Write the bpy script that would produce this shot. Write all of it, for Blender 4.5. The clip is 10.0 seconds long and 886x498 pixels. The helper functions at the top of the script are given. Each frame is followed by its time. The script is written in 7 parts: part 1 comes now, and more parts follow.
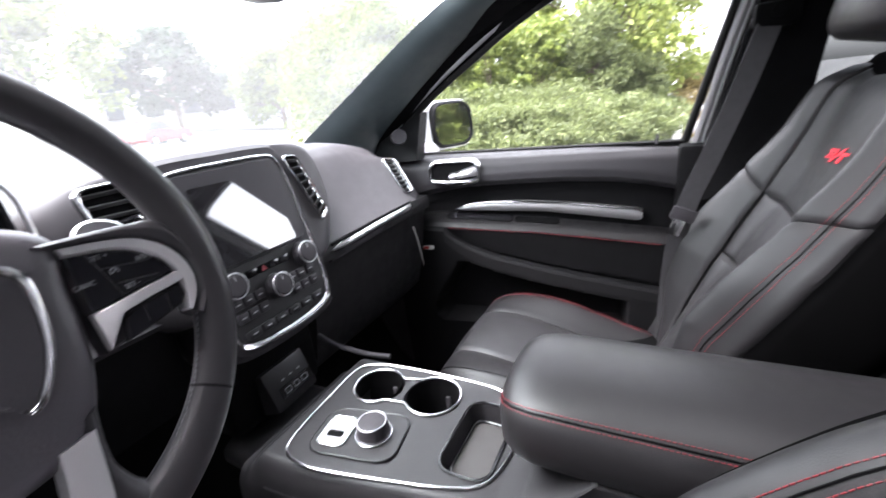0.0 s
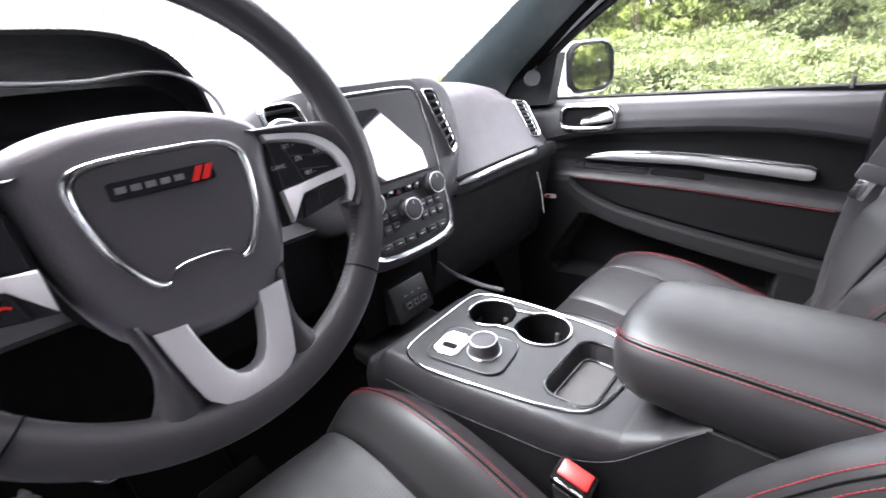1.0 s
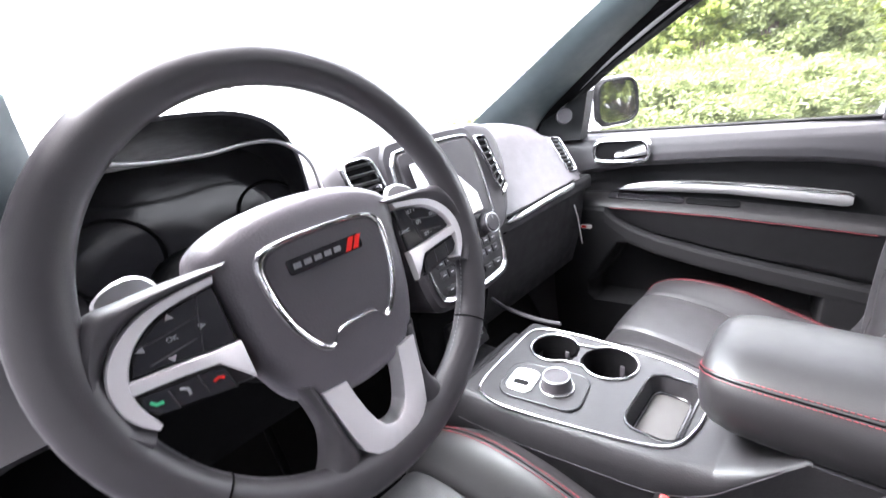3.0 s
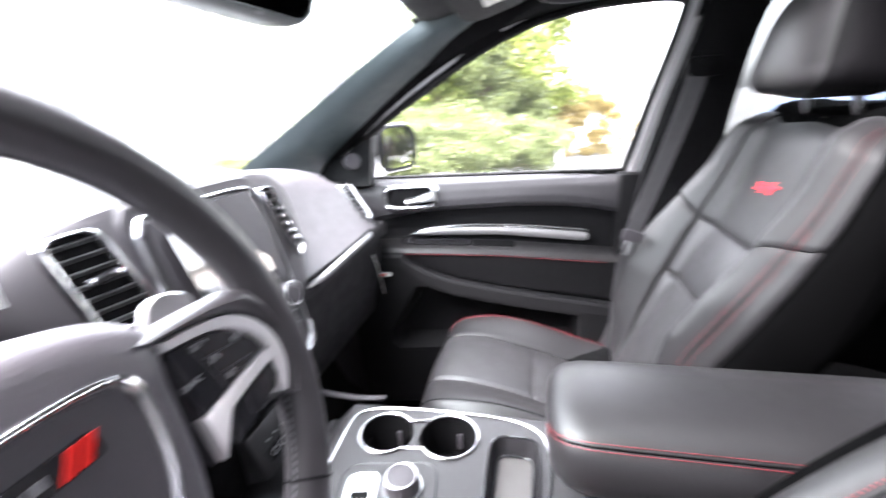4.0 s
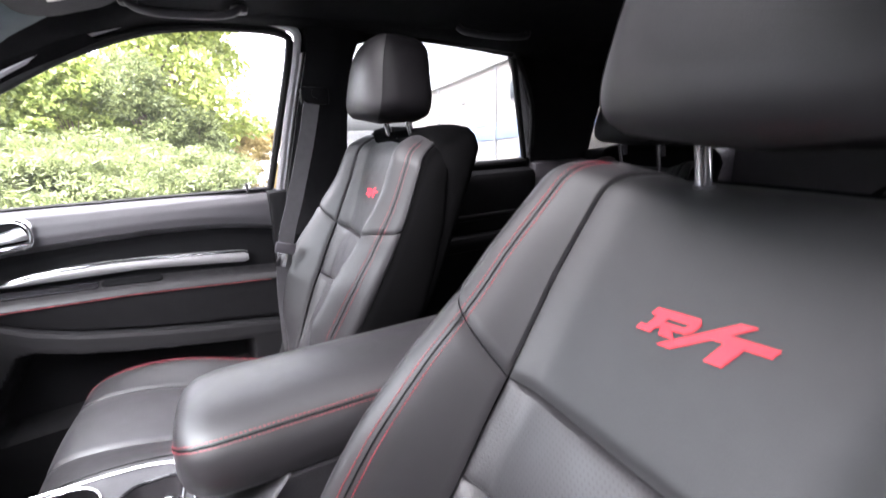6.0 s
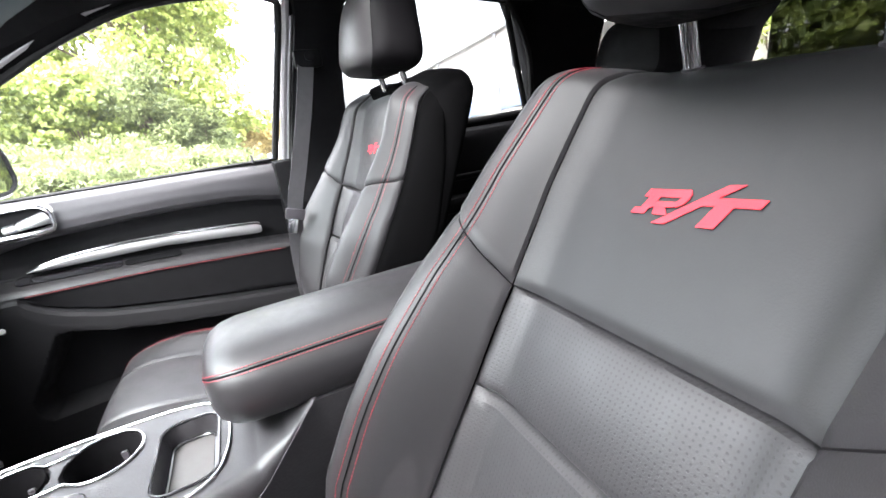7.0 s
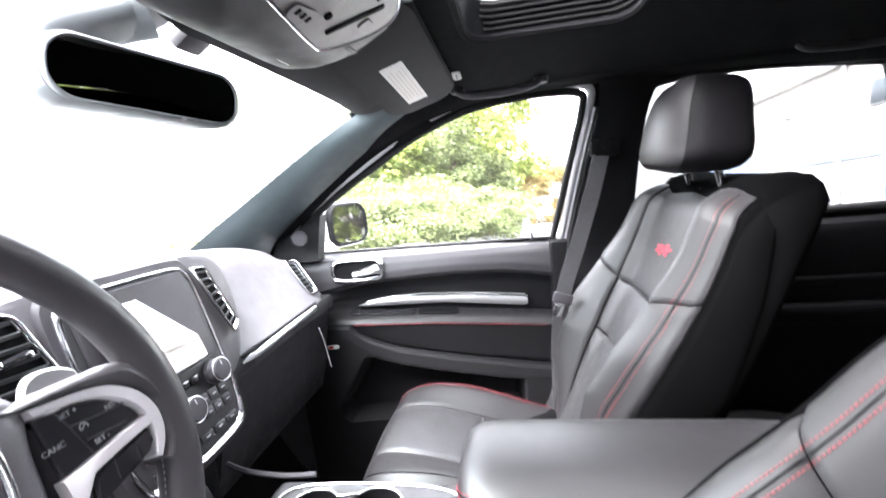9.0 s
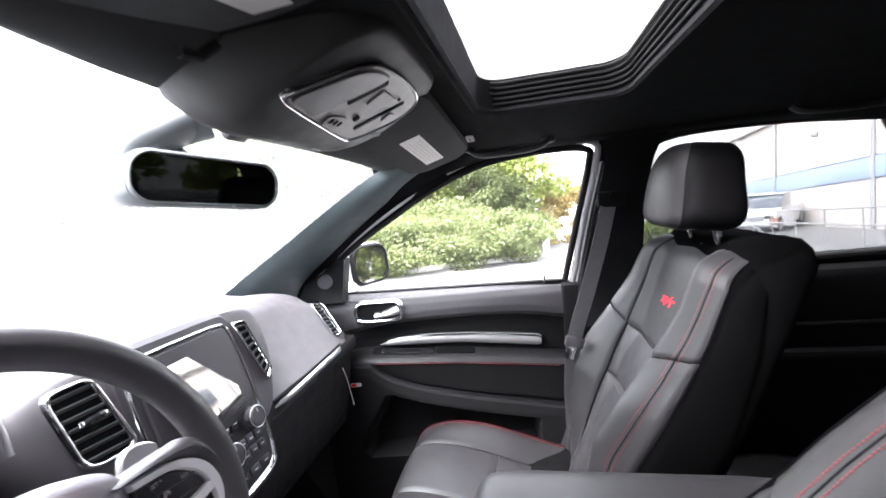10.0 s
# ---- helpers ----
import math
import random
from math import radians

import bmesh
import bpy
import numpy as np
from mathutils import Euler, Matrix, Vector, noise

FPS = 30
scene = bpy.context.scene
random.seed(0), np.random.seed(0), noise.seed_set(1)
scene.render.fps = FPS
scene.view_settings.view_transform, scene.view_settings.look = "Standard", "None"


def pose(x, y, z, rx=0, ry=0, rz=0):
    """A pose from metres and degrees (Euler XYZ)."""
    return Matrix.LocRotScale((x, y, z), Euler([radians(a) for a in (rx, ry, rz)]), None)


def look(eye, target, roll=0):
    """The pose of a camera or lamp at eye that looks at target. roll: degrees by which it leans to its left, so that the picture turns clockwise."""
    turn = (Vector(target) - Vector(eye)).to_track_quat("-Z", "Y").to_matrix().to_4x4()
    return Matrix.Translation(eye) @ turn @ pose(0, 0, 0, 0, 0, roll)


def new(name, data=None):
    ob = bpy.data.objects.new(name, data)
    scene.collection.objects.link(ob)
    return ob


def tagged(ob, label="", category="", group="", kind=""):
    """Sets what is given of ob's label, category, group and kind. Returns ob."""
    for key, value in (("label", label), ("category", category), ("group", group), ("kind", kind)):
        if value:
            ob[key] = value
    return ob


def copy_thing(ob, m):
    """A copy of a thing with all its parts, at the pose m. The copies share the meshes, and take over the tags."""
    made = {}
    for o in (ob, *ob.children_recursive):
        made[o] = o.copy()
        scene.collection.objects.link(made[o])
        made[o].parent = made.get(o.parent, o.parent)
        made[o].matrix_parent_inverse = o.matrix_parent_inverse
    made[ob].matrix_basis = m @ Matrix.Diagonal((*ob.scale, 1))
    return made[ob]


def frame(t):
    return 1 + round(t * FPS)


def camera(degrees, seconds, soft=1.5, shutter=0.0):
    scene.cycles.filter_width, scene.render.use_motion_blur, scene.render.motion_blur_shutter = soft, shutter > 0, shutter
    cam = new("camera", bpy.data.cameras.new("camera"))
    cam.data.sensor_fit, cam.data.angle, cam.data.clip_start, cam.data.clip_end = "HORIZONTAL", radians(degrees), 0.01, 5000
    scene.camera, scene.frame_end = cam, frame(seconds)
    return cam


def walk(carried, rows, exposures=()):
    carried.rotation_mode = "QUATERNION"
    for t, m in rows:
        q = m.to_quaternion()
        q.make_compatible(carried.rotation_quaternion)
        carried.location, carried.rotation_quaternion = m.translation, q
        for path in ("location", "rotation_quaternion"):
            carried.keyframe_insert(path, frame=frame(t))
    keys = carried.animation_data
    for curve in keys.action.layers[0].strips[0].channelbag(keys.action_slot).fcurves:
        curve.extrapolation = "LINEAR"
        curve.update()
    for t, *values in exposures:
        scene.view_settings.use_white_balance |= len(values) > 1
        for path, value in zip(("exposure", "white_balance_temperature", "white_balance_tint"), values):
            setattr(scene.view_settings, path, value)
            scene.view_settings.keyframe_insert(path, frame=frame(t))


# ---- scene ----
cam = camera(93.0, 10.0, shutter=0.5)
PATH = [
    (0, (-0.457, 0.245, 1.388), (1.206, 1.142, 0.732), -6.4),
    (0.5, (-0.47, 0.231, 1.37), (0.998, 1.376, 0.639), -7.0),
    (1, (-0.499, 0.242, 1.355), (0.799, 1.548, 0.574), -6.6),
    (1.5, (-0.523, 0.246, 1.35), (0.713, 1.62, 0.585), -8.6),
    (2, (-0.556, 0.248, 1.365), (0.683, 1.636, 0.63), -8.8),
    (2.2, (-0.566, 0.25, 1.377), (0.661, 1.652, 0.649), -8.6),
    (3.3, (-0.583, 0.332, 1.422), (0.823, 1.607, 0.791), -7.4),
    (3.5, (-0.567, 0.359, 1.43), (0.938, 1.518, 0.806), -5.4),
    (4, (-0.493, 0.416, 1.43), (1.349, 0.873, 0.799), -4.2),
    (4.5, (-0.469, 0.408, 1.436), (1.441, 0.238, 0.871), -3.4),
    (5, (-0.498, 0.359, 1.461), (1.358, -0.203, 0.97), -0.4),
    (5.5, (-0.536, 0.308, 1.447), (1.239, -0.483, 0.971), -0.3),
    (6, (-0.562, 0.298, 1.389), (1.158, -0.559, 0.833), -1.9),
    (6.2, (-0.569, 0.295, 1.364), (1.146, -0.543, 0.767), -2.9),
    (7.3, (-0.604, 0.306, 1.321), (1.147, -0.433, 0.698), -9.5),
    (7.5, (-0.606, 0.313, 1.327), (1.172, -0.391, 0.738), -10.5),
    (8, (-0.603, 0.352, 1.349), (1.265, -0.125, 0.816), -11.6),
    (8.5, (-0.569, 0.33, 1.379), (1.382, 0.413, 0.948), -10.5),
    (9, (-0.53, 0.31, 1.437), (1.415, 0.645, 1.115), -5.6),
    (9.5, (-0.522, 0.296, 1.484), (1.411, 0.747, 1.233), -5.6),
    (10, (-0.589, 0.281, 1.521), (1.354, 0.701, 1.301), -6.2),
]
EXPOSURES = [(0, 4.25, 6330, 19), (1, 4.89, 6330, 19), (2, 5.50, 6330, 19), (3.5, 5.45, 6330, 19), (4, 5.26, 6330, 19), (4.5, 5.02, 6330, 19), (5, 4.85, 6330, 22), (6, 5.09, 6330, 22), (7.5, 5.55, 6400, 13), (8.5, 5.69, 6330, 19), (9, 5.59, 6330, 17), (9.5, 5.21, 6330, 17), (10, 4.79, 6330, 19)]
walk(cam, [(t, look(eye, target, roll)) for t, eye, target, roll in PATH], EXPOSURES)

# ---- world and light ----
world = bpy.data.worlds.new("sky")
scene.world = world
world.use_nodes = True
_wn = world.node_tree.nodes
_sky = _wn.new("ShaderNodeTexSky")
_sky.sky_type = "NISHITA"
_sky.sun_disc = False
_sky.sun_elevation, _sky.sun_rotation = radians(60), radians(-22)
_sky.dust_density, _sky.air_density = 4.0, 1.0
_haze = _wn.new("ShaderNodeHueSaturation")
_haze.inputs["Saturation"].default_value = 0.15
world.node_tree.links.new(_sky.outputs[0], _haze.inputs["Color"])
world.node_tree.links.new(_haze.outputs[0], _wn["Background"].inputs[0])
_wn["Background"].inputs[1].default_value = 0.15
sun_data = bpy.data.lights.new("sun", "SUN")
sun_data.energy, sun_data.angle, sun_data.color = 0.85, radians(70), (1.0, 0.98, 0.96)
sun = new("sun", sun_data)
sun.matrix_world = look((-8, 19, 36), (0, 0, 0))


# ---- materials ----
def nodes_of(name):
    m = bpy.data.materials.new(name)
    m.use_nodes = True
    nt = m.node_tree
    return m, nt, nt.nodes["Principled BSDF"]


def surface(name, col, rough=0.5, metal=0.0, grain=400.0, bump=0.15, blotch=3.0, vary=0.12, rvary=0.08, spec=0.5, cell=False, coat=0.0, sheen=0.0, dist=0.0006):
    """A painted, moulded, woven or metal surface: base colour, grain relief, broad uneven tone and gloss."""
    m, nt, p = nodes_of(name)
    n, l = nt.nodes, nt.links
    tc = n.new("ShaderNodeTexCoord")
    big = n.new("ShaderNodeTexNoise")
    big.inputs["Scale"].default_value, big.inputs["Detail"].default_value = blotch, 5
    l.new(tc.outputs["Object"], big.inputs["Vector"])
    ramp = n.new("ShaderNodeMapRange")
    ramp.inputs[1].default_value, ramp.inputs[2].default_value = 0.3, 0.7
    ramp.inputs[3].default_value, ramp.inputs[4].default_value = 1 - vary, 1 + vary
    l.new(big.outputs[0], ramp.inputs[0])
    mul = n.new("ShaderNodeVectorMath")
    mul.operation = "SCALE"
    mul.inputs[0].default_value = col[:3]
    l.new(ramp.outputs[0], mul.inputs["Scale"])
    l.new(mul.outputs[0], p.inputs["Base Color"])
    rr = n.new("ShaderNodeMapRange")
    rr.inputs[1].default_value, rr.inputs[2].default_value = 0.3, 0.7
    rr.inputs[3].default_value, rr.inputs[4].default_value = max(0.02, rough - rvary), min(1, rough + rvary)
    mid = n.new("ShaderNodeTexNoise")
    mid.inputs["Scale"].default_value, mid.inputs["Detail"].default_value = blotch * 7, 4
    l.new(tc.outputs["Object"], mid.inputs["Vector"])
    l.new(mid.outputs[0], rr.inputs[0])
    l.new(rr.outputs[0], p.inputs["Roughness"])
    p.inputs["Metallic"].default_value = metal
    p.inputs["Specular IOR Level"].default_value = spec
    p.inputs["Coat Weight"].default_value = coat
    p.inputs["Sheen Weight"].default_value = sheen
    if bump:
        tex = n.new("ShaderNodeTexVoronoi" if cell else "ShaderNodeTexNoise")
        tex.inputs["Scale"].default_value = grain
        l.new(tc.outputs["Object"], tex.inputs["Vector"])
        b = n.new("ShaderNodeBump")
        b.inputs["Strength"].default_value, b.inputs["Distance"].default_value = bump, dist
        l.new(tex.outputs[0], b.inputs["Height"])
        l.new(b.outputs[0], p.inputs["Normal"])
    return m


def perforated(name, col, rough, pitch=0.0062, hole=0.2):
    """Leather with rows of punched holes, laid out in metres by the UV map."""
    m = surface(name, col, rough, grain=500, bump=0.2, cell=True)
    nt = m.node_tree
    n, l, p = nt.nodes, nt.links, nt.nodes["Principled BSDF"]
    uv = n.new("ShaderNodeUVMap")
    sc = n.new("ShaderNodeVectorMath")
    sc.operation = "SCALE"
    sc.inputs["Scale"].default_value = 1 / pitch
    l.new(uv.outputs[0], sc.inputs[0])
    fr = n.new("ShaderNodeVectorMath")
    fr.operation = "FRACTION"
    l.new(sc.outputs[0], fr.inputs[0])
    sub = n.new("ShaderNodeVectorMath")
    sub.operation = "SUBTRACT"
    sub.inputs[1].default_value = (0.5, 0.5, 0)
    l.new(fr.outputs[0], sub.inputs[0])
    ln = n.new("ShaderNodeVectorMath")
    ln.operation = "LENGTH"
    l.new(sub.outputs[0], ln.inputs[0])
    step = n.new("ShaderNodeMapRange")
    step.interpolation_type = "SMOOTHSTEP"
    step.inputs[1].default_value, step.inputs[2].default_value = hole * 0.7, hole * 1.3
    step.inputs[3].default_value, step.inputs[4].default_value = 0.30, 1.0
    l.new(ln.outputs["Value"], step.inputs[0])
    old = p.inputs["Base Color"].links[0].from_socket
    mul = n.new("ShaderNodeVectorMath")
    mul.operation = "SCALE"
    l.new(old, mul.inputs[0])
    l.new(step.outputs[0], mul.inputs["Scale"])
    l.new(mul.outputs[0], p.inputs["Base Color"])
    b = n.new("ShaderNodeBump")
    b.inputs["Strength"].default_value, b.inputs["Distance"].default_value = 0.35, 0.0006
    l.new(step.outputs[0], b.inputs["Height"])
    l.new(p.inputs["Normal"].links[0].from_socket, b.inputs["Normal"])
    l.new(b.outputs[0], p.inputs["Normal"])
    return m


def pane(name, tint=(0.95, 0.97, 0.96), dust=0.0, dust_col=(0.9, 0.92, 0.92)):
    """Window glass: clear, with the sky's gloss by angle and, where dusty, a pale film that scatters light."""
    m = bpy.data.materials.new(name)
    m.use_nodes = True
    n, l = m.node_tree.nodes, m.node_tree.links
    n.remove(n["Principled BSDF"])
    tr = n.new("ShaderNodeBsdfTransparent")
    tr.inputs[0].default_value = (*tint, 1)
    last = tr.outputs[0]
    if dust:
        td = n.new("ShaderNodeBsdfTranslucent")
        td.inputs[0].default_value = (*dust_col, 1)
        noise_tex = n.new("ShaderNodeTexNoise")
        noise_tex.inputs["Scale"].default_value, noise_tex.inputs["Detail"].default_value = 4.0, 6
        tc = n.new("ShaderNodeTexCoord")
        l.new(tc.outputs["Object"], noise_tex.inputs["Vector"])
        mr = n.new("ShaderNodeMapRange")
        mr.inputs[1].default_value, mr.inputs[2].default_value = 0.3, 0.7
        mr.inputs[3].default_value, mr.inputs[4].default_value = dust * 0.85, dust * 1.15
        l.new(noise_tex.outputs[0], mr.inputs[0])
        mx = n.new("ShaderNodeMixShader")
        l.new(mr.outputs[0], mx.inputs[0])
        l.new(last, mx.inputs[1])
        l.new(td.outputs[0], mx.inputs[2])
        last = mx.outputs[0]
    gl = n.new("ShaderNodeBsdfGlossy")
    gl.inputs["Roughness"].default_value = 0.02
    lw = n.new("ShaderNodeLayerWeight")
    lw.inputs[0].default_value = 0.5
    pw = n.new("ShaderNodeMath")
    pw.operation = "POWER"
    pw.inputs[1].default_value = 5.0
    l.new(lw.outputs["Facing"], pw.inputs[0])
    fz = n.new("ShaderNodeMath")
    fz.operation = "MULTIPLY_ADD"
    fz.inputs[1].default_value, fz.inputs[2].default_value = 0.5, 0.02
    l.new(pw.outputs[0], fz.inputs[0])
    mg = n.new("ShaderNodeMixShader")
    l.new(fz.outputs[0], mg.inputs[0])
    l.new(last, mg.inputs[1])
    l.new(gl.outputs[0], mg.inputs[2])
    l.new(mg.outputs[0], n["Material Output"].inputs[0])
    return m


def foliage(name, a, b, rough=0.55):
    """Leaves whose tone differs from leaf to leaf, with some light coming through."""
    m, nt, p = nodes_of(name)
    n, l = nt.nodes, nt.links
    geo = n.new("ShaderNodeNewGeometry")
    cr = n.new("ShaderNodeValToRGB")
    cr.color_ramp.elements[0].color, cr.color_ramp.elements[1].color = (*a, 1), (*b, 1)
    l.new(geo.outputs["Random Per Island"], cr.inputs[0])
    l.new(cr.outputs[0], p.inputs["Base Color"])
    p.inputs["Roughness"].default_value = rough
    td = n.new("ShaderNodeBsdfTranslucent")
    l.new(cr.outputs[0], td.inputs[0])
    mx = n.new("ShaderNodeMixShader")
    mx.inputs[0].default_value = 0.5
    l.new(p.outputs[0], mx.inputs[1])
    l.new(td.outputs[0], mx.inputs[2])
    l.new(mx.outputs[0], n["Material Output"].inputs[0])
    return m


LEATHER = surface("black leather", (0.0104, 0.0101, 0.0109), 0.48, grain=650, bump=0.12, cell=True, blotch=9, vary=0.06, rvary=0.03, spec=0.38)
# Bolster leather again, lightened for the light that the panels catch.
LEATHER_LIT = surface("lit-toned black leather", (0.0142, 0.0144, 0.0150), 0.52, grain=650, bump=0.12, cell=True, blotch=7, vary=0.08, rvary=0.03, spec=0.38)
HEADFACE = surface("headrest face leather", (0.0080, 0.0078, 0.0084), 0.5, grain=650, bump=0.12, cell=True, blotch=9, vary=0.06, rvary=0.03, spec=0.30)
# Same leather as the seats, darkened to carry the armrest side's shade.
ARMSHADE = surface("armrest leather", (0.0082, 0.0079, 0.0086), 0.45, grain=650, bump=0.12, cell=True, blotch=9, vary=0.06, rvary=0.03, spec=0.44)
# Face leather again, with the shade of the sides put into the colour.
HEADSHADE = surface("shade-toned headrest leather", (0.0036, 0.0034, 0.0038), 0.55, grain=650, bump=0.10, cell=True, blotch=9, vary=0.1, spec=0.06)
# Seat leather with the rear cabin's shade put into its colour.
REARSHADE = surface("shade-toned rear seat leather", (0.006, 0.006, 0.0063), 0.58, grain=420, bump=0.2, cell=True, blotch=7, vary=0.1, spec=0.2)
# Base colour lifted above the bolsters too, for light on the panels.
PERF = perforated("perforated black leather", (0.0165, 0.0163, 0.0174), 0.51, 0.0052, 0.20)
WHEELSKIN = surface("wheel leather", (0.029, 0.0275, 0.0302), 0.42, grain=1100, bump=0.14, cell=True, blotch=12, vary=0.12)
HUBSKIN = surface("moulded hub skin", (0.074, 0.069, 0.078), 0.42, grain=420, bump=0.3, cell=True, blotch=12, vary=0.08)
HUBDARK = surface("dark hub centre skin", (0.050, 0.047, 0.053), 0.45, grain=420, bump=0.3, cell=True, blotch=12, vary=0.06)
FORKPAINT = surface("satin silver paint", (0.56, 0.55, 0.56), 0.40, 0.35, grain=900, bump=0.03, vary=0.03)
# Black dash skin, lifted in colour for the windshield light on top.
DASHLIT = surface("lit-toned soft dash skin", (0.057, 0.054, 0.058), 0.55, grain=700, bump=0.25, cell=True, blotch=5, vary=0.08, spec=0.3)
PLASTIC = surface("grained black plastic", (0.032, 0.030, 0.0335), 0.48, grain=800, bump=0.3, cell=True, blotch=6, spec=0.25)
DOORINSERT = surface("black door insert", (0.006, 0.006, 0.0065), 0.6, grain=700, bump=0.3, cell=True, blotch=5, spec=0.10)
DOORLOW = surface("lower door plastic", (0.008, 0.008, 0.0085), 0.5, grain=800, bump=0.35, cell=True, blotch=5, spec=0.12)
SEATCLOTH = surface("black seat side cloth", (0.0022, 0.0022, 0.0023), 0.95, grain=1500, bump=0.4, blotch=6, spec=0.01)
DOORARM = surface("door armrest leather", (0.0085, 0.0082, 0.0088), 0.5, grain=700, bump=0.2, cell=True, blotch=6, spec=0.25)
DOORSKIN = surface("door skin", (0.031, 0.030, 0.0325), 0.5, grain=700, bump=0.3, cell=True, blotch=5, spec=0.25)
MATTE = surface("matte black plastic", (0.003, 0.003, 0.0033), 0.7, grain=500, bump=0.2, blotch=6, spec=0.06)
# The dash skin again, darker, with shade put into the colour.
DASHSHADE = surface("shade-toned dash skin", (0.013, 0.0127, 0.0135), 0.55, grain=700, bump=0.25, cell=True, blotch=5, spec=0.2)
# Matte black hood, lifted in colour to imitate veiling lens haze.
HOODHAZE = surface("haze-lifted hood skin", (0.012, 0.0124, 0.0142), 0.6, grain=700, bump=0.25, cell=True, blotch=6, spec=0.15)
GLOSS = surface("gloss black", (0.008, 0.008, 0.009), 0.12, grain=200, bump=0.0, blotch=8, rvary=0.04)
CONSOLESIDE = surface("grained console side", (0.0095, 0.0094, 0.0102), 0.45, grain=260, bump=0.35, cell=True, blotch=7, spec=0.4)
TRAYMAT = surface("ribbed tray rubber", (0.03, 0.028, 0.027), 0.7, grain=400, bump=0.3)
SATINBLK = surface("satin black console", (0.0135, 0.0133, 0.0145), 0.47, grain=500, bump=0.25, cell=True, blotch=8, rvary=0.04, spec=0.36)
CHROME = surface("chrome", (0.76, 0.76, 0.77), 0.14, 1.0, bump=0.0, rvary=0.03, vary=0.03)
SATIN = surface("satin silver", (0.62, 0.62, 0.63), 0.34, 1.0, grain=900, bump=0.05, vary=0.04)
BRUSHED = surface("brushed trim", (0.27, 0.27, 0.27), 0.38, 0.5, grain=900, bump=0.08, vary=0.08)
FABRIC = surface("black headliner cloth", (0.0045, 0.0045, 0.005), 0.95, grain=1500, bump=0.4, blotch=5, sheen=0.0, spec=0.10)
# Teal cast in the grey imitates light tinted by the windshield glass.
PILLARTINT = surface("pillar trim", (0.056, 0.074, 0.079), 0.6, grain=900, bump=0.3, blotch=5)
VISORCLOTH = surface("visor cloth", (0.016, 0.0157, 0.0163), 0.9, grain=1500, bump=0.4, blotch=5, sheen=0.1, spec=0.15)
CARPET = surface("black carpet", (0.005, 0.005, 0.005), 0.95, grain=900, bump=0.8, blotch=9, spec=0.1)
WEB = surface("belt webbing", (0.045, 0.0445, 0.047), 0.7, grain=1200, bump=0.5, blotch=9)
PODSKIN = surface("moulded overhead skin", (0.026, 0.0245, 0.0243), 0.5, grain=900, bump=0.15, cell=True, blotch=5, spec=0.4)
RED = surface("red thread", (0.18, 0.010, 0.017), 0.6, grain=1500, bump=0.2)
REDLOGO = surface("red embroidery", (0.62, 0.02, 0.035), 0.6, grain=1800, bump=0.5, vary=0.08)
REDPL = surface("red plastic", (0.65, 0.02, 0.015), 0.35, bump=0.0)
WHITE = surface("white label", (0.78, 0.77, 0.74), 0.6, bump=0.0, vary=0.04)
GREY = surface("grey print", (0.30, 0.30, 0.31), 0.5, bump=0.0)
DIMMARK = surface("dim badge grey", (0.20, 0.20, 0.21), 0.35, 0.4, bump=0.0)
PALETHREAD = surface("grey thread", (0.16, 0.16, 0.17), 0.7, bump=0.0)
# White body paint on the flange, greyed to put its shade in.
FLANGESHADE = surface("shade-greyed flange paint", (0.29, 0.282, 0.288), 0.4, bump=0.0, vary=0.05, coat=0.2)
GREEN = surface("green print", (0.03, 0.35, 0.16), 0.5, bump=0.0)
RUBBER = surface("black rubber", (0.008, 0.008, 0.008), 0.6, grain=600, bump=0.2, spec=0.15)
SCREEN = surface("touch screen", (0.01, 0.01, 0.011), 0.05, bump=0.0, rvary=0.01, spec=1.0, coat=1.0)
PEARL = surface("white car paint", (0.74, 0.73, 0.75), 0.25, bump=0.0, vary=0.02, coat=0.5)
MIRROR = surface("mirror glass", (0.86, 0.88, 0.88), 0.01, 1.0, bump=0.0, vary=0.0, rvary=0.0)
DARKMIRROR = surface("dimmed mirror glass", (0.20, 0.21, 0.21), 0.015, 1.0, bump=0.0, vary=0.0, rvary=0.0)
# White body paint of the frame edge, likewise greyed for shade.
EDGESHADE = surface("shade-greyed edge paint", (0.27, 0.262, 0.268), 0.4, bump=0.0, coat=0.3)
PLASTICBAG = surface("clear crumpled film", (0.45, 0.43, 0.44), 0.15, grain=70, bump=1.0, dist=0.02, vary=0.3)
LENS = surface("lamp lens", (0.042, 0.042, 0.043), 0.35, bump=0.0)
GLASS = pane("side glass", dust=0.0015)
DEEP = pane("deep tinted glass", (0.16, 0.165, 0.165))
# Added pane for the driver's side; its tint only limits incoming light.
LIGHTCUT = pane("added light-cutting pane", (0.17, 0.173, 0.173))
MIRRORSKIN = surface("mirror housing grey", (0.15, 0.16, 0.164), 0.45, grain=900, bump=0.1, blotch=6)
LAMPGREY = surface("lamp panel grey", (0.165, 0.152, 0.148), 0.4, grain=900, bump=0.05, blotch=8)
PRIVACY = pane("tinted rear glass", (0.38, 0.395, 0.395), dust=0.003)
WINDSHIELD = pane("dusty windshield", (0.70, 0.745, 0.74), dust=0.020)
ROOFGLASS = pane("sunroof glass", (0.36, 0.375, 0.37), dust=0.05)

# ---- mesh helpers ----
def sm(t):
    t = min(1.0, max(0.0, t))
    return t * t * (3 - 2 * t)


def lerp_table(x, xs, ys):
    return float(np.interp(x, xs, ys))


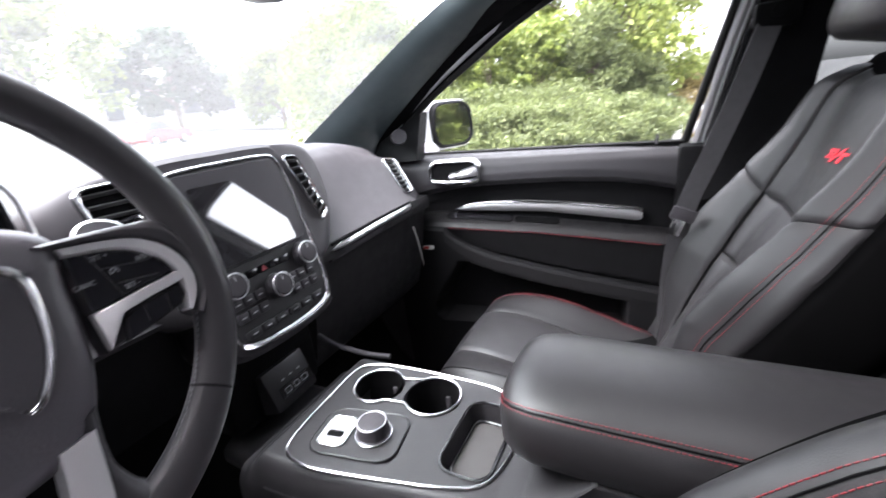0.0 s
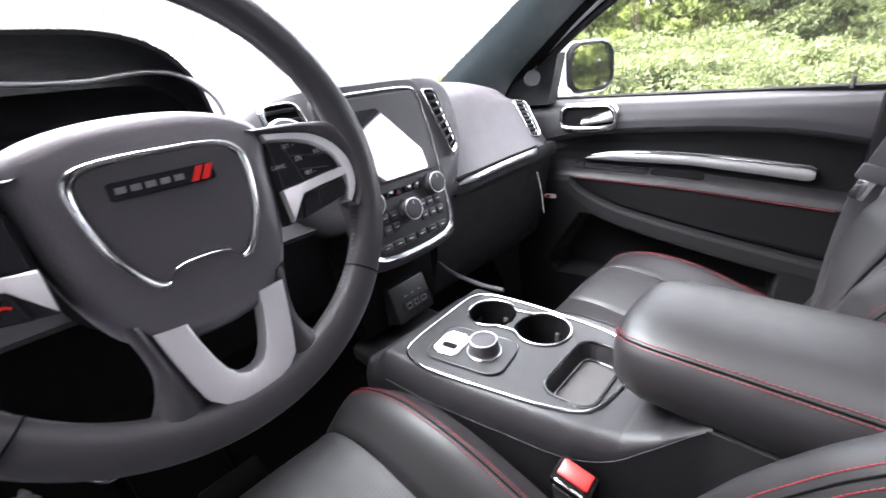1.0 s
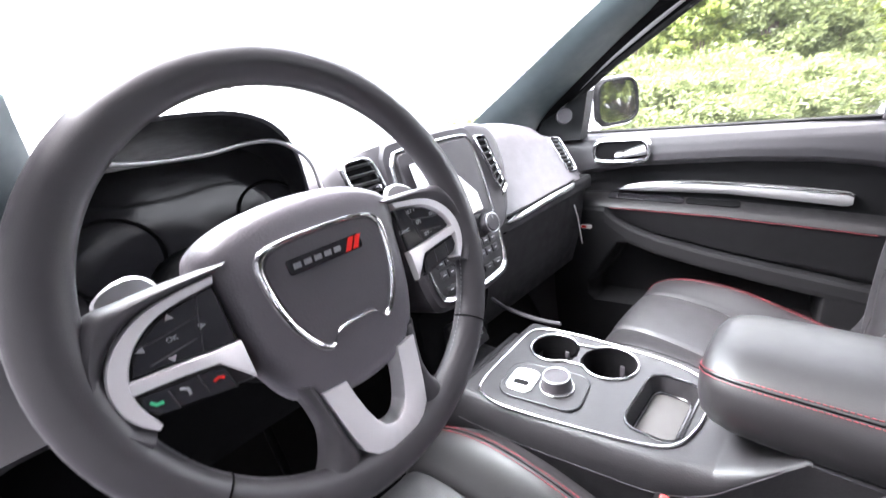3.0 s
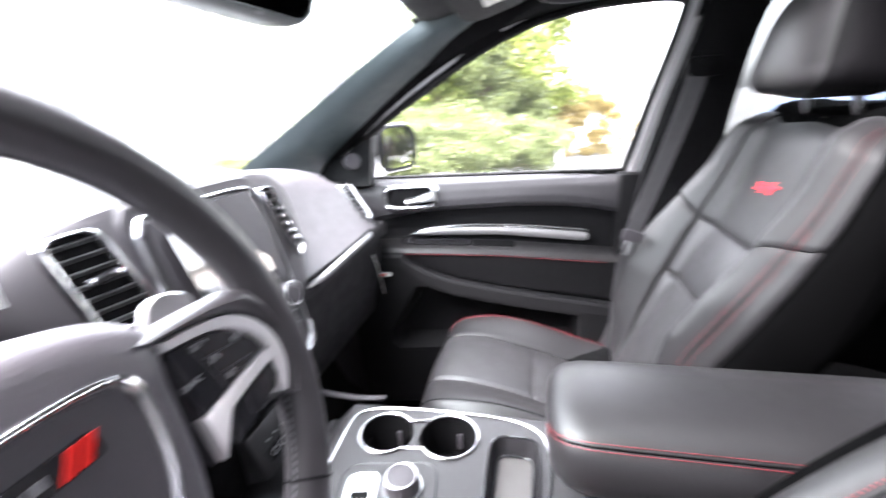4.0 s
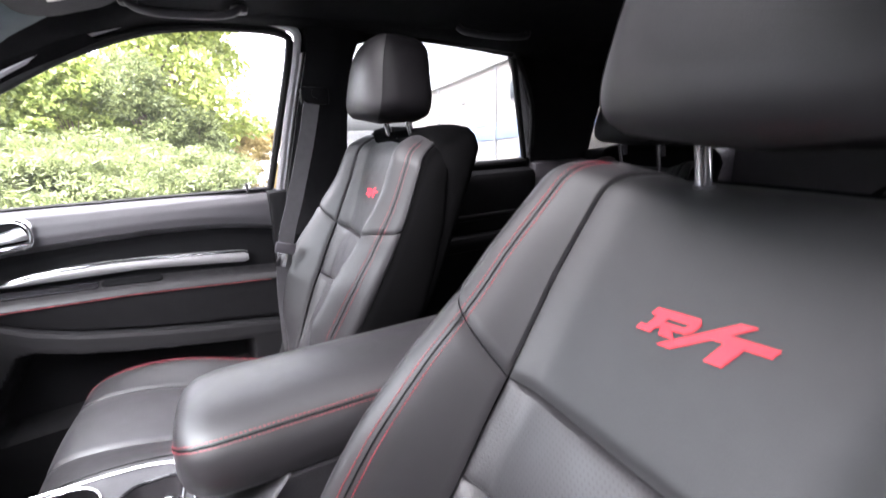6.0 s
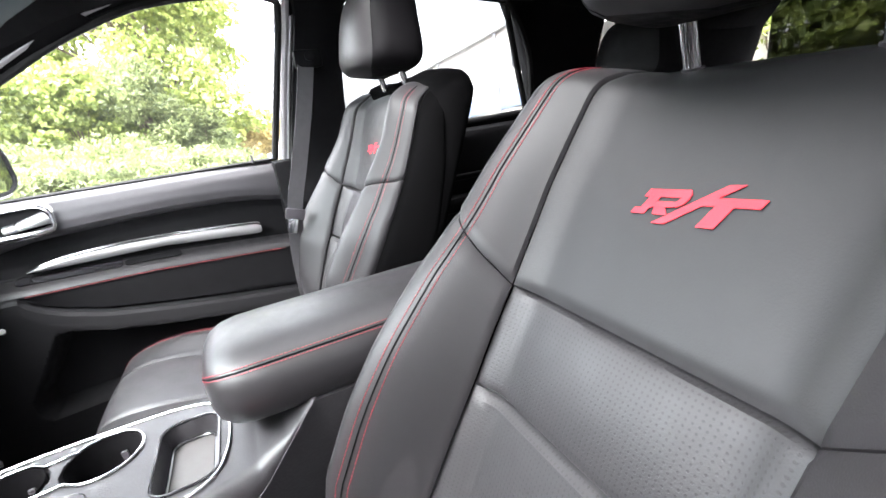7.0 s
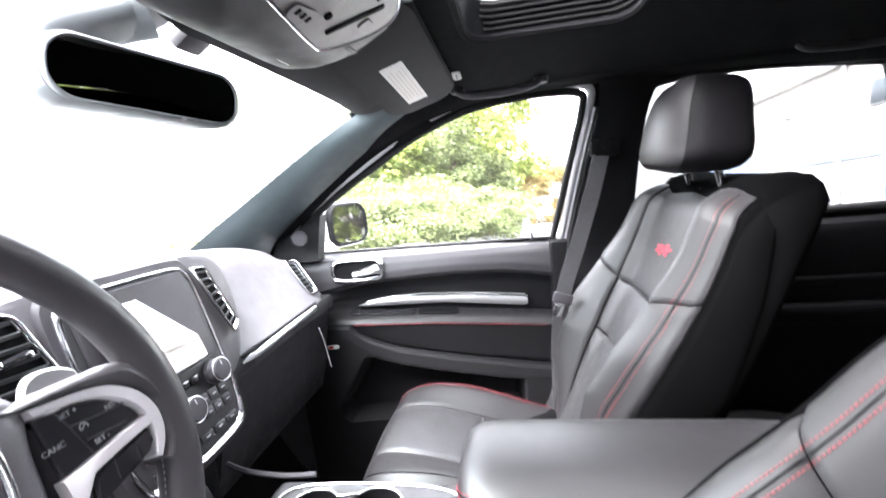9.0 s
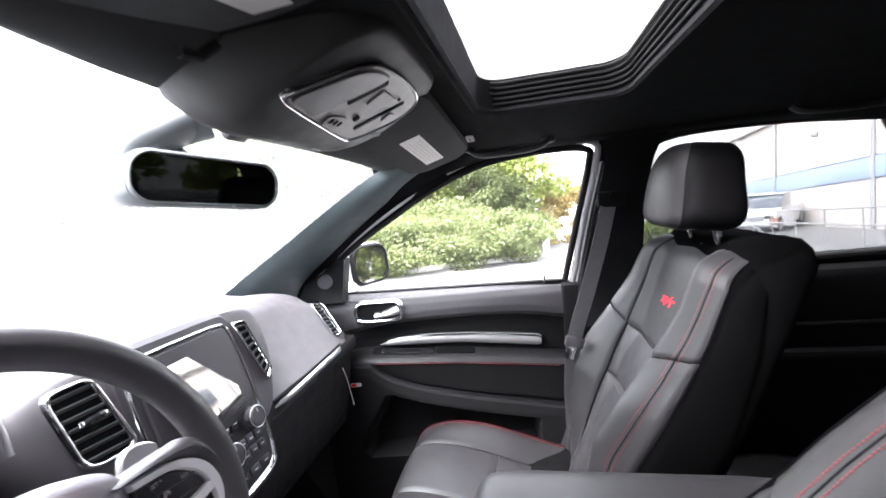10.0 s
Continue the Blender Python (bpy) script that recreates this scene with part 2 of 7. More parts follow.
def link_mesh(name, bm, mat, smooth=True):
    bmesh.ops.recalc_face_normals(bm, faces=bm.faces)
    me = bpy.data.meshes.new(name)
    bm.to_mesh(me)
    bm.free()
    me.materials.append(mat)
    for p in me.polygons:
        p.use_smooth = smooth
    if smooth:
        me.set_sharp_from_angle(angle=radians(38))
    return me


def root_place(ob):
    p = Vector((0, 0, 0))
    while ob:
        p += ob.location
        ob = ob.parent
    return p


def thing(name, label, category, at=(0, 0, 0), group="", kind=""):
    """An Empty at the thing's base, which its parts hang under."""
    ob = new(name)
    ob.empty_display_size = 0.05
    ob.location = at
    return tagged(ob, label, category, group, kind)


def part(name, bm, mat, parent, label="", smooth=True):
    """One mesh, given in the same space as its thing, linked under the thing or a part."""
    off = root_place(parent)
    if off.length:
        bmesh.ops.translate(bm, verts=bm.verts, vec=-off)
    ob = new(name, link_mesh(name, bm, mat, smooth))
    ob.parent = parent
    return tagged(ob, label)


def solid(name, bm, mat, label, category, kind="", smooth=True, group=""):
    """One mesh that is a thing by itself, or a piece of the setting."""
    ob = new(name, link_mesh(name, bm, mat, smooth))
    return tagged(ob, label, category, group, kind)


def grid_faces(bm, rows, wrap=False):
    for a, b in zip(rows, rows[1:]):
        n = len(a)
        for i in range(n if wrap else n - 1):
            j = (i + 1) % n
            bm.faces.new((a[i], a[j], b[j], b[i]))


def loft(rings, cap=True, bm=None):
    """Closed rings of equal count, skinned one to the next."""
    bm = bm or bmesh.new()
    rows = [[bm.verts.new(p) for p in r] for r in rings]
    grid_faces(bm, rows, True)
    if cap:
        bm.faces.new(rows[0])
        bm.faces.new(rows[-1])
    return bm


def sheet(f, nu, nv, back, bm=None):
    """A surface f(u, v), u and v from 0 to 1, made solid by the shift back (a vector or a function of the point and u, v)."""
    bm = bm or bmesh.new()
    front = [[Vector(f(i / nu, j / nv)) for i in range(nu + 1)] for j in range(nv + 1)]
    shift = back if callable(back) else lambda p, u, v: Vector(back)
    rear = [[front[j][i] + shift(front[j][i], i / nu, j / nv) for i in range(nu + 1)] for j in range(nv + 1)]
    A = [[bm.verts.new(p) for p in r] for r in front]
    B = [[bm.verts.new(p) for p in r] for r in rear]
    grid_faces(bm, A)
    grid_faces(bm, B)
    edge_a = A[0] + [r[-1] for r in A[1:]] + A[-1][-2::-1] + [r[0] for r in A[-2:0:-1]]
    edge_b = B[0] + [r[-1] for r in B[1:]] + B[-1][-2::-1] + [r[0] for r in B[-2:0:-1]]
    n = len(edge_a)
    for i in range(n):
        bm.faces.new((edge_a[i], edge_a[(i + 1) % n], edge_b[(i + 1) % n], edge_b[i]))
    return bm


def pillow(f, u0, u1, v0, v1, nu, nv, edge=0.012, depth=0.03, puff=0.0, out=1):
    """An upholstered patch of the surface f(u, v): rounded edges that dip into the seams, and a skirt behind. UVs in metres."""
    bm = bmesh.new()
    uvl = bm.loops.layers.uv.new("UVMap")
    us = [u0 + (u1 - u0) * i / nu for i in range(nu + 1)]
    vs = [v0 + (v1 - v0) * j / nv for j in range(nv + 1)]
    P = [[Vector(f(u, v)) for u in us] for v in vs]
    def arc(line):
        out = [0.0]
        for a, b in zip(line, line[1:]):
            out.append(out[-1] + (b - a).length)
        return out
    rows, coords = [], {}
    cols = list(zip(*P))
    ca = [arc(c) for c in cols]
    ra = [arc(r) for r in P]
    def normal(j, i):
        a = P[j][min(i + 1, nu)] - P[j][max(i - 1, 0)]
        b = P[min(j + 1, nv)][i] - P[max(j - 1, 0)][i]
        return a.cross(b).normalized() * out
    for j in range(nv + 1):
        row = []
        for i in range(nu + 1):
            d = min(ra[j][i], ra[j][-1] - ra[j][i], ca[i][j], ca[i][-1] - ca[i][j])
            s = max(0.0, 1 - d / edge)
            n = normal(j, i)
            dip = edge * (1 - math.sqrt(max(0.0, 1 - s * s)))
            q = (ra[j][i] / max(ra[j][-1], 1e-6) - 0.5) * 2, (ca[i][j] / max(ca[i][-1], 1e-6) - 0.5) * 2
            lift = puff * (1 - q[0] ** 2) * (1 - q[1] ** 2)
            v = bm.verts.new(P[j][i] + n * (lift - dip))
            coords[v] = (ra[j][i], ca[i][j])
            row.append(v)
        rows.append(row)
    grid_faces(bm, rows)
    rim = rows[0] + [r[-1] for r in rows[1:]] + rows[-1][-2::-1] + [r[0] for r in rows[-2:0:-1]]
    idx = [(0, i) for i in range(nu + 1)] + [(j, nu) for j in range(1, nv + 1)] + [(nv, i) for i in range(nu - 1, -1, -1)] + [(j, 0) for j in range(nv - 1, 0, -1)]
    low = []
    for v, (j, i) in zip(rim, idx):
        w = bm.verts.new(v.co - normal(j, i) * depth)
        coords[w] = coords[v]
        low.append(w)
    n = len(rim)
    for i in range(n):
        bm.faces.new((rim[i], rim[(i + 1) % n], low[(i + 1) % n], low[i]))
    for fc in bm.faces:
        for lp in fc.loops:
            lp[uvl].uv = coords[lp.vert]
    return bm


def smooth_path(pts, per=6, closed=False):
    """A Catmull-Rom curve through the points."""
    pts = [Vector(p) for p in pts]
    n = len(pts)
    out = []
    for i in range(n if closed else n - 1):
        p0 = pts[(i - 1) % n] if closed or i > 0 else pts[0]
        p1, p2 = pts[i], pts[(i + 1) % n]
        p3 = pts[(i + 2) % n] if closed or i + 2 < n else pts[-1]
        for k in range(per):
            t = k / per
            out.append(0.5 * ((2 * p1) + (p2 - p0) * t + (2 * p0 - 5 * p1 + 4 * p2 - p3) * t * t + (3 * p1 - p0 - 3 * p2 + p3) * t ** 3))
    if not closed:
        out.append(pts[-1])
    return out


def tube(pts, r, n=8, closed=False, flat=1.0, up=None, bm=None):
    """A round or flattened bar along a path. r: a number or a function of the fraction along it; flat squeezes it across up."""
    bm = bm or bmesh.new()
    pts = [Vector(p) for p in pts]
    m = len(pts)
    rings = []
    side = None
    for i, p in enumerate(pts):
        a = pts[(i - 1) % m] if closed or i else pts[0]
        b = pts[(i + 1) % m] if closed or i < m - 1 else pts[-1]
        t = (b - a).normalized()
        if up is not None:
            side = t.cross(Vector(up)).normalized()
        elif side is None:
            side = t.orthogonal().normalized()
        else:
            side = (side - t * side.dot(t)).normalized()
        other = t.cross(side).normalized()
        rad = r(i / max(1, m - 1)) if callable(r) else r
        rings.append([p + side * (rad * math.cos(2 * math.pi * k / n)) + other * (rad * flat * math.sin(2 * math.pi * k / n)) for k in range(n)])
    rows = [[bm.verts.new(q) for q in ring] for ring in rings]
    grid_faces(bm, rows, True)
    if closed:
        for k in range(n):
            bm.faces.new((rows[-1][k], rows[-1][(k + 1) % n], rows[0][(k + 1) % n], rows[0][k]))
    else:
        bm.faces.new(rows[0])
        bm.faces.new(rows[-1])
    return bm


def rbox(c, size, r=0.004, rot=None, seg=2, bm=None):
    """A box with rounded edges, about its centre."""
    t = bmesh.new()
    bmesh.ops.create_cube(t, size=1)
    bmesh.ops.scale(t, vec=size, verts=t.verts)
    if r:
        bmesh.ops.bevel(t, geom=t.edges[:], offset=min(r, min(size) * 0.45), segments=seg, affect="EDGES", profile=0.5)
    m = Matrix.Translation(c) @ (rot.to_4x4() if rot else Matrix())
    bmesh.ops.transform(t, matrix=m, verts=t.verts)
    if bm is None:
        return t
    me = bpy.data.meshes.new("tmp")
    t.to_mesh(me)
    t.free()
    bm.from_mesh(me)
    bpy.data.meshes.remove(me)
    return bm


def outline(w, h, r, n=5):
    """A rounded rectangle, anticlockwise, about the origin."""
    pts = []
    for cx, cy, a0 in ((w / 2 - r, h / 2 - r, 0), (-w / 2 + r, h / 2 - r, 90), (-w / 2 + r, -h / 2 + r, 180), (w / 2 - r, -h / 2 + r, 270)):
        for k in range(n + 1):
            a = radians(a0 + 90 * k / n)
            pts.append((cx + r * math.cos(a), cy + r * math.sin(a)))
    return pts


def prism(poly, m, depth, bevel=0.0, bm=None):
    """A flat outline in the plane of m's x and y, raised by depth along its z, with the top edge bevelled."""
    bm = bm or bmesh.new()
    c = sum((Vector(p) for p in poly), Vector((0, 0))) / len(poly)
    levels = [(0, 0.0), (depth - bevel, 0.0), (depth, bevel)] if bevel else [(0, 0.0), (depth, 0.0)]
    rows = []
    for z, inset in levels:
        row = []
        for p in poly:
            d = Vector(p) - c
            q = c + d * (1 - inset / max(d.length, 1e-6))
            row.append(bm.verts.new(m @ Vector((q.x, q.y, z))))
        rows.append(row)
    grid_faces(bm, rows, True)
    bm.faces.new(rows[0])
    bm.faces.new(rows[-1])
    return bm


def rim_band(outer, inner, m, depth, bm=None):
    """A flat frame between two outlines of equal count, raised along m's z with a rounded crest."""
    bm = bm or bmesh.new()
    rows = []
    for k in range(7):
        s = k / 6
        z = depth * math.sin(math.pi * s) ** 0.6
        rows.append([bm.verts.new(m @ Vector((o[0] + (i[0] - o[0]) * s, o[1] + (i[1] - o[1]) * s, z))) for o, i in zip(outer, inner)])
    grid_faces(bm, rows, True)
    n = len(outer)
    for k in range(n):
        bm.faces.new((rows[0][k], rows[0][(k + 1) % n], rows[-1][(k + 1) % n], rows[-1][k]))
    return bm


def frame_at(origin, x, y):
    """A matrix whose x and y axes point along x and (about) y."""
    x = Vector(x).normalized()
    z = x.cross(Vector(y)).normalized()
    y = z.cross(x)
    m = Matrix((x, y, z)).transposed().to_4x4()
    m.translation = origin
    return m


def stitches(pts, pitch=0.0052, r=0.0006, fill=0.72, bm=None):
    """A row of thread stitches along a path."""
    bm = bm or bmesh.new()
    pts = [Vector(p) for p in pts]
    acc = [0.0]
    for a, b in zip(pts, pts[1:]):
        acc.append(acc[-1] + (b - a).length)
    def at(s):
        for k in range(len(pts) - 1):
            if s <= acc[k + 1]:
                return pts[k].lerp(pts[k + 1], (s - acc[k]) / max(acc[k + 1] - acc[k], 1e-9))
        return pts[-1]
    s = 0.0
    while s + pitch * fill < acc[-1]:
        tube([at(s), at(s + pitch * fill)], r, 5, bm=bm)
        s += pitch
    return bm


def cyl(a, b, r, n=20, r2=None, bm=None):
    r2 = r if r2 is None else r2
    return tube([a, b], lambda s: r + (r2 - r) * s, n, bm=bm)


# ---- the car's shell ----
def win_x(z):
    """The lean of the side windows."""
    return 0.81 - 0.36 * (z - 1.227)


def liner_z(x, y):
    return 1.735 - 0.24 * x * x - 0.15 * max(0.0, y - 0.4) ** 2 - 0.02 * max(0.0, -0.9 - y)


def on_win(y, z, inset=0.0):
    return Vector((win_x(z) - inset, y, z))


FRONT_WIN = [(0.19, 1.232), (0.148, 1.416), (0.110, 1.585), (0.120, 1.626), (0.227, 1.634), (0.34, 1.628), (0.443, 1.609), (0.576, 1.560), (0.704, 1.495), (0.845, 1.420), (0.953, 1.352), (1.06, 1.275), (1.07, 1.232)]
REAR_WIN = [(-0.03, 1.255), (-0.028, 1.33), (-0.038, 1.575), (-0.085, 1.627), (-0.264, 1.637), (-0.57, 1.624), (-0.612, 1.604), (-0.717, 1.461), (-0.768, 1.285), (-0.76, 1.258)]
QUARTER_WIN = [(-1.05, 1.28), (-1.05, 1.52), (-1.09, 1.545), (-1.28, 1.515), (-1.44, 1.46), (-1.50, 1.36), (-1.47, 1.275)]


def glass_pane(name, pts, label, side=1, mat=None):
    bm = bmesh.new()
    poly = [on_win(y, z, -0.012) for y, z in pts]
    poly = [Vector((side * p.x, p.y, p.z)) for p in poly]
    a = [bm.verts.new(p) for p in poly]
    b = [bm.verts.new(p + Vector((side * 0.004, 0, 0.0015))) for p in poly]
    bm.faces.new(a)
    bm.faces.new(b)
    for i in range(len(a)):
        j = (i + 1) % len(a)
        bm.faces.new((a[i], a[j], b[j], b[i]))
    ob = solid(name, bm, mat or GLASS, label, "window", "structure", smooth=False)
    ob.visible_shadow = False
    return ob


def band(name, inner, outer, mat, label, per=4, bulge=0.0, out=(0.03, 0, 0), category="trim", cross=6, side=1):
    """Trim stretched between two curves, with a little belly, and thickness outwards."""
    a, b = smooth_path(inner, per), smooth_path(outer, per)
    n = len(a) - 1
    def f(u, v):
        p = a[round(u * n)].lerp(b[round(u * n)], v)
        belly = bulge * math.sin(math.pi * v)
        q = p + Vector((-belly, 0, -belly * 0.3))
        return Vector((side * q.x, q.y, q.z))
    return solid(name, sheet(f, n, cross, Vector((side * out[0], out[1], out[2]))), mat, label, category, "structure")


glass_pane("window_1", FRONT_WIN, "clear front passenger door window glass, closed")
glass_pane("window_2", REAR_WIN, "lightly tinted rear door window glass, closed", mat=PRIVACY)
glass_pane("window_3", QUARTER_WIN, "small deep tinted rear quarter window glass", mat=DEEP)

# windshield with its dust film
def shield(u, v):
    x = (u * 2 - 1)
    lo = Vector((x * 0.70, 1.27 - 0.05 * x * x, 1.365 - 0.05 * x * x))
    hi = Vector((x * 0.68, 0.71 - 0.02 * x * x, 1.722 - 0.09 * x * x))
    p = lo.lerp(hi, v)
    return p + Vector((0, 0.03, 0.025)) * math.sin(math.pi * v)
ws = solid("windshield", sheet(shield, 16, 8, (0, 0.003, 0.005)), WINDSHIELD, "large raked windshield with a pale dusty film", "windshield", "structure")
ws.visible_shadow = False

# A-pillars, roof rails, B-pillars, C-pillars and the rear end
for side, tag in ((1, "right"), (-1, "left")):
    inner = [Vector(p) for p in ((0.53, 1.33, 1.22), (0.54, 1.25, 1.30), (0.546, 1.02, 1.438), (0.557, 0.83, 1.553), (0.580, 0.69, 1.632), (0.588, 0.60, 1.652))]
    outer = [Vector(p) for p in ((0.745, 1.13, 1.20), (0.745, 1.06, 1.29), (0.748, 0.945, 1.362), (0.725, 0.80, 1.447), (0.692, 0.66, 1.520), (0.660, 0.50, 1.592))]
    middle = [p.lerp(q, k) for p, q, k in zip(inner, outer, (0.95, 0.90, 0.78, 0.70, 0.62, 0.50))]
    band("pillar_front_" + tag, inner, middle, PILLARTINT, "moulded grey windshield pillar trim, teal light put into its colour", bulge=0.022, side=side, per=8, cross=12)
    # Strip over door frame and seal; matte black includes the shadow there.
    band("pillar_shaded_edge_" + tag, [p + Vector((0.004, -0.002, 0)) for p in middle], outer, MATTE, "door frame and seal strip beside the windshield pillar, shadow put into its black", bulge=0.003, side=side, per=8, cross=6, category="seal")
    rail_y = [0.72, 0.5, 0.34, 0.1, -0.3, -0.7, -1.1, -1.6, -2.05]
    band("roof_rail_" + tag, [(0.585, y, liner_z(0.585, y)) for y in rail_y],
         [(0.706, 0.70, 1.502), (0.672, 0.5, 1.598), (0.664, 0.34, 1.634), (0.662, 0.1, 1.640), (0.664, -0.3, 1.634), (0.678, -0.7, 1.60), (0.69, -1.1, 1.565), (0.72, -1.6, 1.48), (0.74, -2.05, 1.42)],
         FABRIC, "black cloth-covered roof rail trim", bulge=0.012, side=side)
    band("pillar_middle_" + tag, [(0.72, 0.175, 1.10), (0.735, 0.150, 1.23), (0.690, 0.108, 1.42), (0.640, 0.072, 1.58), (0.62, 0.075, 1.645)],
         [(0.72, -0.06, 1.10), (0.745, -0.035, 1.23), (0.70, -0.035, 1.42), (0.655, -0.055, 1.58), (0.63, -0.09, 1.645)],
         FABRIC, "black door pillar trim between front and rear doors", bulge=0.012, out=(0.07, 0, 0), side=side)
    band("pillar_rear_" + tag, [(0.78, -0.765, 1.245), (0.745, -0.738, 1.40), (0.68, -0.615, 1.615)],
         [(0.78, -1.06, 1.235), (0.745, -1.06, 1.39), (0.69, -1.06, 1.57)],
         FABRIC, "black rear pillar trim", bulge=0.015, out=(0.05, 0, 0), side=side)
    band("pillar_tail_" + tag, [(0.79, -1.46, 1.27), (0.76, -1.50, 1.37), (0.72, -1.40, 1.49)],
         [(0.74, -2.05, 1.25), (0.70, -2.05, 1.40), (0.66, -2.05, 1.58)],
         FABRIC, "black tail pillar trim", bulge=0.0, out=(0.05, 0, 0), side=side)
    solid("quarter_panel_" + tag, rbox((side * 0.79, -1.42, 0.85), (0.10, 1.32, 0.80), 0.02), PLASTIC, "black moulded rear side trim", "trim", "structure")
    solid("sill_" + tag, rbox((side * 0.80, -0.35, 0.40), (0.16, 3.4, 0.14), 0.02), MATTE, "black scuffed door sill", "sill", "structure")

solid("rear_wall", rbox((0, -2.10, 0.83), (1.62, 0.08, 0.86), 0.02), PLASTIC, "black tailgate trim", "wall", "structure")
solid("rear_header", rbox((0, -2.04, 1.64), (1.36, 0.08, 0.12), 0.02), FABRIC, "black tailgate header trim", "trim", "structure")
tg = solid("window_4", rbox((0, -2.08, 1.42), (1.34, 0.006, 0.36), 0.002), DEEP, "deep tinted tailgate window glass", "window", "structure")
tg.visible_shadow = False

# closed left rear door
solid("door_2", rbox((-0.79, -0.40, 0.85), (0.10, 0.80, 0.78), 0.02), PLASTIC, "closed black rear door trim", "door", "structure")
# Out of view; tinted deeper than the right side to dim the cabin.
glass_pane("window_5", REAR_WIN, "deep tinted rear door window glass", side=-1, mat=DEEP)
# Added out of view: panel and dark pane that hold back side light.
solid("doorway_panel", rbox((-0.80, 0.60, 0.85), (0.10, 0.90, 0.76), 0.02), DOORLOW, "added unseen black panel closing the open driver doorway", "door", "structure")
glass_pane("doorway_pane", FRONT_WIN, "added unseen dark pane in the driver doorway, cutting side light", side=-1, mat=LIGHTCUT)
glass_pane("window_6", QUARTER_WIN, "small deep tinted rear quarter glass", side=-1, mat=DEEP)
for s in (1, -1):
    solid("quarter_sill", rbox((s * 0.79, -1.27, 1.255), (0.09, 0.5, 0.05), 0.01), FABRIC, "black rear window sill trim", "trim", "structure")

# headliner with the sunroof opening
HOLE = (-0.36, 0.36, 0.06, 0.375)
def liner_cell(x0, x1, y0, y1, nx, ny, bm):
    return sheet(lambda u, v: Vector((x0 + (x1 - x0) * u, y0 + (y1 - y0) * v, liner_z(x0 + (x1 - x0) * u, y0 + (y1 - y0) * v))), nx, ny, (0, 0, 0.035), bm)
bm = bmesh.new()
def front_edge(x):
    return 0.735 - 0.62 * min(abs(x), 0.48) ** 2
sheet(lambda u, v: Vector((-0.62 + 1.24 * u, 0.375 + (front_edge(-0.62 + 1.24 * u) - 0.375) * v, liner_z(-0.62 + 1.24 * u, 0.375 + (front_edge(-0.62 + 1.24 * u) - 0.375) * v))), 40, 8, (0, 0, 0.03), bm)
liner_cell(-0.62, 0.62, -2.05, 0.06, 20, 24, bm)
liner_cell(-0.62, -0.36, 0.06, 0.375, 5, 6, bm)
liner_cell(0.36, 0.62, 0.06, 0.375, 5, 6, bm)
solid("headliner", bm, FABRIC, "black woven headliner with a wide sunroof opening", "ceiling", "structure")

def header_f(u, v):
    x = -0.585 + 1.17 * u
    left = sm(-x / 0.12)
    low = Vector((x, 0.712 - (0.055 + 0.50 * left) * min(abs(x), 0.45) ** 2, 1.656 - 0.075 * x * x + 0.036 * left))
    high = Vector((x, 0.585, liner_z(x, 0.585) - 0.002))
    return low.lerp(high, v) + Vector((0, 0.012, -0.010)) * math.sin(math.pi * v)
solid("header_trim", sheet(header_f, 30, 8, (0, 0.004, 0.012)), VISORCLOTH, "dark grey cloth header over the windshield", "trim", "structure")

sunroof = thing("sunroof", "open-blind glass sunroof with black ribbed frame in the headliner", "sunroof", (0, 0.2, 1.74))
def roof_loop(inset, dz, n=8):
    x0, x1, y0, y1 = HOLE[0] + inset, HOLE[1] - inset, HOLE[2] + inset, HOLE[3] - inset
    o = outline(x1 - x0, y1 - y0, 0.05, n)
    return [Vector((x, y + (y0 + y1) / 2, liner_z(x, 0.2) + dz)) for x, y in o]
part("lining_edge", tube(roof_loop(-0.004, 0.0), 0.009, 8, True), FABRIC, sunroof)
part("shaft", loft([roof_loop(0.0, 0.0), roof_loop(0.004, 0.03), roof_loop(0.01, 0.06)], cap=False), FABRIC, sunroof)
for k in range(5):
    ring = [p for p in roof_loop(0.004 + 0.002 * k, 0.012 + 0.01 * k) if p.y < 0.345]
    ring = sorted((p for p in ring if p.x > 0), key=lambda p: -p.y) + sorted((p for p in ring if p.x <= 0), key=lambda p: p.y)
    part("rib", tube(ring, 0.0025, 6), RUBBER, sunroof)
g = part("glass_panel", sheet(lambda u, v: Vector((-0.45 + 0.9 * u, -0.05 + 0.5 * v, 1.805 - 0.24 * (-0.45 + 0.9 * u) ** 2)), 10, 6, (0, 0, 0.005)), ROOFGLASS, sunroof, "lightly dusty tinted glass panel")
g.visible_shadow = False
# outer roof skin round the glass
bm = bmesh.new()
def skin(x0, x1, y0, y1):
    sheet(lambda u, v: Vector((x0 + (x1 - x0) * u, y0 + (y1 - y0) * v, 1.80 - 0.25 * (x0 + (x1 - x0) * u) ** 2 - 0.5 * max(0, y0 + (y1 - y0) * v - 0.45) ** 2)), 12, 8, (0, 0, 0.006), bm)
skin(-0.66, 0.66, 0.445, 0.66)
skin(-0.66, 0.66, -2.1, -0.045)
skin(-0.66, -0.445, -0.045, 0.445)
skin(0.445, 0.66, -0.045, 0.445)
solid("roof_panel", bm, PEARL, "white painted outer roof panel", "roof", "structure")

# floor, firewall and cowl
def floor_f(u, v):
    x, y = -0.74 + 1.48 * u, -2.05 + 3.40 * v
    z = 0.43 + 0.14 * math.exp(-(x / 0.13) ** 2) + 0.45 * sm((y - 1.0) / 0.35) + 0.12 * sm((-0.75 - y) / 0.3)
    return Vector((x, y, z))
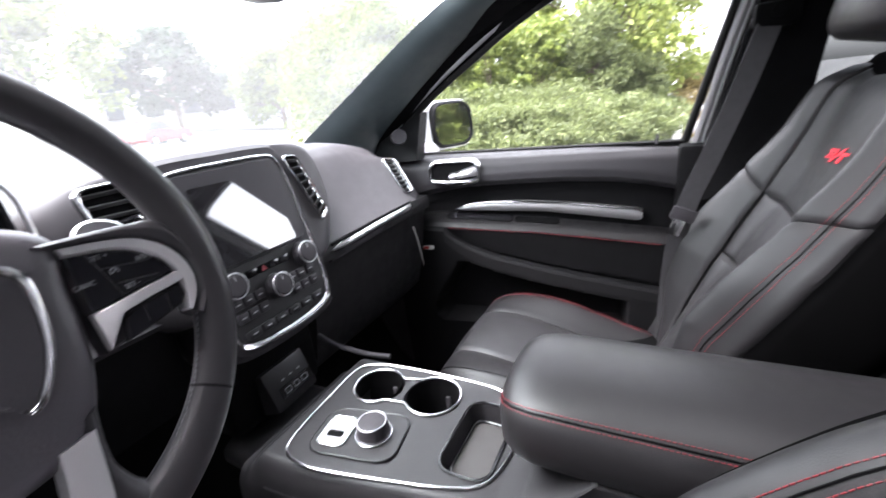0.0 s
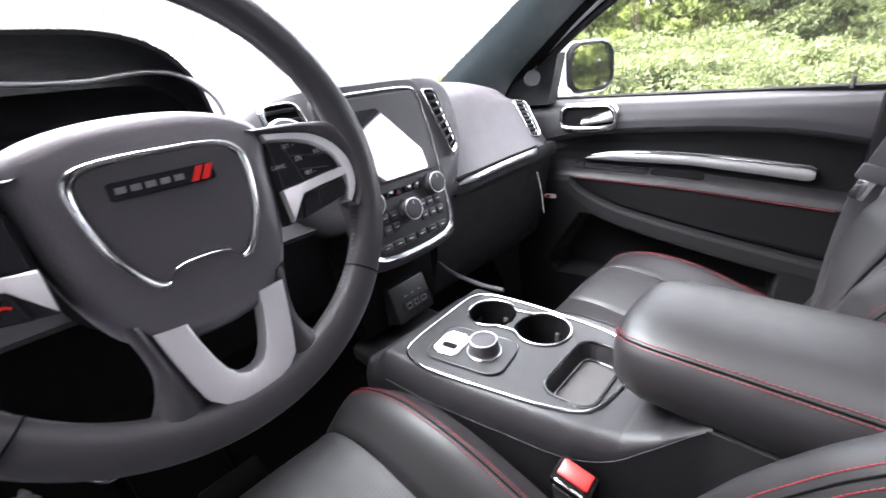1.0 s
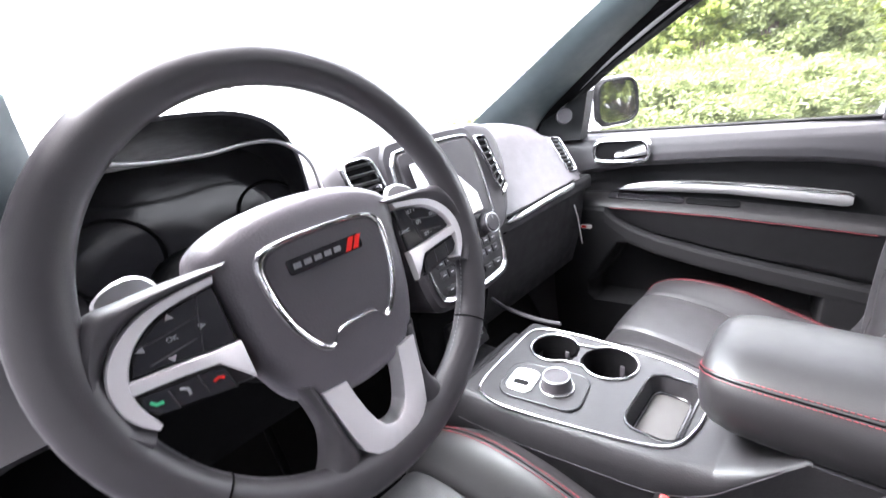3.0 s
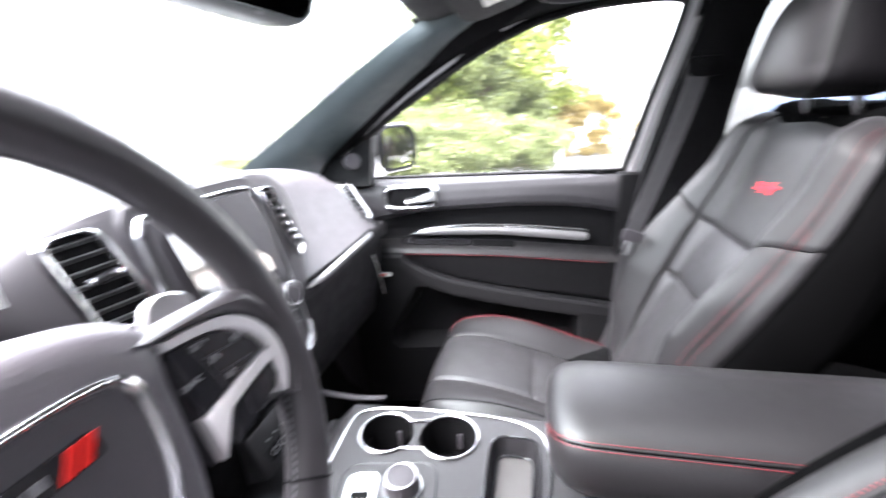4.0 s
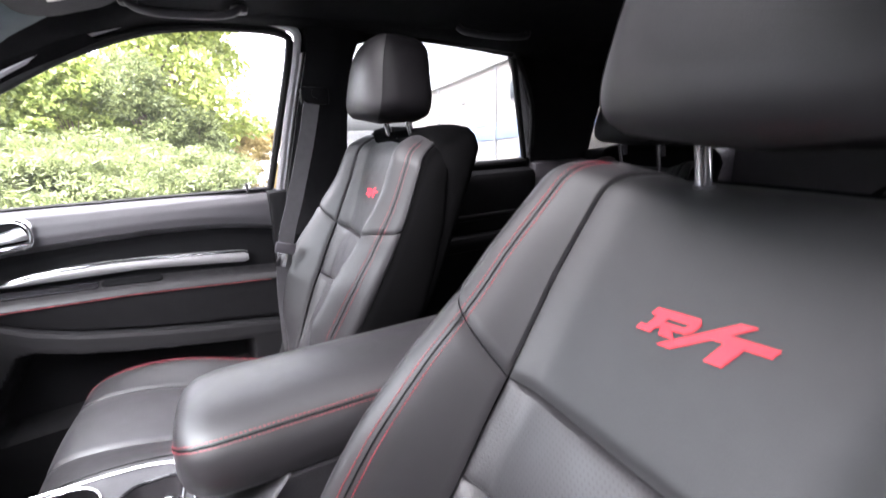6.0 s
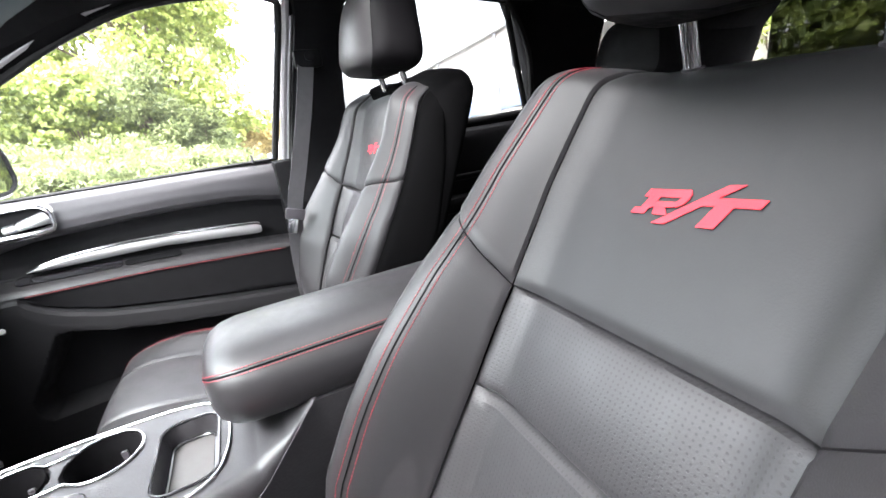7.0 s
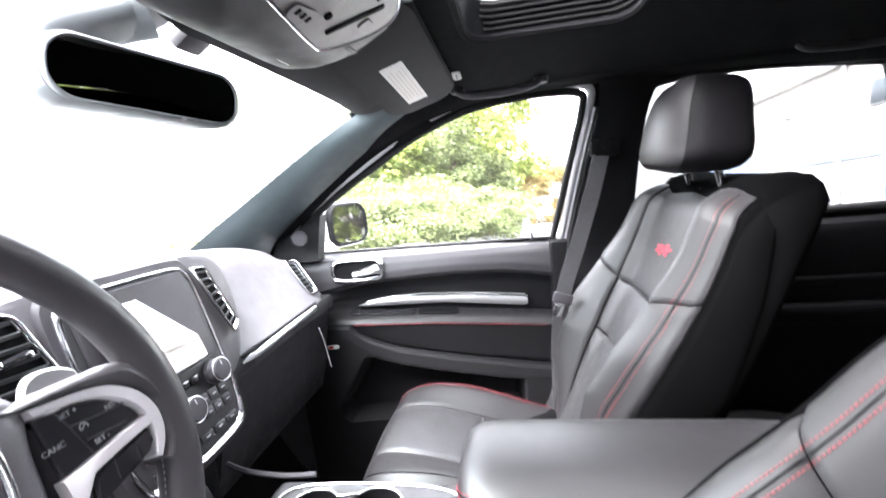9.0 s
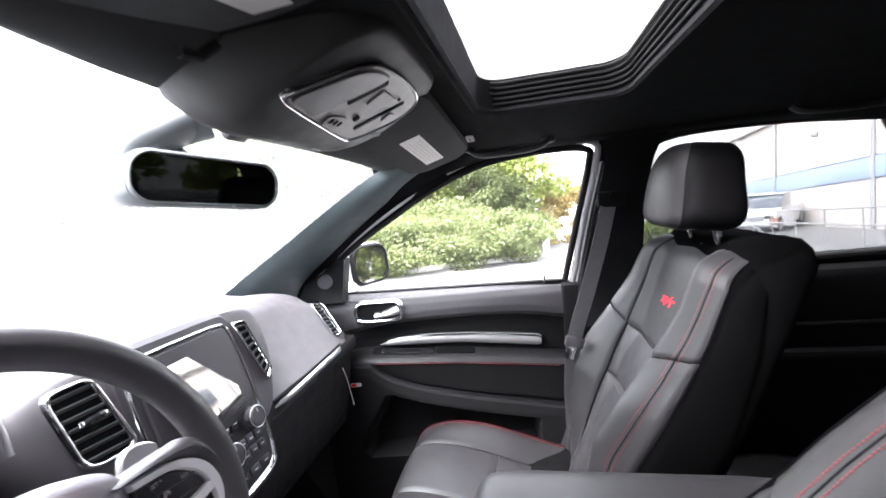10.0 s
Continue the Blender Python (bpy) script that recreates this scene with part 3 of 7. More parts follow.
solid("floor", sheet(floor_f, 40, 40, (0, 0, -0.03)), CARPET, "black carpeted car floor with a raised tunnel", "floor", "structure")
solid("firewall", rbox((0, 1.30, 0.95), (1.5, 0.05, 0.66), 0.02), MATTE, "black footwell front wall", "wall", "structure")
solid("hood", sheet(lambda u, v: Vector((-0.8 + 1.6 * u, 1.36 + 1.1 * v, 1.25 - 0.12 * (2 * u - 1) ** 2 - 0.16 * v * v - 0.05 * v)), 14, 10, (0, 0, -0.02)), PEARL, "white painted engine hood", "hood", "structure")

for s, tag, y0, top in ((1, "right", 0.98, 1.20), (-1, "left", 0.72, 1.16)):
    solid("kick_panel_" + tag, rbox((s * (0.715 if s > 0 else 0.765), (y0 + 1.34) / 2, (0.42 + top) / 2), (0.05, 1.34 - y0, top - 0.42), 0.012), PLASTIC, "black footwell side panel", "trim", "structure")

# ---- front passenger door ----
door = thing("door_1", "closed front passenger door with black panel and red-stitched armrest", "door", (0.76, 0.55, 0.45), kind="structure")


def door_base(y):
    return 0.655 + 0.14 * (0.90 - y)


def pad_low(y):
    return lerp_table(y, [0.2, 0.277, 0.35, 0.49, 0.63, 0.78, 0.91, 1.0], [1.118, 1.134, 1.144, 1.151, 1.150, 1.146, 1.122, 1.095])


def crest(y):
    """The outer edge of the armrest shelf."""
    return lerp_table(y, [0.2, 0.258, 0.395, 0.557, 0.828, 0.93, 1.0], [0.980, 0.987, 1.002, 1.019, 1.036, 1.043, 1.046])


def bolster_low(y):
    return min(crest(y) - 0.012, lerp_table(y, [0.2, 0.28, 0.42, 0.55, 0.685, 0.76, 0.80, 0.825, 0.838], [0.834, 0.849, 0.875, 0.902, 0.936, 0.966, 0.990, 1.012, 1.040]))


def pocket_depth(y, z):
    """The map pocket scooped out of the lower door."""
    top = bolster_low(min(y, 0.76)) - 0.052
    front = 0.886 - 0.62 * max(0.0, z - 0.765) - 0.9 * max(0.0, 0.725 - z)
    t = min(sm((y - 0.30) / 0.03), sm((front - y) / 0.022), sm((z - 0.700) / 0.016), sm((top - z) / 0.022))
    return 0.085 * t


def column(y):
    """One upright line down the door panel: height and depth from the base line."""
    k = 1 - 0.55 * sm((y - 0.86) / 0.10)
    pl, cr, bl = pad_low(y), crest(y), bolster_low(y)
    f = sm((y - 0.75) / 0.2) * 0.02
    h = max(0.0, cr - bl - 0.012)
    g = sm(h / 0.05)
    return [(1.2275, None), (1.226, 0.070 + f), (1.217, 0.044 + f), (1.198, 0.030 + f), (pl + 0.025, 0.022 + f), (pl + 0.006, 0.024 + f), (pl - 0.004, 0.034 + f),
            (pl - 0.012, 0.050 * k + f), (pl - 0.035, 0.062 * k), (cr + 0.045, 0.066 * k), (cr + 0.018, 0.064 * k),
            (cr + 0.014, 0.056 * k), (cr + 0.004, 0.012), (cr, 0.002), (cr - 0.006, -0.006), (cr - 0.012, -0.010 - 0.002 * g),
            (cr - 0.012 - 0.25 * h, -0.011), (cr - 0.012 - 0.60 * h, -0.007), (cr - 0.012 - 0.92 * h, -0.003 - 0.008 * (1 - g)), (bl, 0.006 * g - 0.011 * (1 - g)),
            (bl - 0.006, -0.013), (bl - 0.014, -0.018), (bl - 0.040, -0.021), (0.80 - 0.1 * max(0, 0.9 - bl), -0.020), (0.70, -0.019), (0.60, -0.012), (0.48, -0.005)]


def door_pt(y, v):
    rows = column(y)
    k = v * (len(rows) - 1)
    i = min(int(k), len(rows) - 2)
    xb = door_base(y)
    def at(j):
        z, dx = rows[j]
        return Vector(((win_x(1.227) - 0.002) if dx is None else xb + dx, y, z))
    p = at(i).lerp(at(i + 1), k - i)
    if i >= 20:
        p.x += pocket_depth(p.y, p.z)
    return p


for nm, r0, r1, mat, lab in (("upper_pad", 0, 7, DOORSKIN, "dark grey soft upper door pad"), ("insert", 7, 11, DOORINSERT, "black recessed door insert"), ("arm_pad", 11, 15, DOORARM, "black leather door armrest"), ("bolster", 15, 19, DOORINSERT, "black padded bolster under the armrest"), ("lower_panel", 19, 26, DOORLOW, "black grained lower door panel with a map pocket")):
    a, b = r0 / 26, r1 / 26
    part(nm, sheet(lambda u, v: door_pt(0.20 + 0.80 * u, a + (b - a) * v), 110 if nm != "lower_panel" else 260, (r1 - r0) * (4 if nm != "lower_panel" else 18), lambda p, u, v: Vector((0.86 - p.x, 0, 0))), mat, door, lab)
part("outer_skin", rbox((0.90, 0.60, 0.80), (0.05, 0.90, 0.66), 0.02), PEARL, door, "white painted outer door skin")
part("rear_edge", rbox((0.80, 0.156, 0.83), (0.09, 0.096, 0.79), 0.012), MATTE, door, "black rear edge of the door")
part("belt_seal", tube([(0.803, 0.185 + 0.05 * k, 1.230) for k in range(18)], 0.006, 6), RUBBER, door)
part("lock_pin", tube([(0.788, 0.255, 1.225), (0.788, 0.255, 1.252)], 0.0035, 8), PLASTIC, door)
part("window_frame", tube([on_win(p.x, p.y, 0.006) for p in smooth_path([(a, b, 0) for a, b in FRONT_WIN], 5)], 0.010, 8), RUBBER, door, "black rubber window channel")
jamb = [(0.172, 1.20), (0.130, 1.416), (0.092, 1.585), (0.102, 1.640), (0.227, 1.653), (0.34, 1.650), (0.443, 1.631), (0.576, 1.582), (0.704, 1.517), (0.845, 1.440), (0.953, 1.372), (1.07, 1.292)]
part("frame_edge", tube([on_win(p.x, p.y, 0.016) for p in smooth_path([(a, b, 0) for a, b in jamb], 5)], 0.0095, 8), EDGESHADE, door, "white painted door frame edge, greyed in colour for shade")
def frame_band(pts, centre, per=5, reach=0.075):
    """The black door frame behind the window's edge, out to the seal."""
    line = smooth_path([(a, b, 0) for a, b in pts], per)
    n = len(line) - 1
    def f(u, v):
        p = line[round(u * n)]
        d = Vector((p.x - centre[0], p.y - centre[1], 0)).normalized()
        q = p + d * (reach * v - 0.004)
        return on_win(q.x, q.y, 0.004)
    return sheet(f, n, 4, (0.03, 0, 0.004))
part("frame_band", frame_band(jamb, (0.55, 1.36)), MATTE, door, "black door frame round the window")
flange = smooth_path([(0.186, 1.12, 0), (0.166, 1.20, 0), (0.124, 1.416, 0), (0.086, 1.585, 0)], 8)
part("frame_flange", sheet(lambda u, v: on_win(flange[round(u * 24)].x - 0.030 * v, flange[round(u * 24)].y, 0.018 + 0.012 * v + 0.006 * math.sin(math.pi * v)), 24, 6, (0.02, 0, 0)), FLANGESHADE, door, "white painted rear door frame flange, greyed in colour for shade")
part("flange_seal", tube([on_win(p.x - 0.010, p.y, 0.036) for p in flange], 0.004, 6), RUBBER, door)

# bright spear above the armrest
def spear(u, v):
    y = 0.818 - 0.538 * u
    top = lerp_table(y, [0.279, 0.29, 0.41, 0.50, 0.61, 0.69, 0.749, 0.79, 0.818], [1.046, 1.054, 1.069, 1.078, 1.085, 1.086, 1.083, 1.075, 1.064])
    low = lerp_table(y, [0.279, 0.29, 0.406, 0.536, 0.666, 0.803, 0.818], [1.026, 1.021, 1.036, 1.052, 1.057, 1.061, 1.062])
    return Vector((door_base(y) + 0.046 - 0.007 * math.sin(math.pi * v) + 0.012 * sm((y - 0.78) / 0.04), y, low + (top - low) * v))
part("trim_spear", sheet(spear, 70, 10, (0.028, 0, 0)), BRUSHED, door, "brushed metal trim spear")
part("spear_edge", tube([spear(k / 60, 0.97) + Vector((-0.003, 0, 0.0)) for k in range(61)], 0.0030, 12), CHROME, door)
# seam on the armrest
sp = [Vector((door_base(y) - 0.0150, y, crest(y) - 0.0140)) for y in [0.815 - 0.01 * k for k in range(60)]]
part("stitching", stitches(sp, 0.006, 0.0008), RED, door, "row of red stitching")
part("armrest_piping", tube([p + Vector((0.0025, 0, -0.0035)) for p in sp], 0.0012, 5), MATTE, door)

# inner handle
hm = frame_at((door_base(0.80) + 0.024, 0.797, 1.186), (0.13, -1, 0.0), (0.05, 0, 1))
handle = part("door_handle", rim_band(outline(0.168, 0.078, 0.030), outline(0.140, 0.050, 0.022), hm, 0.012), CHROME, door, "chrome door handle surround")
part("lower_lip", tube([hm @ Vector(p) for p in smooth_path([(-0.070, -0.026, 0.004), (-0.03, -0.030, 0.011), (0.03, -0.030, 0.012), (0.070, -0.024, 0.005)], 5)], 0.009, 10), CHROME, handle, "thick chrome lower lip")
part("recess", prism(outline(0.146, 0.056, 0.024), hm @ Matrix.Translation((0, 0, 0.001)), 0.002), MATTE, handle)
part("lever", tube([hm @ Vector(p) for p in smooth_path([(-0.012, -0.010, 0.008), (0.012, -0.008, 0.015), (0.034, -0.003, 0.018), (0.052, 0.000, 0.016), (0.066, 0.002, 0.008)], 5)], lambda s: 0.010 + 0.009 * s, 12, flat=0.6), SATIN, handle, "chrome pull lever")
# switches in the armrest
sw = frame_at((door_base(0.72) + 0.034, 0.735, 1.0425), (0.13, -1, -0.07), (1, 0.13, 0.20))
switch = part("switch_panel", prism(outline(0.21, 0.040, 0.012), sw @ Matrix.Rotation(math.pi, 4, "X"), 0.004, 0.002), GLOSS, door, "gloss black window switch panel")
for k in range(3):
    part("switch", rbox(sw @ Vector((0.01 + 0.032 * k, 0, -0.006)), (0.012, 0.024, 0.008), 0.003), MATTE, switch)
part("pull_cup", prism(outline(0.13, 0.034, 0.012), sw @ Matrix.Translation((0.175, 0, 0)) @ Matrix.Rotation(math.pi, 4, "X"), 0.003), MATTE, door)
# speaker badge, door-edge strip, tweeter
bmx = frame_at((door_base(0.884) - 0.022, 0.884, 0.960), (0.14, -1, 0), (0, 0, 1))
badge = part("speaker_badge", prism(outline(0.036, 0.013, 0.006), bmx, 0.003, 0.001), WHITE, door, "small silver and red speaker badge")
part("badge_field", prism(outline(0.016, 0.009, 0.003), bmx @ Matrix.Translation((-0.007, 0, 0.0012)), 0.003), REDPL, badge)
sail = part("sail_trim", sheet(lambda u, v: Vector((0.690 + 0.06 * v - 0.02 * u, 0.922 + 0.153 * u, 1.225 + (0.06 + 0.08 * (1 - u)) * v)), 8, 6, (0.05, 0, 0)), DOORINSERT, door, "black mirror corner trim")
tw = Vector((0.672, 0.965, 1.300))
part("tweeter", cyl(tw, tw + Vector((-0.012, -0.010, 0.004)), 0.023, 24), PLASTIC, sail, "round black tweeter grille")
part("tweeter_ring", tube([tw + Vector((-0.012, -0.010, 0.004)) + 0.021 * (Vector((0.62, -0.78, 0)) * math.cos(a) + Vector((0.15, 0.1, 0.98)) * math.sin(a)) for a in [2 * math.pi * k / 24 for k in range(24)]], 0.002, 12, True), PLASTIC, sail)

# rear passenger door: dark, mostly behind the seat
rear_door = thing("door_3", "closed rear passenger door with black trim", "door", (0.78, -0.40, 0.45), kind="structure")
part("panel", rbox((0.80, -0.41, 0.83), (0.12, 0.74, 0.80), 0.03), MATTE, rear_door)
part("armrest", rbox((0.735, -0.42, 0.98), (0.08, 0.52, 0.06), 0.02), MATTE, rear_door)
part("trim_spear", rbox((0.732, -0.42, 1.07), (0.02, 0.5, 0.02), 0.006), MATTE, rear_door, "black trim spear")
part("window_frame", tube([on_win(p.x, p.y, 0.006) for p in smooth_path([(a, b, 0) for a, b in REAR_WIN], 4, True)], 0.010, 8, True), RUBBER, rear_door)
part("frame_band", frame_band(REAR_WIN[::-1] + [REAR_WIN[-1]], (-0.38, 1.42)), MATTE, rear_door, "black door frame round the window")
part("window_channel", tube([on_win(-0.60 - 0.155 * k / 6, 1.60 - 0.36 * k / 6, 0.002) for k in range(7)], 0.011, 8), RUBBER, rear_door)

# outside mirror
wing = thing("side_mirror", "white passenger side mirror with black inner shell", "mirror", (0.90, 0.92, 1.24))
mm = frame_at((0.965, 0.905, 1.308), (0.88, -0.47, 0), (0.02, 0.05, 1))
def wing_line(w, h, dx):
    return [(x + dx, y + 0.004) for x, y in outline(w, h, 0.045, 6)]
part("shell", loft([[mm @ Vector((x * s, y * s, z)) for x, y in wing_line(0.206, 0.166, -0.028)] for z, s in ((-0.012, 1.0), (-0.030, 1.02), (-0.07, 0.9), (-0.10, 0.55))]), PEARL, wing, "white painted mirror shell")
part("inner_shell", loft([[mm @ Vector((x, y, z)) for x, y in wing_line(w, h, -0.012)] for z, w, h in ((0.002, 0.172, 0.150), (-0.008, 0.178, 0.156), (-0.014, 0.180, 0.158))]), MATTE, wing, "black inner mirror shell")
part("bezel", rim_band(wing_line(0.172, 0.150, -0.012), wing_line(0.156, 0.134, -0.012), mm, 0.010), MATTE, wing)
part("glass", prism(wing_line(0.160, 0.138, -0.012), mm @ Matrix.Translation((0, 0, -0.002)), 0.004), MIRROR, wing, "mirror glass reflecting greenery")
part("arm", loft([[Vector((0.80 + dx, 0.985 + 0.04 * c, 1.235 + 0.03 * s)) for c, s in [(math.cos(2 * math.pi * k / 12), math.sin(2 * math.pi * k / 12)) for k in range(12)]] for dx in (0.0, 0.06, 0.10)]), PEARL, wing)


# ---- seats ----
BACK_Z = [0.66, 0.80, 0.90, 1.00, 1.125, 1.21, 1.30, 1.38]
BACK_Y = [0.28, 0.20, 0.15, 0.10, 0.025, -0.03, -0.095, -0.155]


def back_frame(v):
    z = 0.76 + tall * v
    y = lerp_table(z, BACK_Z, BACK_Y)
    d = (lerp_table(z + 0.03, BACK_Z, BACK_Y) - lerp_table(z - 0.03, BACK_Z, BACK_Y)) / 0.06
    return Vector((0, y, z)), Vector((0, 1, -d)).normalized()


slim, wide, deep, puffed, crown, top_z = 0.0, 1.0, 0.0, 1.0, 0.0, 1.386
seams, tall = (0.397, 0.578), 0.60
roll, PANEL_U, hug_side = (0.86, 0.05), [0.40, 0.43, 0.54, 0.60], None
SPINE = BACK_Y


def back_width(v):
    return lerp_table(v, [0, 0.15, 0.5, 0.75, 0.9, 1.0], [0.225, 0.245, 0.262, 0.257 + 0.5 * crown, 0.246 + crown, 0.212 + 1.6 * crown]) * (1 - slim * sm((v - 0.45) / 0.5)) * wide


def seam_u(v):
    return lerp_table(v, [0, 0.4, 0.58, 1.0], PANEL_U) / wide ** 1.3


def back_pt(u, v, lift=0.0):
    """The front of the seat back: u across (beyond 1 it wraps round the side), v up."""
    c, n = back_frame(v)
    w = back_width(v)
    a, s = abs(u), (1 if u >= 0 else -1)
    bol = lerp_table(v, [0, 0.15, 0.55, 0.8, 1.0], [0.075, 0.095, 0.085, 0.055, 0.03]) * puffed + deep * (1 - sm((v - 0.25) / 0.45))
    crest = lerp_table(v, [-0.12, 0.065, 0.19, 0.34, 0.47, 0.69, 0.80, 1.0], hug_side) if hug_side else bol
    def rise(q):
        return crest * sm((q - 0.40) / 0.42) - (0.035 + crest - bol) * sm((q - 0.80) / 0.25)
    if a <= 1:
        x, off = u * w, rise(a)
    else:
        k = (a - 1) / 0.4
        x, off = s * w * (1 + 0.035 * math.sin(k * math.pi)), rise(1.0) - lerp_table(v, [0, 0.5, 0.8, 1.0], [0.15, 0.14, 0.095, 0.06]) * k
    off += lift - roll[1] * max(0.0, (v - roll[0]) / (1 - roll[0])) ** 2
    return c + Vector((x, 0, 0)) + n * off


cush_shift = (0.0, 0.0)
cush_wide, cush_mid, cush_in, cush_bol = 0.245, 0.0, 0.445, 0.06
stitch_at, wrap = (0.715, 0.752), 0.88
CUSH_Y = [0.12, 0.30, 0.46, 0.58, 0.66, 0.705, 0.72, 0.72]
CUSH_Z = [0.672, 0.722, 0.774, 0.803, 0.806, 0.785, 0.735, 0.60]
_path = smooth_path([(0, y, z) for y, z in zip(CUSH_Y, CUSH_Z)], 10)
_acc = [0.0]
for _a, _b in zip(_path, _path[1:]):
    _acc.append(_acc[-1] + (_b - _a).length)


def cush_frame(v):
    s = v * _acc[-1]
    y = float(np.interp(s, _acc, [p.y for p in _path]))
    z = float(np.interp(s, _acc, [p.z for p in _path]))
    y2 = float(np.interp(s + 0.02, _acc, [p.y for p in _path])) - float(np.interp(s - 0.02, _acc, [p.y for p in _path]))
    z2 = float(np.interp(s + 0.02, _acc, [p.z for p in _path])) - float(np.interp(s - 0.02, _acc, [p.z for p in _path]))
    return Vector((0, y, z)), Vector((0, -z2, y2)).normalized()


def cush_pt(u, v, lift=0.0):
    c, n = cush_frame(v)
    w = cush_wide - 0.02 * sm((v - 0.6) / 0.25)
    a, s = abs(u), (1 if u >= 0 else -1)
    bol = cush_bol - 0.035 * sm((v - 0.45) / 0.4)
    def rise(q):
        return bol * sm((q - 0.42) / 0.4) - 0.03 * sm((q - 0.82) / 0.22)
    if a <= 1:
        x, off = u * w, rise(a)
    else:
        k = (a - 1) / 0.4
        x, off = s * w * (1 + 0.03 * math.sin(k * math.pi)), rise(1.0) - 0.16 * k
    if v > 0.78 and a > 0.6:
        off -= 0.05 * sm((v - 0.78) / 0.2) * sm((a - 0.6) / 0.6)
    return c + Vector((x + cush_mid, *cush_shift)) + n * (off + lift)


def superring(c, ax, ay, rx, ry, e=3.0, n=28):
    out = []
    for k in range(n):
        a = 2 * math.pi * k / n
        ca, sa = math.cos(a), math.sin(a)
        out.append(c + ax * (rx * math.copysign(abs(ca) ** (2 / e), ca)) + ay * (ry * math.copysign(abs(sa) ** (2 / e), sa)))
    return out


def logo_bars(fn, parent, k=1.0):
    """The stylised red mark: plain slanted bars, sewn on the upper panel."""
    def quad(bm, pts):
        pts = [(x * k, y * k) for x, y in pts]
        lo = [bm.verts.new(fn(x, y, 0.0005)) for x, y in pts]
        hi = [bm.verts.new(fn(x, y, 0.0014)) for x, y in pts]
        bm.faces.new(hi)
        bm.faces.new(lo)
        for i in range(len(pts)):
            j = (i + 1) % len(pts)
            bm.faces.new((lo[i], lo[j], hi[j], hi[i]))
    sl = 0.45
    def shear(pts):
        return [(x + sl * y, y) for x, y in pts]
    bm = bmesh.new()
    quad(bm, shear([(-0.050, 0.006), (-0.050, 0.013), (-0.012, 0.013), (-0.008, 0.009), (-0.008, 0.006)]))
    quad(bm, shear([(-0.050, -0.010), (-0.050, -0.0045), (-0.036, -0.0045), (-0.036, -0.010)]))
    quad(bm, shear([(-0.044, -0.0045), (-0.044, 0.006), (-0.034, 0.006), (-0.034, -0.0045)]))
    quad(bm, shear([(-0.017, -0.001), (-0.014, 0.006), (-0.007, 0.006), (-0.008, 0.000), (-0.012, -0.003)]))
    quad(bm, shear([(-0.034, -0.003), (-0.034, 0.002), (-0.016, 0.002), (-0.013, -0.002), (-0.018, -0.003)]))
    quad(bm, shear([(-0.028, -0.010), (-0.032, -0.003), (-0.022, -0.003), (-0.014, -0.010)]))
    quad(bm, [(-0.030, -0.018), (-0.018, -0.018), (0.034, 0.018), (0.022, 0.018)])
    quad(bm, shear([(0.006, 0.000), (0.006, 0.007), (0.050, 0.007), (0.050, 0.000)]))
    quad(bm, shear([(0.018, -0.018), (0.018, 0.000), (0.032, 0.000), (0.032, -0.018)]))
    part("emblem", bm, REDLOGO, parent, "red embroidered slanted-bar emblem", smooth=False)


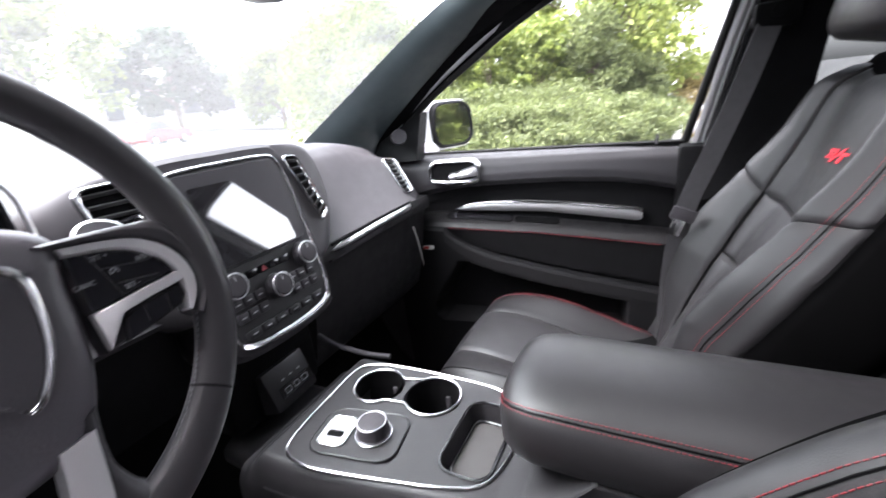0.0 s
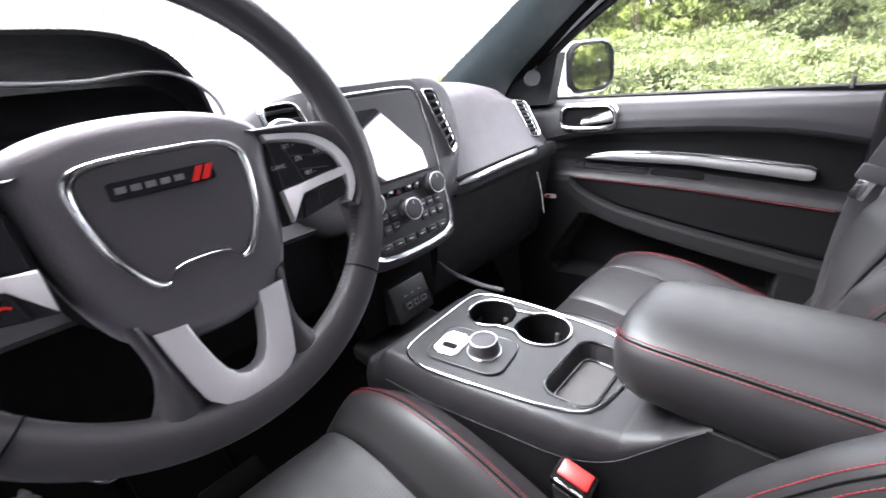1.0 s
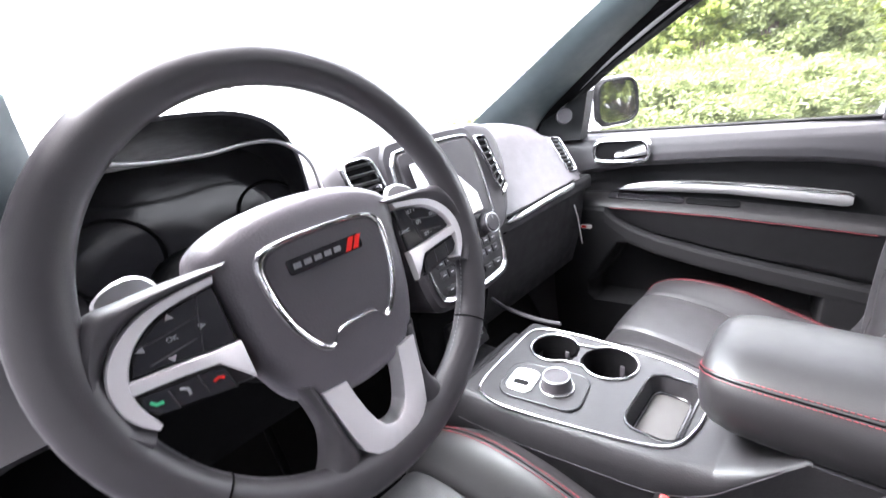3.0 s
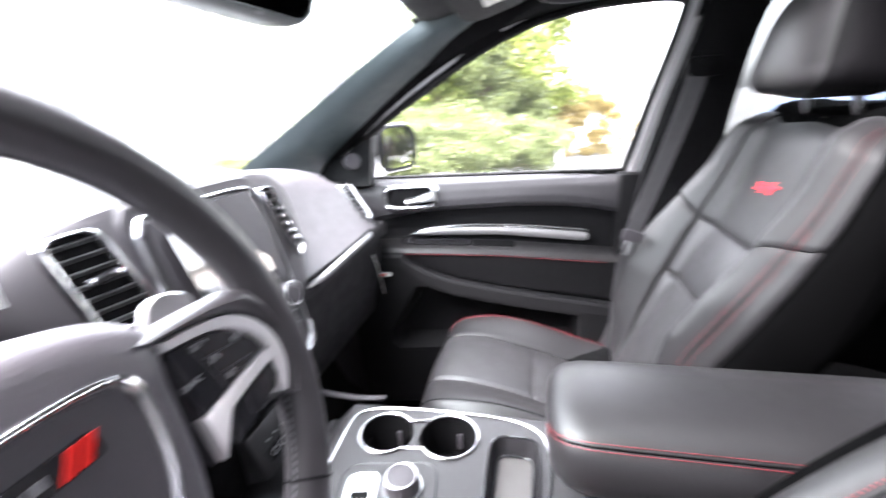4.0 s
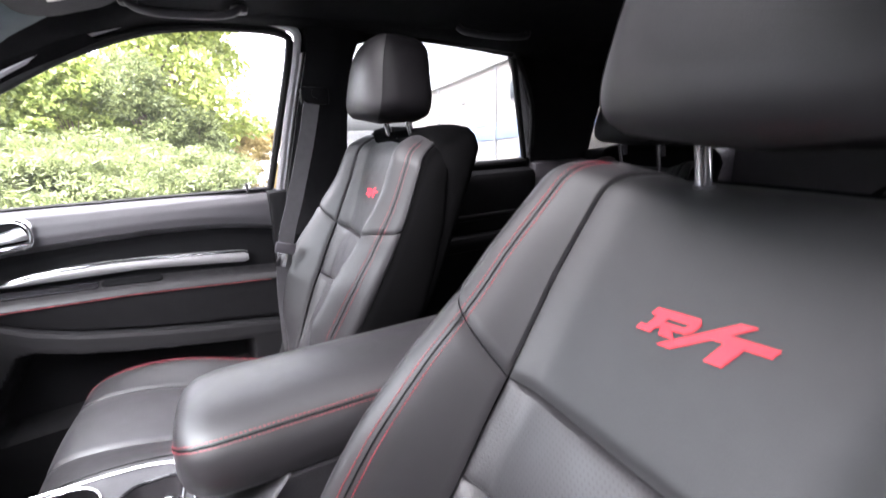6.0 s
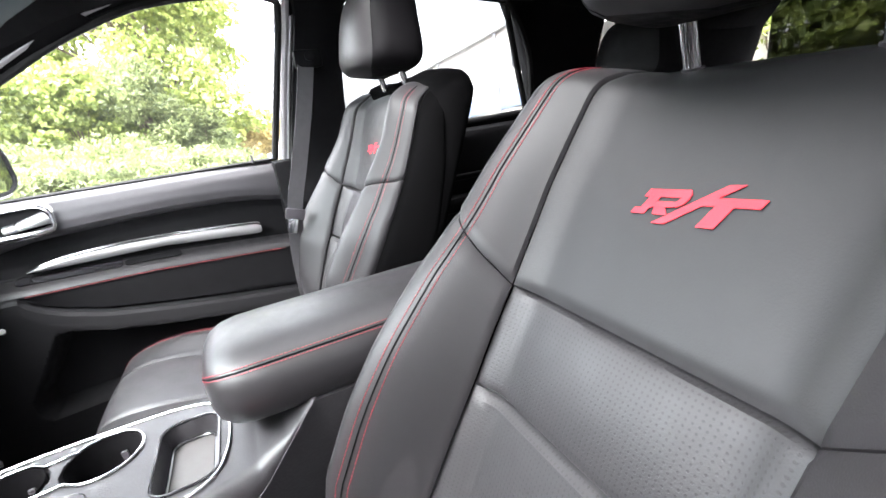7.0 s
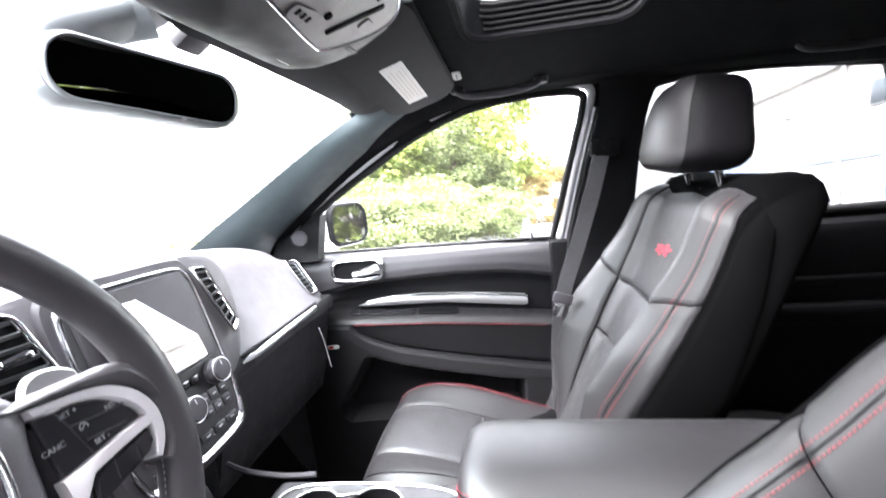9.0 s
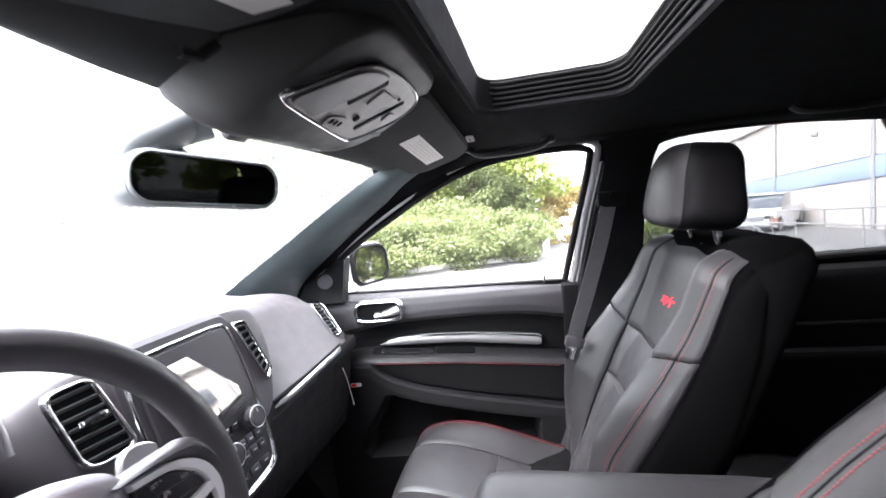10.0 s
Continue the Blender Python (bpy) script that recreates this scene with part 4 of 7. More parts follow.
def build_seat(name, label, red=True):
    """A car seat about its own centre line: back panels, bolsters, cushion, shell, head restraint, base."""
    sy, sz = cush_shift
    saddle = 0.026 if name == "passenger_seat" else 0.0
    mark_z = 1.240 if name == "passenger_seat" else 1.214
    thin = 0.00042 if name == "passenger_seat" else 0.0006
    seat = thing(name, label, "car seat", group="car seats")
    def panel(s, v):
        return back_pt(s * seam_u(v), v)
    thread = RED if red else MATTE
    skin, inner, dots = (LEATHER, LEATHER_LIT, PERF) if red else (REARSHADE, REARSHADE, REARSHADE)
    part("upper_panel", pillow(panel, -1, 1, seams[1], 1.0, 34, 36, 0.005, 0.03, 0.003, -1), inner, seat, "smooth black leather upper back panel")
    part("middle_panel", pillow(panel, -1, 1, seams[0], seams[1] - 0.0015, 34, 24, 0.010, 0.03, 0.009, -1), dots, seat, "perforated black leather back panel")
    part("lower_panel", pillow(panel, -1, 1, -0.12, seams[0] - 0.0015, 34, 32, 0.010, 0.03, 0.009, -1), dots, seat, "perforated black leather lower back panel")
    for sgn in (1, -1):
        def wing_f(s, v):
            u = seam_u(v) + 0.004 + s * (wrap - seam_u(v))
            return back_pt(sgn * u, v)
        part("upper_bolster", pillow(lambda s, q: wing_f(s, (seams[1] + 0.09 * s) * (1 - q) + q), 0, 1, 0.0, 1.0, 30, 34, 0.004, 0.02, 0, -sgn), skin, seat)
        part("lower_bolster", pillow(lambda s, q: wing_f(s, -0.12 * (1 - q) + (seams[1] - 0.0025 + 0.09 * s) * q), 0, 1, 0.0, 1.0, 30, 44, 0.004, 0.02, 0, -sgn), skin, seat)
        def flank(s, v):
            return back_pt(sgn * (wrap + 0.005 + (1.375 - wrap) * s), v)
        part("side_panel", pillow(flank, 0, 1, -0.12, 0.985, 12, 44, 0.004, 0.01, 0, -sgn), SEATCLOTH, seat, "black cloth seat back side panel")
        bm = bmesh.new()
        for du in stitch_at:
            line = [back_pt(sgn * du, 0.05 + 0.92 * k / 80, 0.0008) for k in range(81)]
            stitches(line, r=thin, bm=bm)
        part("back_stitching", bm, thread, seat, "double row of red stitching" if red else "")
        part("back_seam", tube([back_pt(sgn * sum(stitch_at) / 2, 0.05 + 0.93 * k / 60, 0.0004) for k in range(61)], 0.0011, 5), MATTE, seat)
        def thigh(s, v):
            return cush_pt(sgn * (cush_in + 0.004 + s * (1.245 - cush_in)), v)
        part("cushion_bolster", pillow(thigh, 0, 1, 0.03, 0.97, 26, 50, 0.004, 0.02, 0, sgn), skin, seat)
        if sgn > 0 or name != "passenger_seat":
            bm = bmesh.new()
            for du in (0.80, 0.85):
                stitches([cush_pt(sgn * du, 0.06 + 0.84 * k / 70, 0.0008) for k in range(71)], bm=bm)
            part("cushion_stitching", bm, thread, seat, "double row of red stitching" if red else "")
        part("cushion_seam", tube([cush_pt(sgn * 0.825, 0.06 + 0.84 * k / 60, 0.0004) for k in range(61)], 0.0011, 5), MATTE, seat)
    part("front_cushion", pillow(lambda s, v: cush_pt(s * cush_in, v), -1, 1, 0.435, 0.97, 28, 36, 0.005, 0.03, 0.004), dots, seat, "perforated black leather cushion front")
    part("middle_cushion", pillow(lambda s, v: cush_pt(s * cush_in, v), -1, 1, 0.305, 0.4335, 28, 20, 0.005, 0.03, 0.005), dots, seat, "perforated black leather cushion")
    part("rear_cushion", pillow(lambda s, v: cush_pt(s * cush_in, v), -1, 1, 0.02, 0.3035, 28, 24, 0.005, 0.03, 0.005), dots, seat, "perforated black leather cushion")
    # shell behind, base below
    rings = []
    for z, kw, kt in ((0.70, 0.97, 0.9), (0.75, 1, 1), (0.82, 1, 1), (0.90, 1, 1), (0.98, 1, 1), (1.06, 1, 1), (1.14, 1, 1), (1.20, 1, 1), (top_z - 0.096, 1, 1), (top_z - 0.051, 0.985, 1), (top_z - 0.024, 0.94, 0.93), (top_z - 0.008, 0.86, 0.80), (top_z, 0.72, 0.55)):
        y = lerp_table(min(z, 1.335), BACK_Z, BACK_Y)
        w = back_width(min((z - 0.76) / tall, 0.90))
        th = lerp_table(z, [0.75, 1.0, 1.2, 1.33], [0.090, 0.074, 0.054, 0.040]) + (y - lerp_table(min(z, 1.335), BACK_Z, SPINE)) / 2
        front = y - 0.016
        ring = superring(Vector((0, front - th, z)), Vector((1, 0, 0)), Vector((0, 1, 0)), w * kw * 0.985, th * kt, 4.0, 36)
        dip = saddle * sm((z - top_z + 0.10) / 0.10)
        rings.append([p - Vector((0, 0, dip * math.exp(-(p.x / 0.12) ** 4))) for p in ring])
    part("shell", loft(rings), SEATCLOTH, seat, "black cloth seat back shell")
    def hug(v):
        c, n = back_frame(v)
        return [c - n * 0.13 + Vector((x, 0, 0)) - n * (0.03 * (1 - (x / 0.2) ** 2)) for x in (-0.2, -0.1, 0, 0.1, 0.2)]
    part("map_pocket", tube(smooth_path(hug(0.55), 4), 0.006, 6), RUBBER, seat)
    part("cushion_base", rbox((cush_mid, 0.41 + sy, 0.665 + sz), (0.46, 0.56, 0.15), 0.03), MATTE, seat)
    part("side_shield", rbox((cush_mid - 0.218, 0.36 + sy, 0.66 + sz), (0.03, 0.50, 0.12), 0.012), PLASTIC, seat)
    part("side_shield", rbox((cush_mid + 0.218, 0.36 + sy, 0.66 + sz), (0.03, 0.50, 0.12), 0.012), PLASTIC, seat)
    for sx in (-0.19, 0.19):
        part("rail", rbox((cush_mid + sx, 0.40 + sy, 0.54), (0.04, 0.62, 0.14), 0.008), MATTE, seat)
    if red:
        def on_back(x, y, h):
            v = (mark_z - 0.76 + (y + 0.09 * x) * 0.86) / tall
            return back_pt(-(x + 0.011) / back_width(v), v, 0.0032 + h)
        logo_bars(on_back, seat, 0.8 if name == "passenger_seat" else 1.0)
    # head restraint
    ax, ay, az = Vector((1, 0, 0)), Vector((0, 0.99, 0.14)).normalized(), Vector((0, -0.14, 0.99)).normalized()
    lift_y, lift_z = (0.0, 0.0) if name == "driver_seat" else (0.02, 0.022)
    half_tall = 0.104 if name == "driver_seat" else 0.096
    hc = Vector((-0.010 if name == "driver_seat" else 0, -0.077 + lift_y, 1.468 + lift_z + 0.104 - half_tall))
    rings = []
    for k in range(25):
        a = -1 + 2 * k / 24
        s = max((1 - abs(a) ** 5) ** (1 / 3.2) if abs(a) < 1 else 0.0, 0.10)
        c = hc + az * (half_tall * a) - ay * (0.016 * max(0.0, a) ** 2)
        rx = 0.140 * s * (0.96 - 0.15 * a - 0.05 * a * a)
        ring = superring(c, ax, ay, rx, 0.068 * s * (0.98 - 0.12 * a), 4.2, 44)
        rings.append([p - ay * (1.3 * p.x * p.x) for p in ring])
    def slice_of(i0, i1):
        bm = bmesh.new()
        grid_faces(bm, [[bm.verts.new(r[k % 44]) for k in range(i0, i1 + 1)] for r in rings])
        bm.faces.new([bm.verts.new(rings[-1][k % 44]) for k in range(i0, i1 + 1)])
        bm.faces.new([bm.verts.new(rings[0][k % 44]) for k in range(i0, i1 + 1)])
        return bm
    rest = part("headrest", slice_of(5, 17), HEADFACE if red else REARSHADE, seat, "padded black leather headrest face")
    part("headrest_back", slice_of(17, 49), HEADSHADE, rest, "headrest sides and back, darkened in colour for shade")
    for idx in (5, 17):
        part("headrest_seam", tube([r[idx] for r in rings[1:-1]], 0.0009, 5), MATTE, rest)
    for sx in (-0.075, 0.075):
        part("headrest_post", tube([(hc.x + sx, -0.140 + lift_y, 1.28), (hc.x + sx, -0.105 + lift_y, 1.42)], 0.0080, 14), CHROME, seat, "chrome headrest post")
        part("post_collar", cyl((hc.x + sx, -0.134 + lift_y, top_z - saddle - 0.03), (hc.x + sx, -0.130 + lift_y, top_z - saddle + 0.003), 0.0105, 16), PLASTIC, seat)
    return seat


cush_shift = (0.052, 0.058)
cush_wide, cush_mid, cush_in = 0.235, -0.042, 0.52
wide, deep, crown, top_z = 1.05, 0.045, 0.014, 1.322
roll, PANEL_U = (0.91, 0.075), [0.58, 0.545, 0.555, 0.62]
driver_seat = build_seat("driver_seat", "black leather driver seat with red stitching and red emblem")
driver_seat.matrix_basis = pose(-0.366, 0.0, 0.0)
cush_shift = (-0.018, 0.0)
cush_wide, cush_mid, cush_in, cush_bol = 0.240, 0.012, 0.445, 0.030
stitch_at, wrap = (0.915, 0.945), 1.04
slim, wide, deep, puffed, crown, top_z = 0.05, 1.0, 0.0, 0.72, 0.0, 1.396
seams, tall = (0.390, 0.6036), 0.62
roll, PANEL_U, hug_side = (0.91, 0.04), [0.52, 0.54, 0.57, 0.62], [-0.04, 0.02, 0.068, 0.100, 0.094, 0.066, 0.046, 0.03]
BACK_Y = [0.28, 0.20, 0.148, 0.094, 0.030, -0.004, -0.032, -0.060]
passenger_seat = build_seat("passenger_seat", "black leather front passenger seat with red stitching and emblem")
passenger_seat.matrix_basis = pose(0.447, 0.0, 0.0)
BACK_Y, tall, seams, puffed = SPINE, 0.60, (0.397, 0.578), 1.0
stitch_at, wrap, hug_side = (0.715, 0.752), 0.88, None
row_seat = build_seat("bench_chair", "black leather second-row seat, darkened in colour for cabin shade", red=False)
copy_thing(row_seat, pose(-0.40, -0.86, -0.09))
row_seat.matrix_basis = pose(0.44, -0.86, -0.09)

# seat belt on the passenger side
belt = thing("seat_belt", "grey webbing front seat belt hanging at the door pillar", "seat belt", (0.62, 0.12, 0.75))
def ribbon(pts, w, out):
    def f(u, v):
        k = u * (len(pts) - 1)
        i = min(int(k), len(pts) - 2)
        p = pts[i].lerp(pts[i + 1], k - i)
        t = (pts[i + 1] - pts[i]).normalized()
        side = t.cross(Vector(out)).normalized()
        return p + side * (w * (v - 0.5))
    return sheet(f, len(pts) - 1, 4, Vector(out) * 0.0016)
b_pts = smooth_path([(0.640, 0.070, 1.470), (0.636, 0.10, 1.36), (0.632, 0.145, 1.22), (0.628, 0.185, 1.10), (0.640, 0.205, 0.95), (0.650, 0.21, 0.70)], 5)
part("webbing", ribbon(b_pts, 0.043, (-0.75, -0.2, 0.1)), WEB, belt, "grey woven webbing")
part("guide", rbox((0.648, 0.062, 1.480), (0.03, 0.075, 0.045), 0.010), MATTE, belt, "black shoulder guide")
part("guide_bolt", cyl((0.632, 0.060, 1.485), (0.626, 0.060, 1.485), 0.012, 16), MATTE, belt)
tm = Matrix.Rotation(radians(18), 3, "X")
tongue = part("tongue", rbox((0.612, 0.190, 1.088), (0.012, 0.052, 0.030), 0.004, tm), PLASTIC, belt, "black belt tongue")
part("latch_plate", rbox((0.610, 0.203, 1.058), (0.003, 0.026, 0.040), 0.001, tm), CHROME, tongue, "chrome latch plate")
anchor = thing("belt_anchor", "chrome and black lower belt anchor beside the seat", "belt anchor", (0.66, 0.20, 0.78))
part("bracket", rbox((0.655, 0.20, 0.80), (0.02, 0.05, 0.06), 0.006), MATTE, anchor)
part("plate", rbox((0.640, 0.205, 0.79), (0.004, 0.03, 0.03), 0.001), CHROME, anchor)

# red belt buckle beside the driver seat
buckle = thing("belt_buckle", "seat belt buckle with a bright red release button", "belt buckle", (-0.162, 0.40, 0.80))
bmx = Matrix.Rotation(radians(8), 3, "X") @ Matrix.Rotation(radians(-20), 3, "Y")
bc = Vector((-0.162, 0.402, 0.868))
def in_buckle(x, y, z):
    return bc + bmx @ Vector((x, y, z))
housing = part("body", rbox(bc, (0.034, 0.050, 0.088), 0.006, bmx), MATTE, buckle, "black buckle housing")
part("release_button", rbox(in_buckle(0.004, 0, 0.0385), (0.021, 0.038, 0.016), 0.003, bmx), REDPL, buckle, "bright red release button")
part("slot_lip", rbox(in_buckle(-0.0135, 0, 0.0435), (0.003, 0.036, 0.004), 0.001, bmx), CHROME, housing)
part("side_rib", rbox(in_buckle(-0.0172, 0, 0.010), (0.003, 0.038, 0.050), 0.001, bmx), PLASTIC, housing)
part("stalk", rbox(in_buckle(0.004, 0, -0.075), (0.016, 0.035, 0.10), 0.004, bmx), MATTE, buckle)

# ---- dashboard ----
def dash_pt(x, v):
    zt = 1.322 - 0.69 * max(0.0, abs(x) - 0.35) ** 2
    zb = 1.372 - 0.2 * x * x
    end = sm((x - 0.56) / 0.09)
    pts = [(1.29, zb), (1.17, zb - 0.018), (1.06, zt + 0.004), (1.015, zt - 0.006), (0.982, zt - 0.03), (0.955, 1.255), (0.918, 1.195), (0.89, 1.155), (0.868, 1.128)]
    k = v * (len(pts) - 1)
    i = min(int(k), len(pts) - 2)
    a, b = pts[i], pts[i + 1]
    s = k - i
    y = a[0] + (b[0] - a[0]) * s + 0.03 * end
    z = min(a[1] + (b[1] - a[1]) * s, zt + 0.06)
    return Vector((x, y, z - 0.01 * end))


dashboard = thing("dashboard", "black soft-touch dashboard with chrome-edged vents", "dashboard", (0, 0.95, 1.10))
def smooth_dash(u, v):
    x = -0.70 + 1.35 * u
    return (dash_pt(x, v) * 2 + dash_pt(x, max(0, v - 0.035)) + dash_pt(x, min(1, v + 0.035))) / 4
part("top_pad", sheet(smooth_dash, 60, 50, lambda p, u, v: Vector((0, 0.03, -0.03))), DASHLIT, dashboard, "soft black dash pad, windshield light put into its colour")
def glove_f(u, v):
    x = 0.14 + 0.50 * u
    y, z = [(0.872, 1.128), (0.866, 1.118), (0.868, 1.092), (0.885, 1.085), (0.892, 1.06), (0.905, 0.95), (0.935, 0.84), (0.99, 0.79)][min(7, round(v * 7))]
    return Vector((x, y, z))
part("glove_box", sheet(glove_f, 16, 7, (0, 0.06, 0.0)), DASHSHADE, dashboard, "black lower dash and glove box door")
# Knee panel in matte black; its shadow is put into the colour.
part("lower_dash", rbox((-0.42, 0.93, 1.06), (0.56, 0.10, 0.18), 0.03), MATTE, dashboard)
part("side_cap", rbox((0.640, 1.09, 1.08), (0.02, 0.22, 0.34), 0.008), MATTE, dashboard)
strip = smooth_path([(0.195, 0.866, 1.112), (0.26, 0.857, 1.120), (0.38, 0.858, 1.124), (0.50, 0.867, 1.122), (0.565, 0.880, 1.119)], 8)
part("chrome_strip", tube(strip, lambda s: 0.0095 * (0.25 + 0.75 * sm(s / 0.22)) * (1 - 0.35 * sm((s - 0.8) / 0.2)), 12, flat=0.6, up=(0, 1, -0.4)), SATIN, dashboard, "slim curved chrome strip")
part("strip_gap", tube([p + Vector((0, 0.0, 0.0115)) for p in strip], 0.0035, 6), MATTE, dashboard)
part("gloss_band", sheet(lambda u, v: strip[round(u * (len(strip) - 1))] + Vector((0, 0.006 + 0.004 * v, -0.006 - 0.024 * v)), len(strip) - 1, 3, (0, 0.01, 0)), PLASTIC, dashboard)
# White colour imitates the reflection on the dash-end edge.
part("door_gap_strip", tube([(0.545, 0.876, 1.056), (0.549, 0.868, 1.015), (0.551, 0.858, 0.935)], lambda s: 0.0045 - 0.002 * s, 6, flat=0.4), WHITE, dashboard, "thin strip at the dash end, its reflection painted white")


def round_poly(corners, r=0.3, n=5):
    """Corners of a four-sided outline rounded off by a share r of the sides."""
    out = []
    c = [Vector(p) for p in corners]
    for i in range(len(c)):
        p, q, o = c[i], c[(i + 1) % len(c)], c[i - 1]
        k = min((q - p).length, (o - p).length) * r
        a, b = p + (o - p).normalized() * k, p + (q - p).normalized() * k
        out += [((1 - t) ** 2 * a + 2 * t * (1 - t) * p + t * t * b) for t in [j / n for j in range(n + 1)]]
    return [(v.x, v.y) for v in out]


def vent(parent, m, corners, slats, rims=(0.006, 0.006, 0.006, 0.006), tab=False):
    """A chrome-ringed air outlet, corners from top left clockwise, rims: left, top, right, bottom; turned slats in a dark cavity."""
    tl, tr, br, bl = [Vector(p) for p in corners]
    w0, w1 = (tr - tl).normalized(), (br - bl).normalized()
    h0, h1 = (bl - tl).normalized(), (br - tr).normalized()
    inner = [tl + w0 * rims[0] + h0 * rims[1], tr - w0 * rims[2] + h1 * rims[1], br - w1 * rims[2] - h1 * rims[3], bl + w1 * rims[0] - h0 * rims[3]]
    ring = part("air_vent", rim_band(round_poly(corners), round_poly(inner), m, 0.007), CHROME, parent, "chrome-ringed air vent")
    part("cavity", prism(round_poly(inner)[::-1], m @ Matrix.Translation((0, 0, -0.0005)), 0.0012), MATTE, ring)
    for k in range(slats):
        f = (k + 0.5) / slats
        a, b = inner[0].lerp(inner[3], f), inner[1].lerp(inner[2], f)
        d = (b - a)
        sm_ = m @ Matrix.Translation(((a.x + b.x) / 2, (a.y + b.y) / 2, 0.003)) @ Matrix.Rotation(math.atan2(d.y, d.x), 4, "Z") @ Matrix.Rotation(radians(28), 4, "X")
        gap = ((inner[0] - inner[3]).length / slats)
        part("slat", _box_m(sm_, (d.length * 0.985, min(0.0055, gap * 0.42), 0.004), 0.001), SATINBLK, ring)
    if tab:
        c = (inner[0] + inner[1] + inner[2] + inner[3]) / 4
        part("vane_tab", _box_m(m @ Matrix.Translation((c.x, c.y + 0.004, 0.007)) @ Matrix.Rotation(radians(6), 4, "Z"), (0.036, 0.010, 0.008), 0.003), GLOSS, ring)
        for q in (-0.016, 0.016):
            part("tab_end", _box_m(m @ Matrix.Translation((c.x + q, c.y + 0.004, 0.0095)), (0.006, 0.009, 0.005), 0.002), CHROME, ring)
    return ring


def _box_m(m, size, r):
    bm = rbox((0, 0, 0), size, r)
    bmesh.ops.transform(bm, matrix=m, verts=bm.verts)
    return bm


pv = frame_at((0.566, 0.921, 1.202), (0.93, -0.16, -0.10), (0.0, 0.56, 0.83))
vent(dashboard, pv, [(-0.028, 0.062), (0.028, 0.058), (0.036, -0.058), (-0.012, -0.062)], 8, (0.004, 0.006, 0.016, 0.007))

# centre stack: screen, vents, climate knobs
SM = frame_at((0.012, 0.855, 1.17), (1, 0, 0), (0, 0.243, 0.97))
stack = thing("centre_stack", "centre stack with large touch screen, chrome surround and climate knobs", "centre stack", (0, 0.86, 1.03))
def stack_outline(k=0.0):
    pts = [(0.0, 0.174), (0.088, 0.172), (0.110, 0.161), (0.120, 0.13), (0.122, 0.03), (0.118, -0.06), (0.110, -0.110), (0.090, -0.134), (0.0, -0.142)]
    full = pts + [(-x, y) for x, y in pts[-2:0:-1]]
    return [(p.x * (1 - k / 0.14), (p.y - 0.01) * (1 - k / 0.165) + 0.01) for p in smooth_path([(x, y, 0) for x, y in full], 5, True)]
part("housing", prism(stack_outline(-0.018), SM @ Matrix.Translation((0, 0, -0.14)), 0.136, 0.010), PLASTIC, stack, "black plastic stack housing")
pad_line = smooth_path([(-0.240, 0.175, 0), (-0.12, 0.196, 0), (0, 0.198, 0), (0.12, 0.196, 0), (0.225, 0.178, 0), (0.252, 0.10, 0), (0.222, 0.0, 0), (0.16, -0.06, 0), (0, -0.07, 0), (-0.16, -0.06, 0), (-0.225, 0.0, 0), (-0.262, 0.10, 0)], 6, True)
part("wing_pad", loft([[SM @ Vector((p.x * k, 0.06 + (p.y - 0.06) * (0.4 * k + 0.6), z)) for p in pad_line] for z, k in ((-0.17, 1.04), (-0.10, 1.03), (-0.06, 1.0), (-0.035, 0.96), (-0.020, 0.90), (-0.012, 0.82), (-0.010, 0.70))]), DASHLIT, stack, "soft dash pad round the vents")
part("chrome_surround", rim_band(stack_outline(0.002), stack_outline(0.011), SM @ Matrix.Translation((0, 0, -0.005)), 0.008), CHROME, stack, "bright chrome surround")
chin = [p for p in stack_outline(0.004) if p[1] < -0.085]
chin.sort(key=lambda p: p[0])
part("chrome_chin", tube([SM @ Vector((x, y, 0.001)) for x, y in chin], 0.0052, 10, flat=0.7), CHROME, stack, "thick chrome lower edge of the surround")
part("fascia", prism(stack_outline(0.011), SM @ Matrix.Translation((0, 0, -0.006)), 0.006), SATINBLK, stack)
scr = part("screen_bezel", prism(outline(0.204, 0.160, 0.012), SM @ Matrix.Translation((0, 0.080, -0.002)), 0.006, 0.003), PLASTIC, stack, "black screen bezel")
part("screen", prism(outline(0.162, 0.130, 0.004), SM @ Matrix.Translation((-0.003, 0.071, 0.0045)) @ Matrix.Rotation(radians(4.5), 4, 'Y') @ Matrix.Rotation(radians(-4.0), 4, 'X'), 0.004), SCREEN, scr, "switched-off glossy touch screen reflecting daylight")
vent(stack, SM @ Matrix.Translation((-0.012, 0, -0.006)), [(-0.207, 0.170), (-0.137, 0.172), (-0.107, 0.045), (-0.190, 0.052)], 7, (0.010, 0.006, 0.010, 0.008), True)
vent(stack, SM @ Matrix.Translation((-0.012, 0, -0.002)), [(0.135, 0.160), (0.172, 0.156), (0.201, 0.030), (0.176, 0.012)], 8, (0.004, 0.005, 0.007, 0.012))
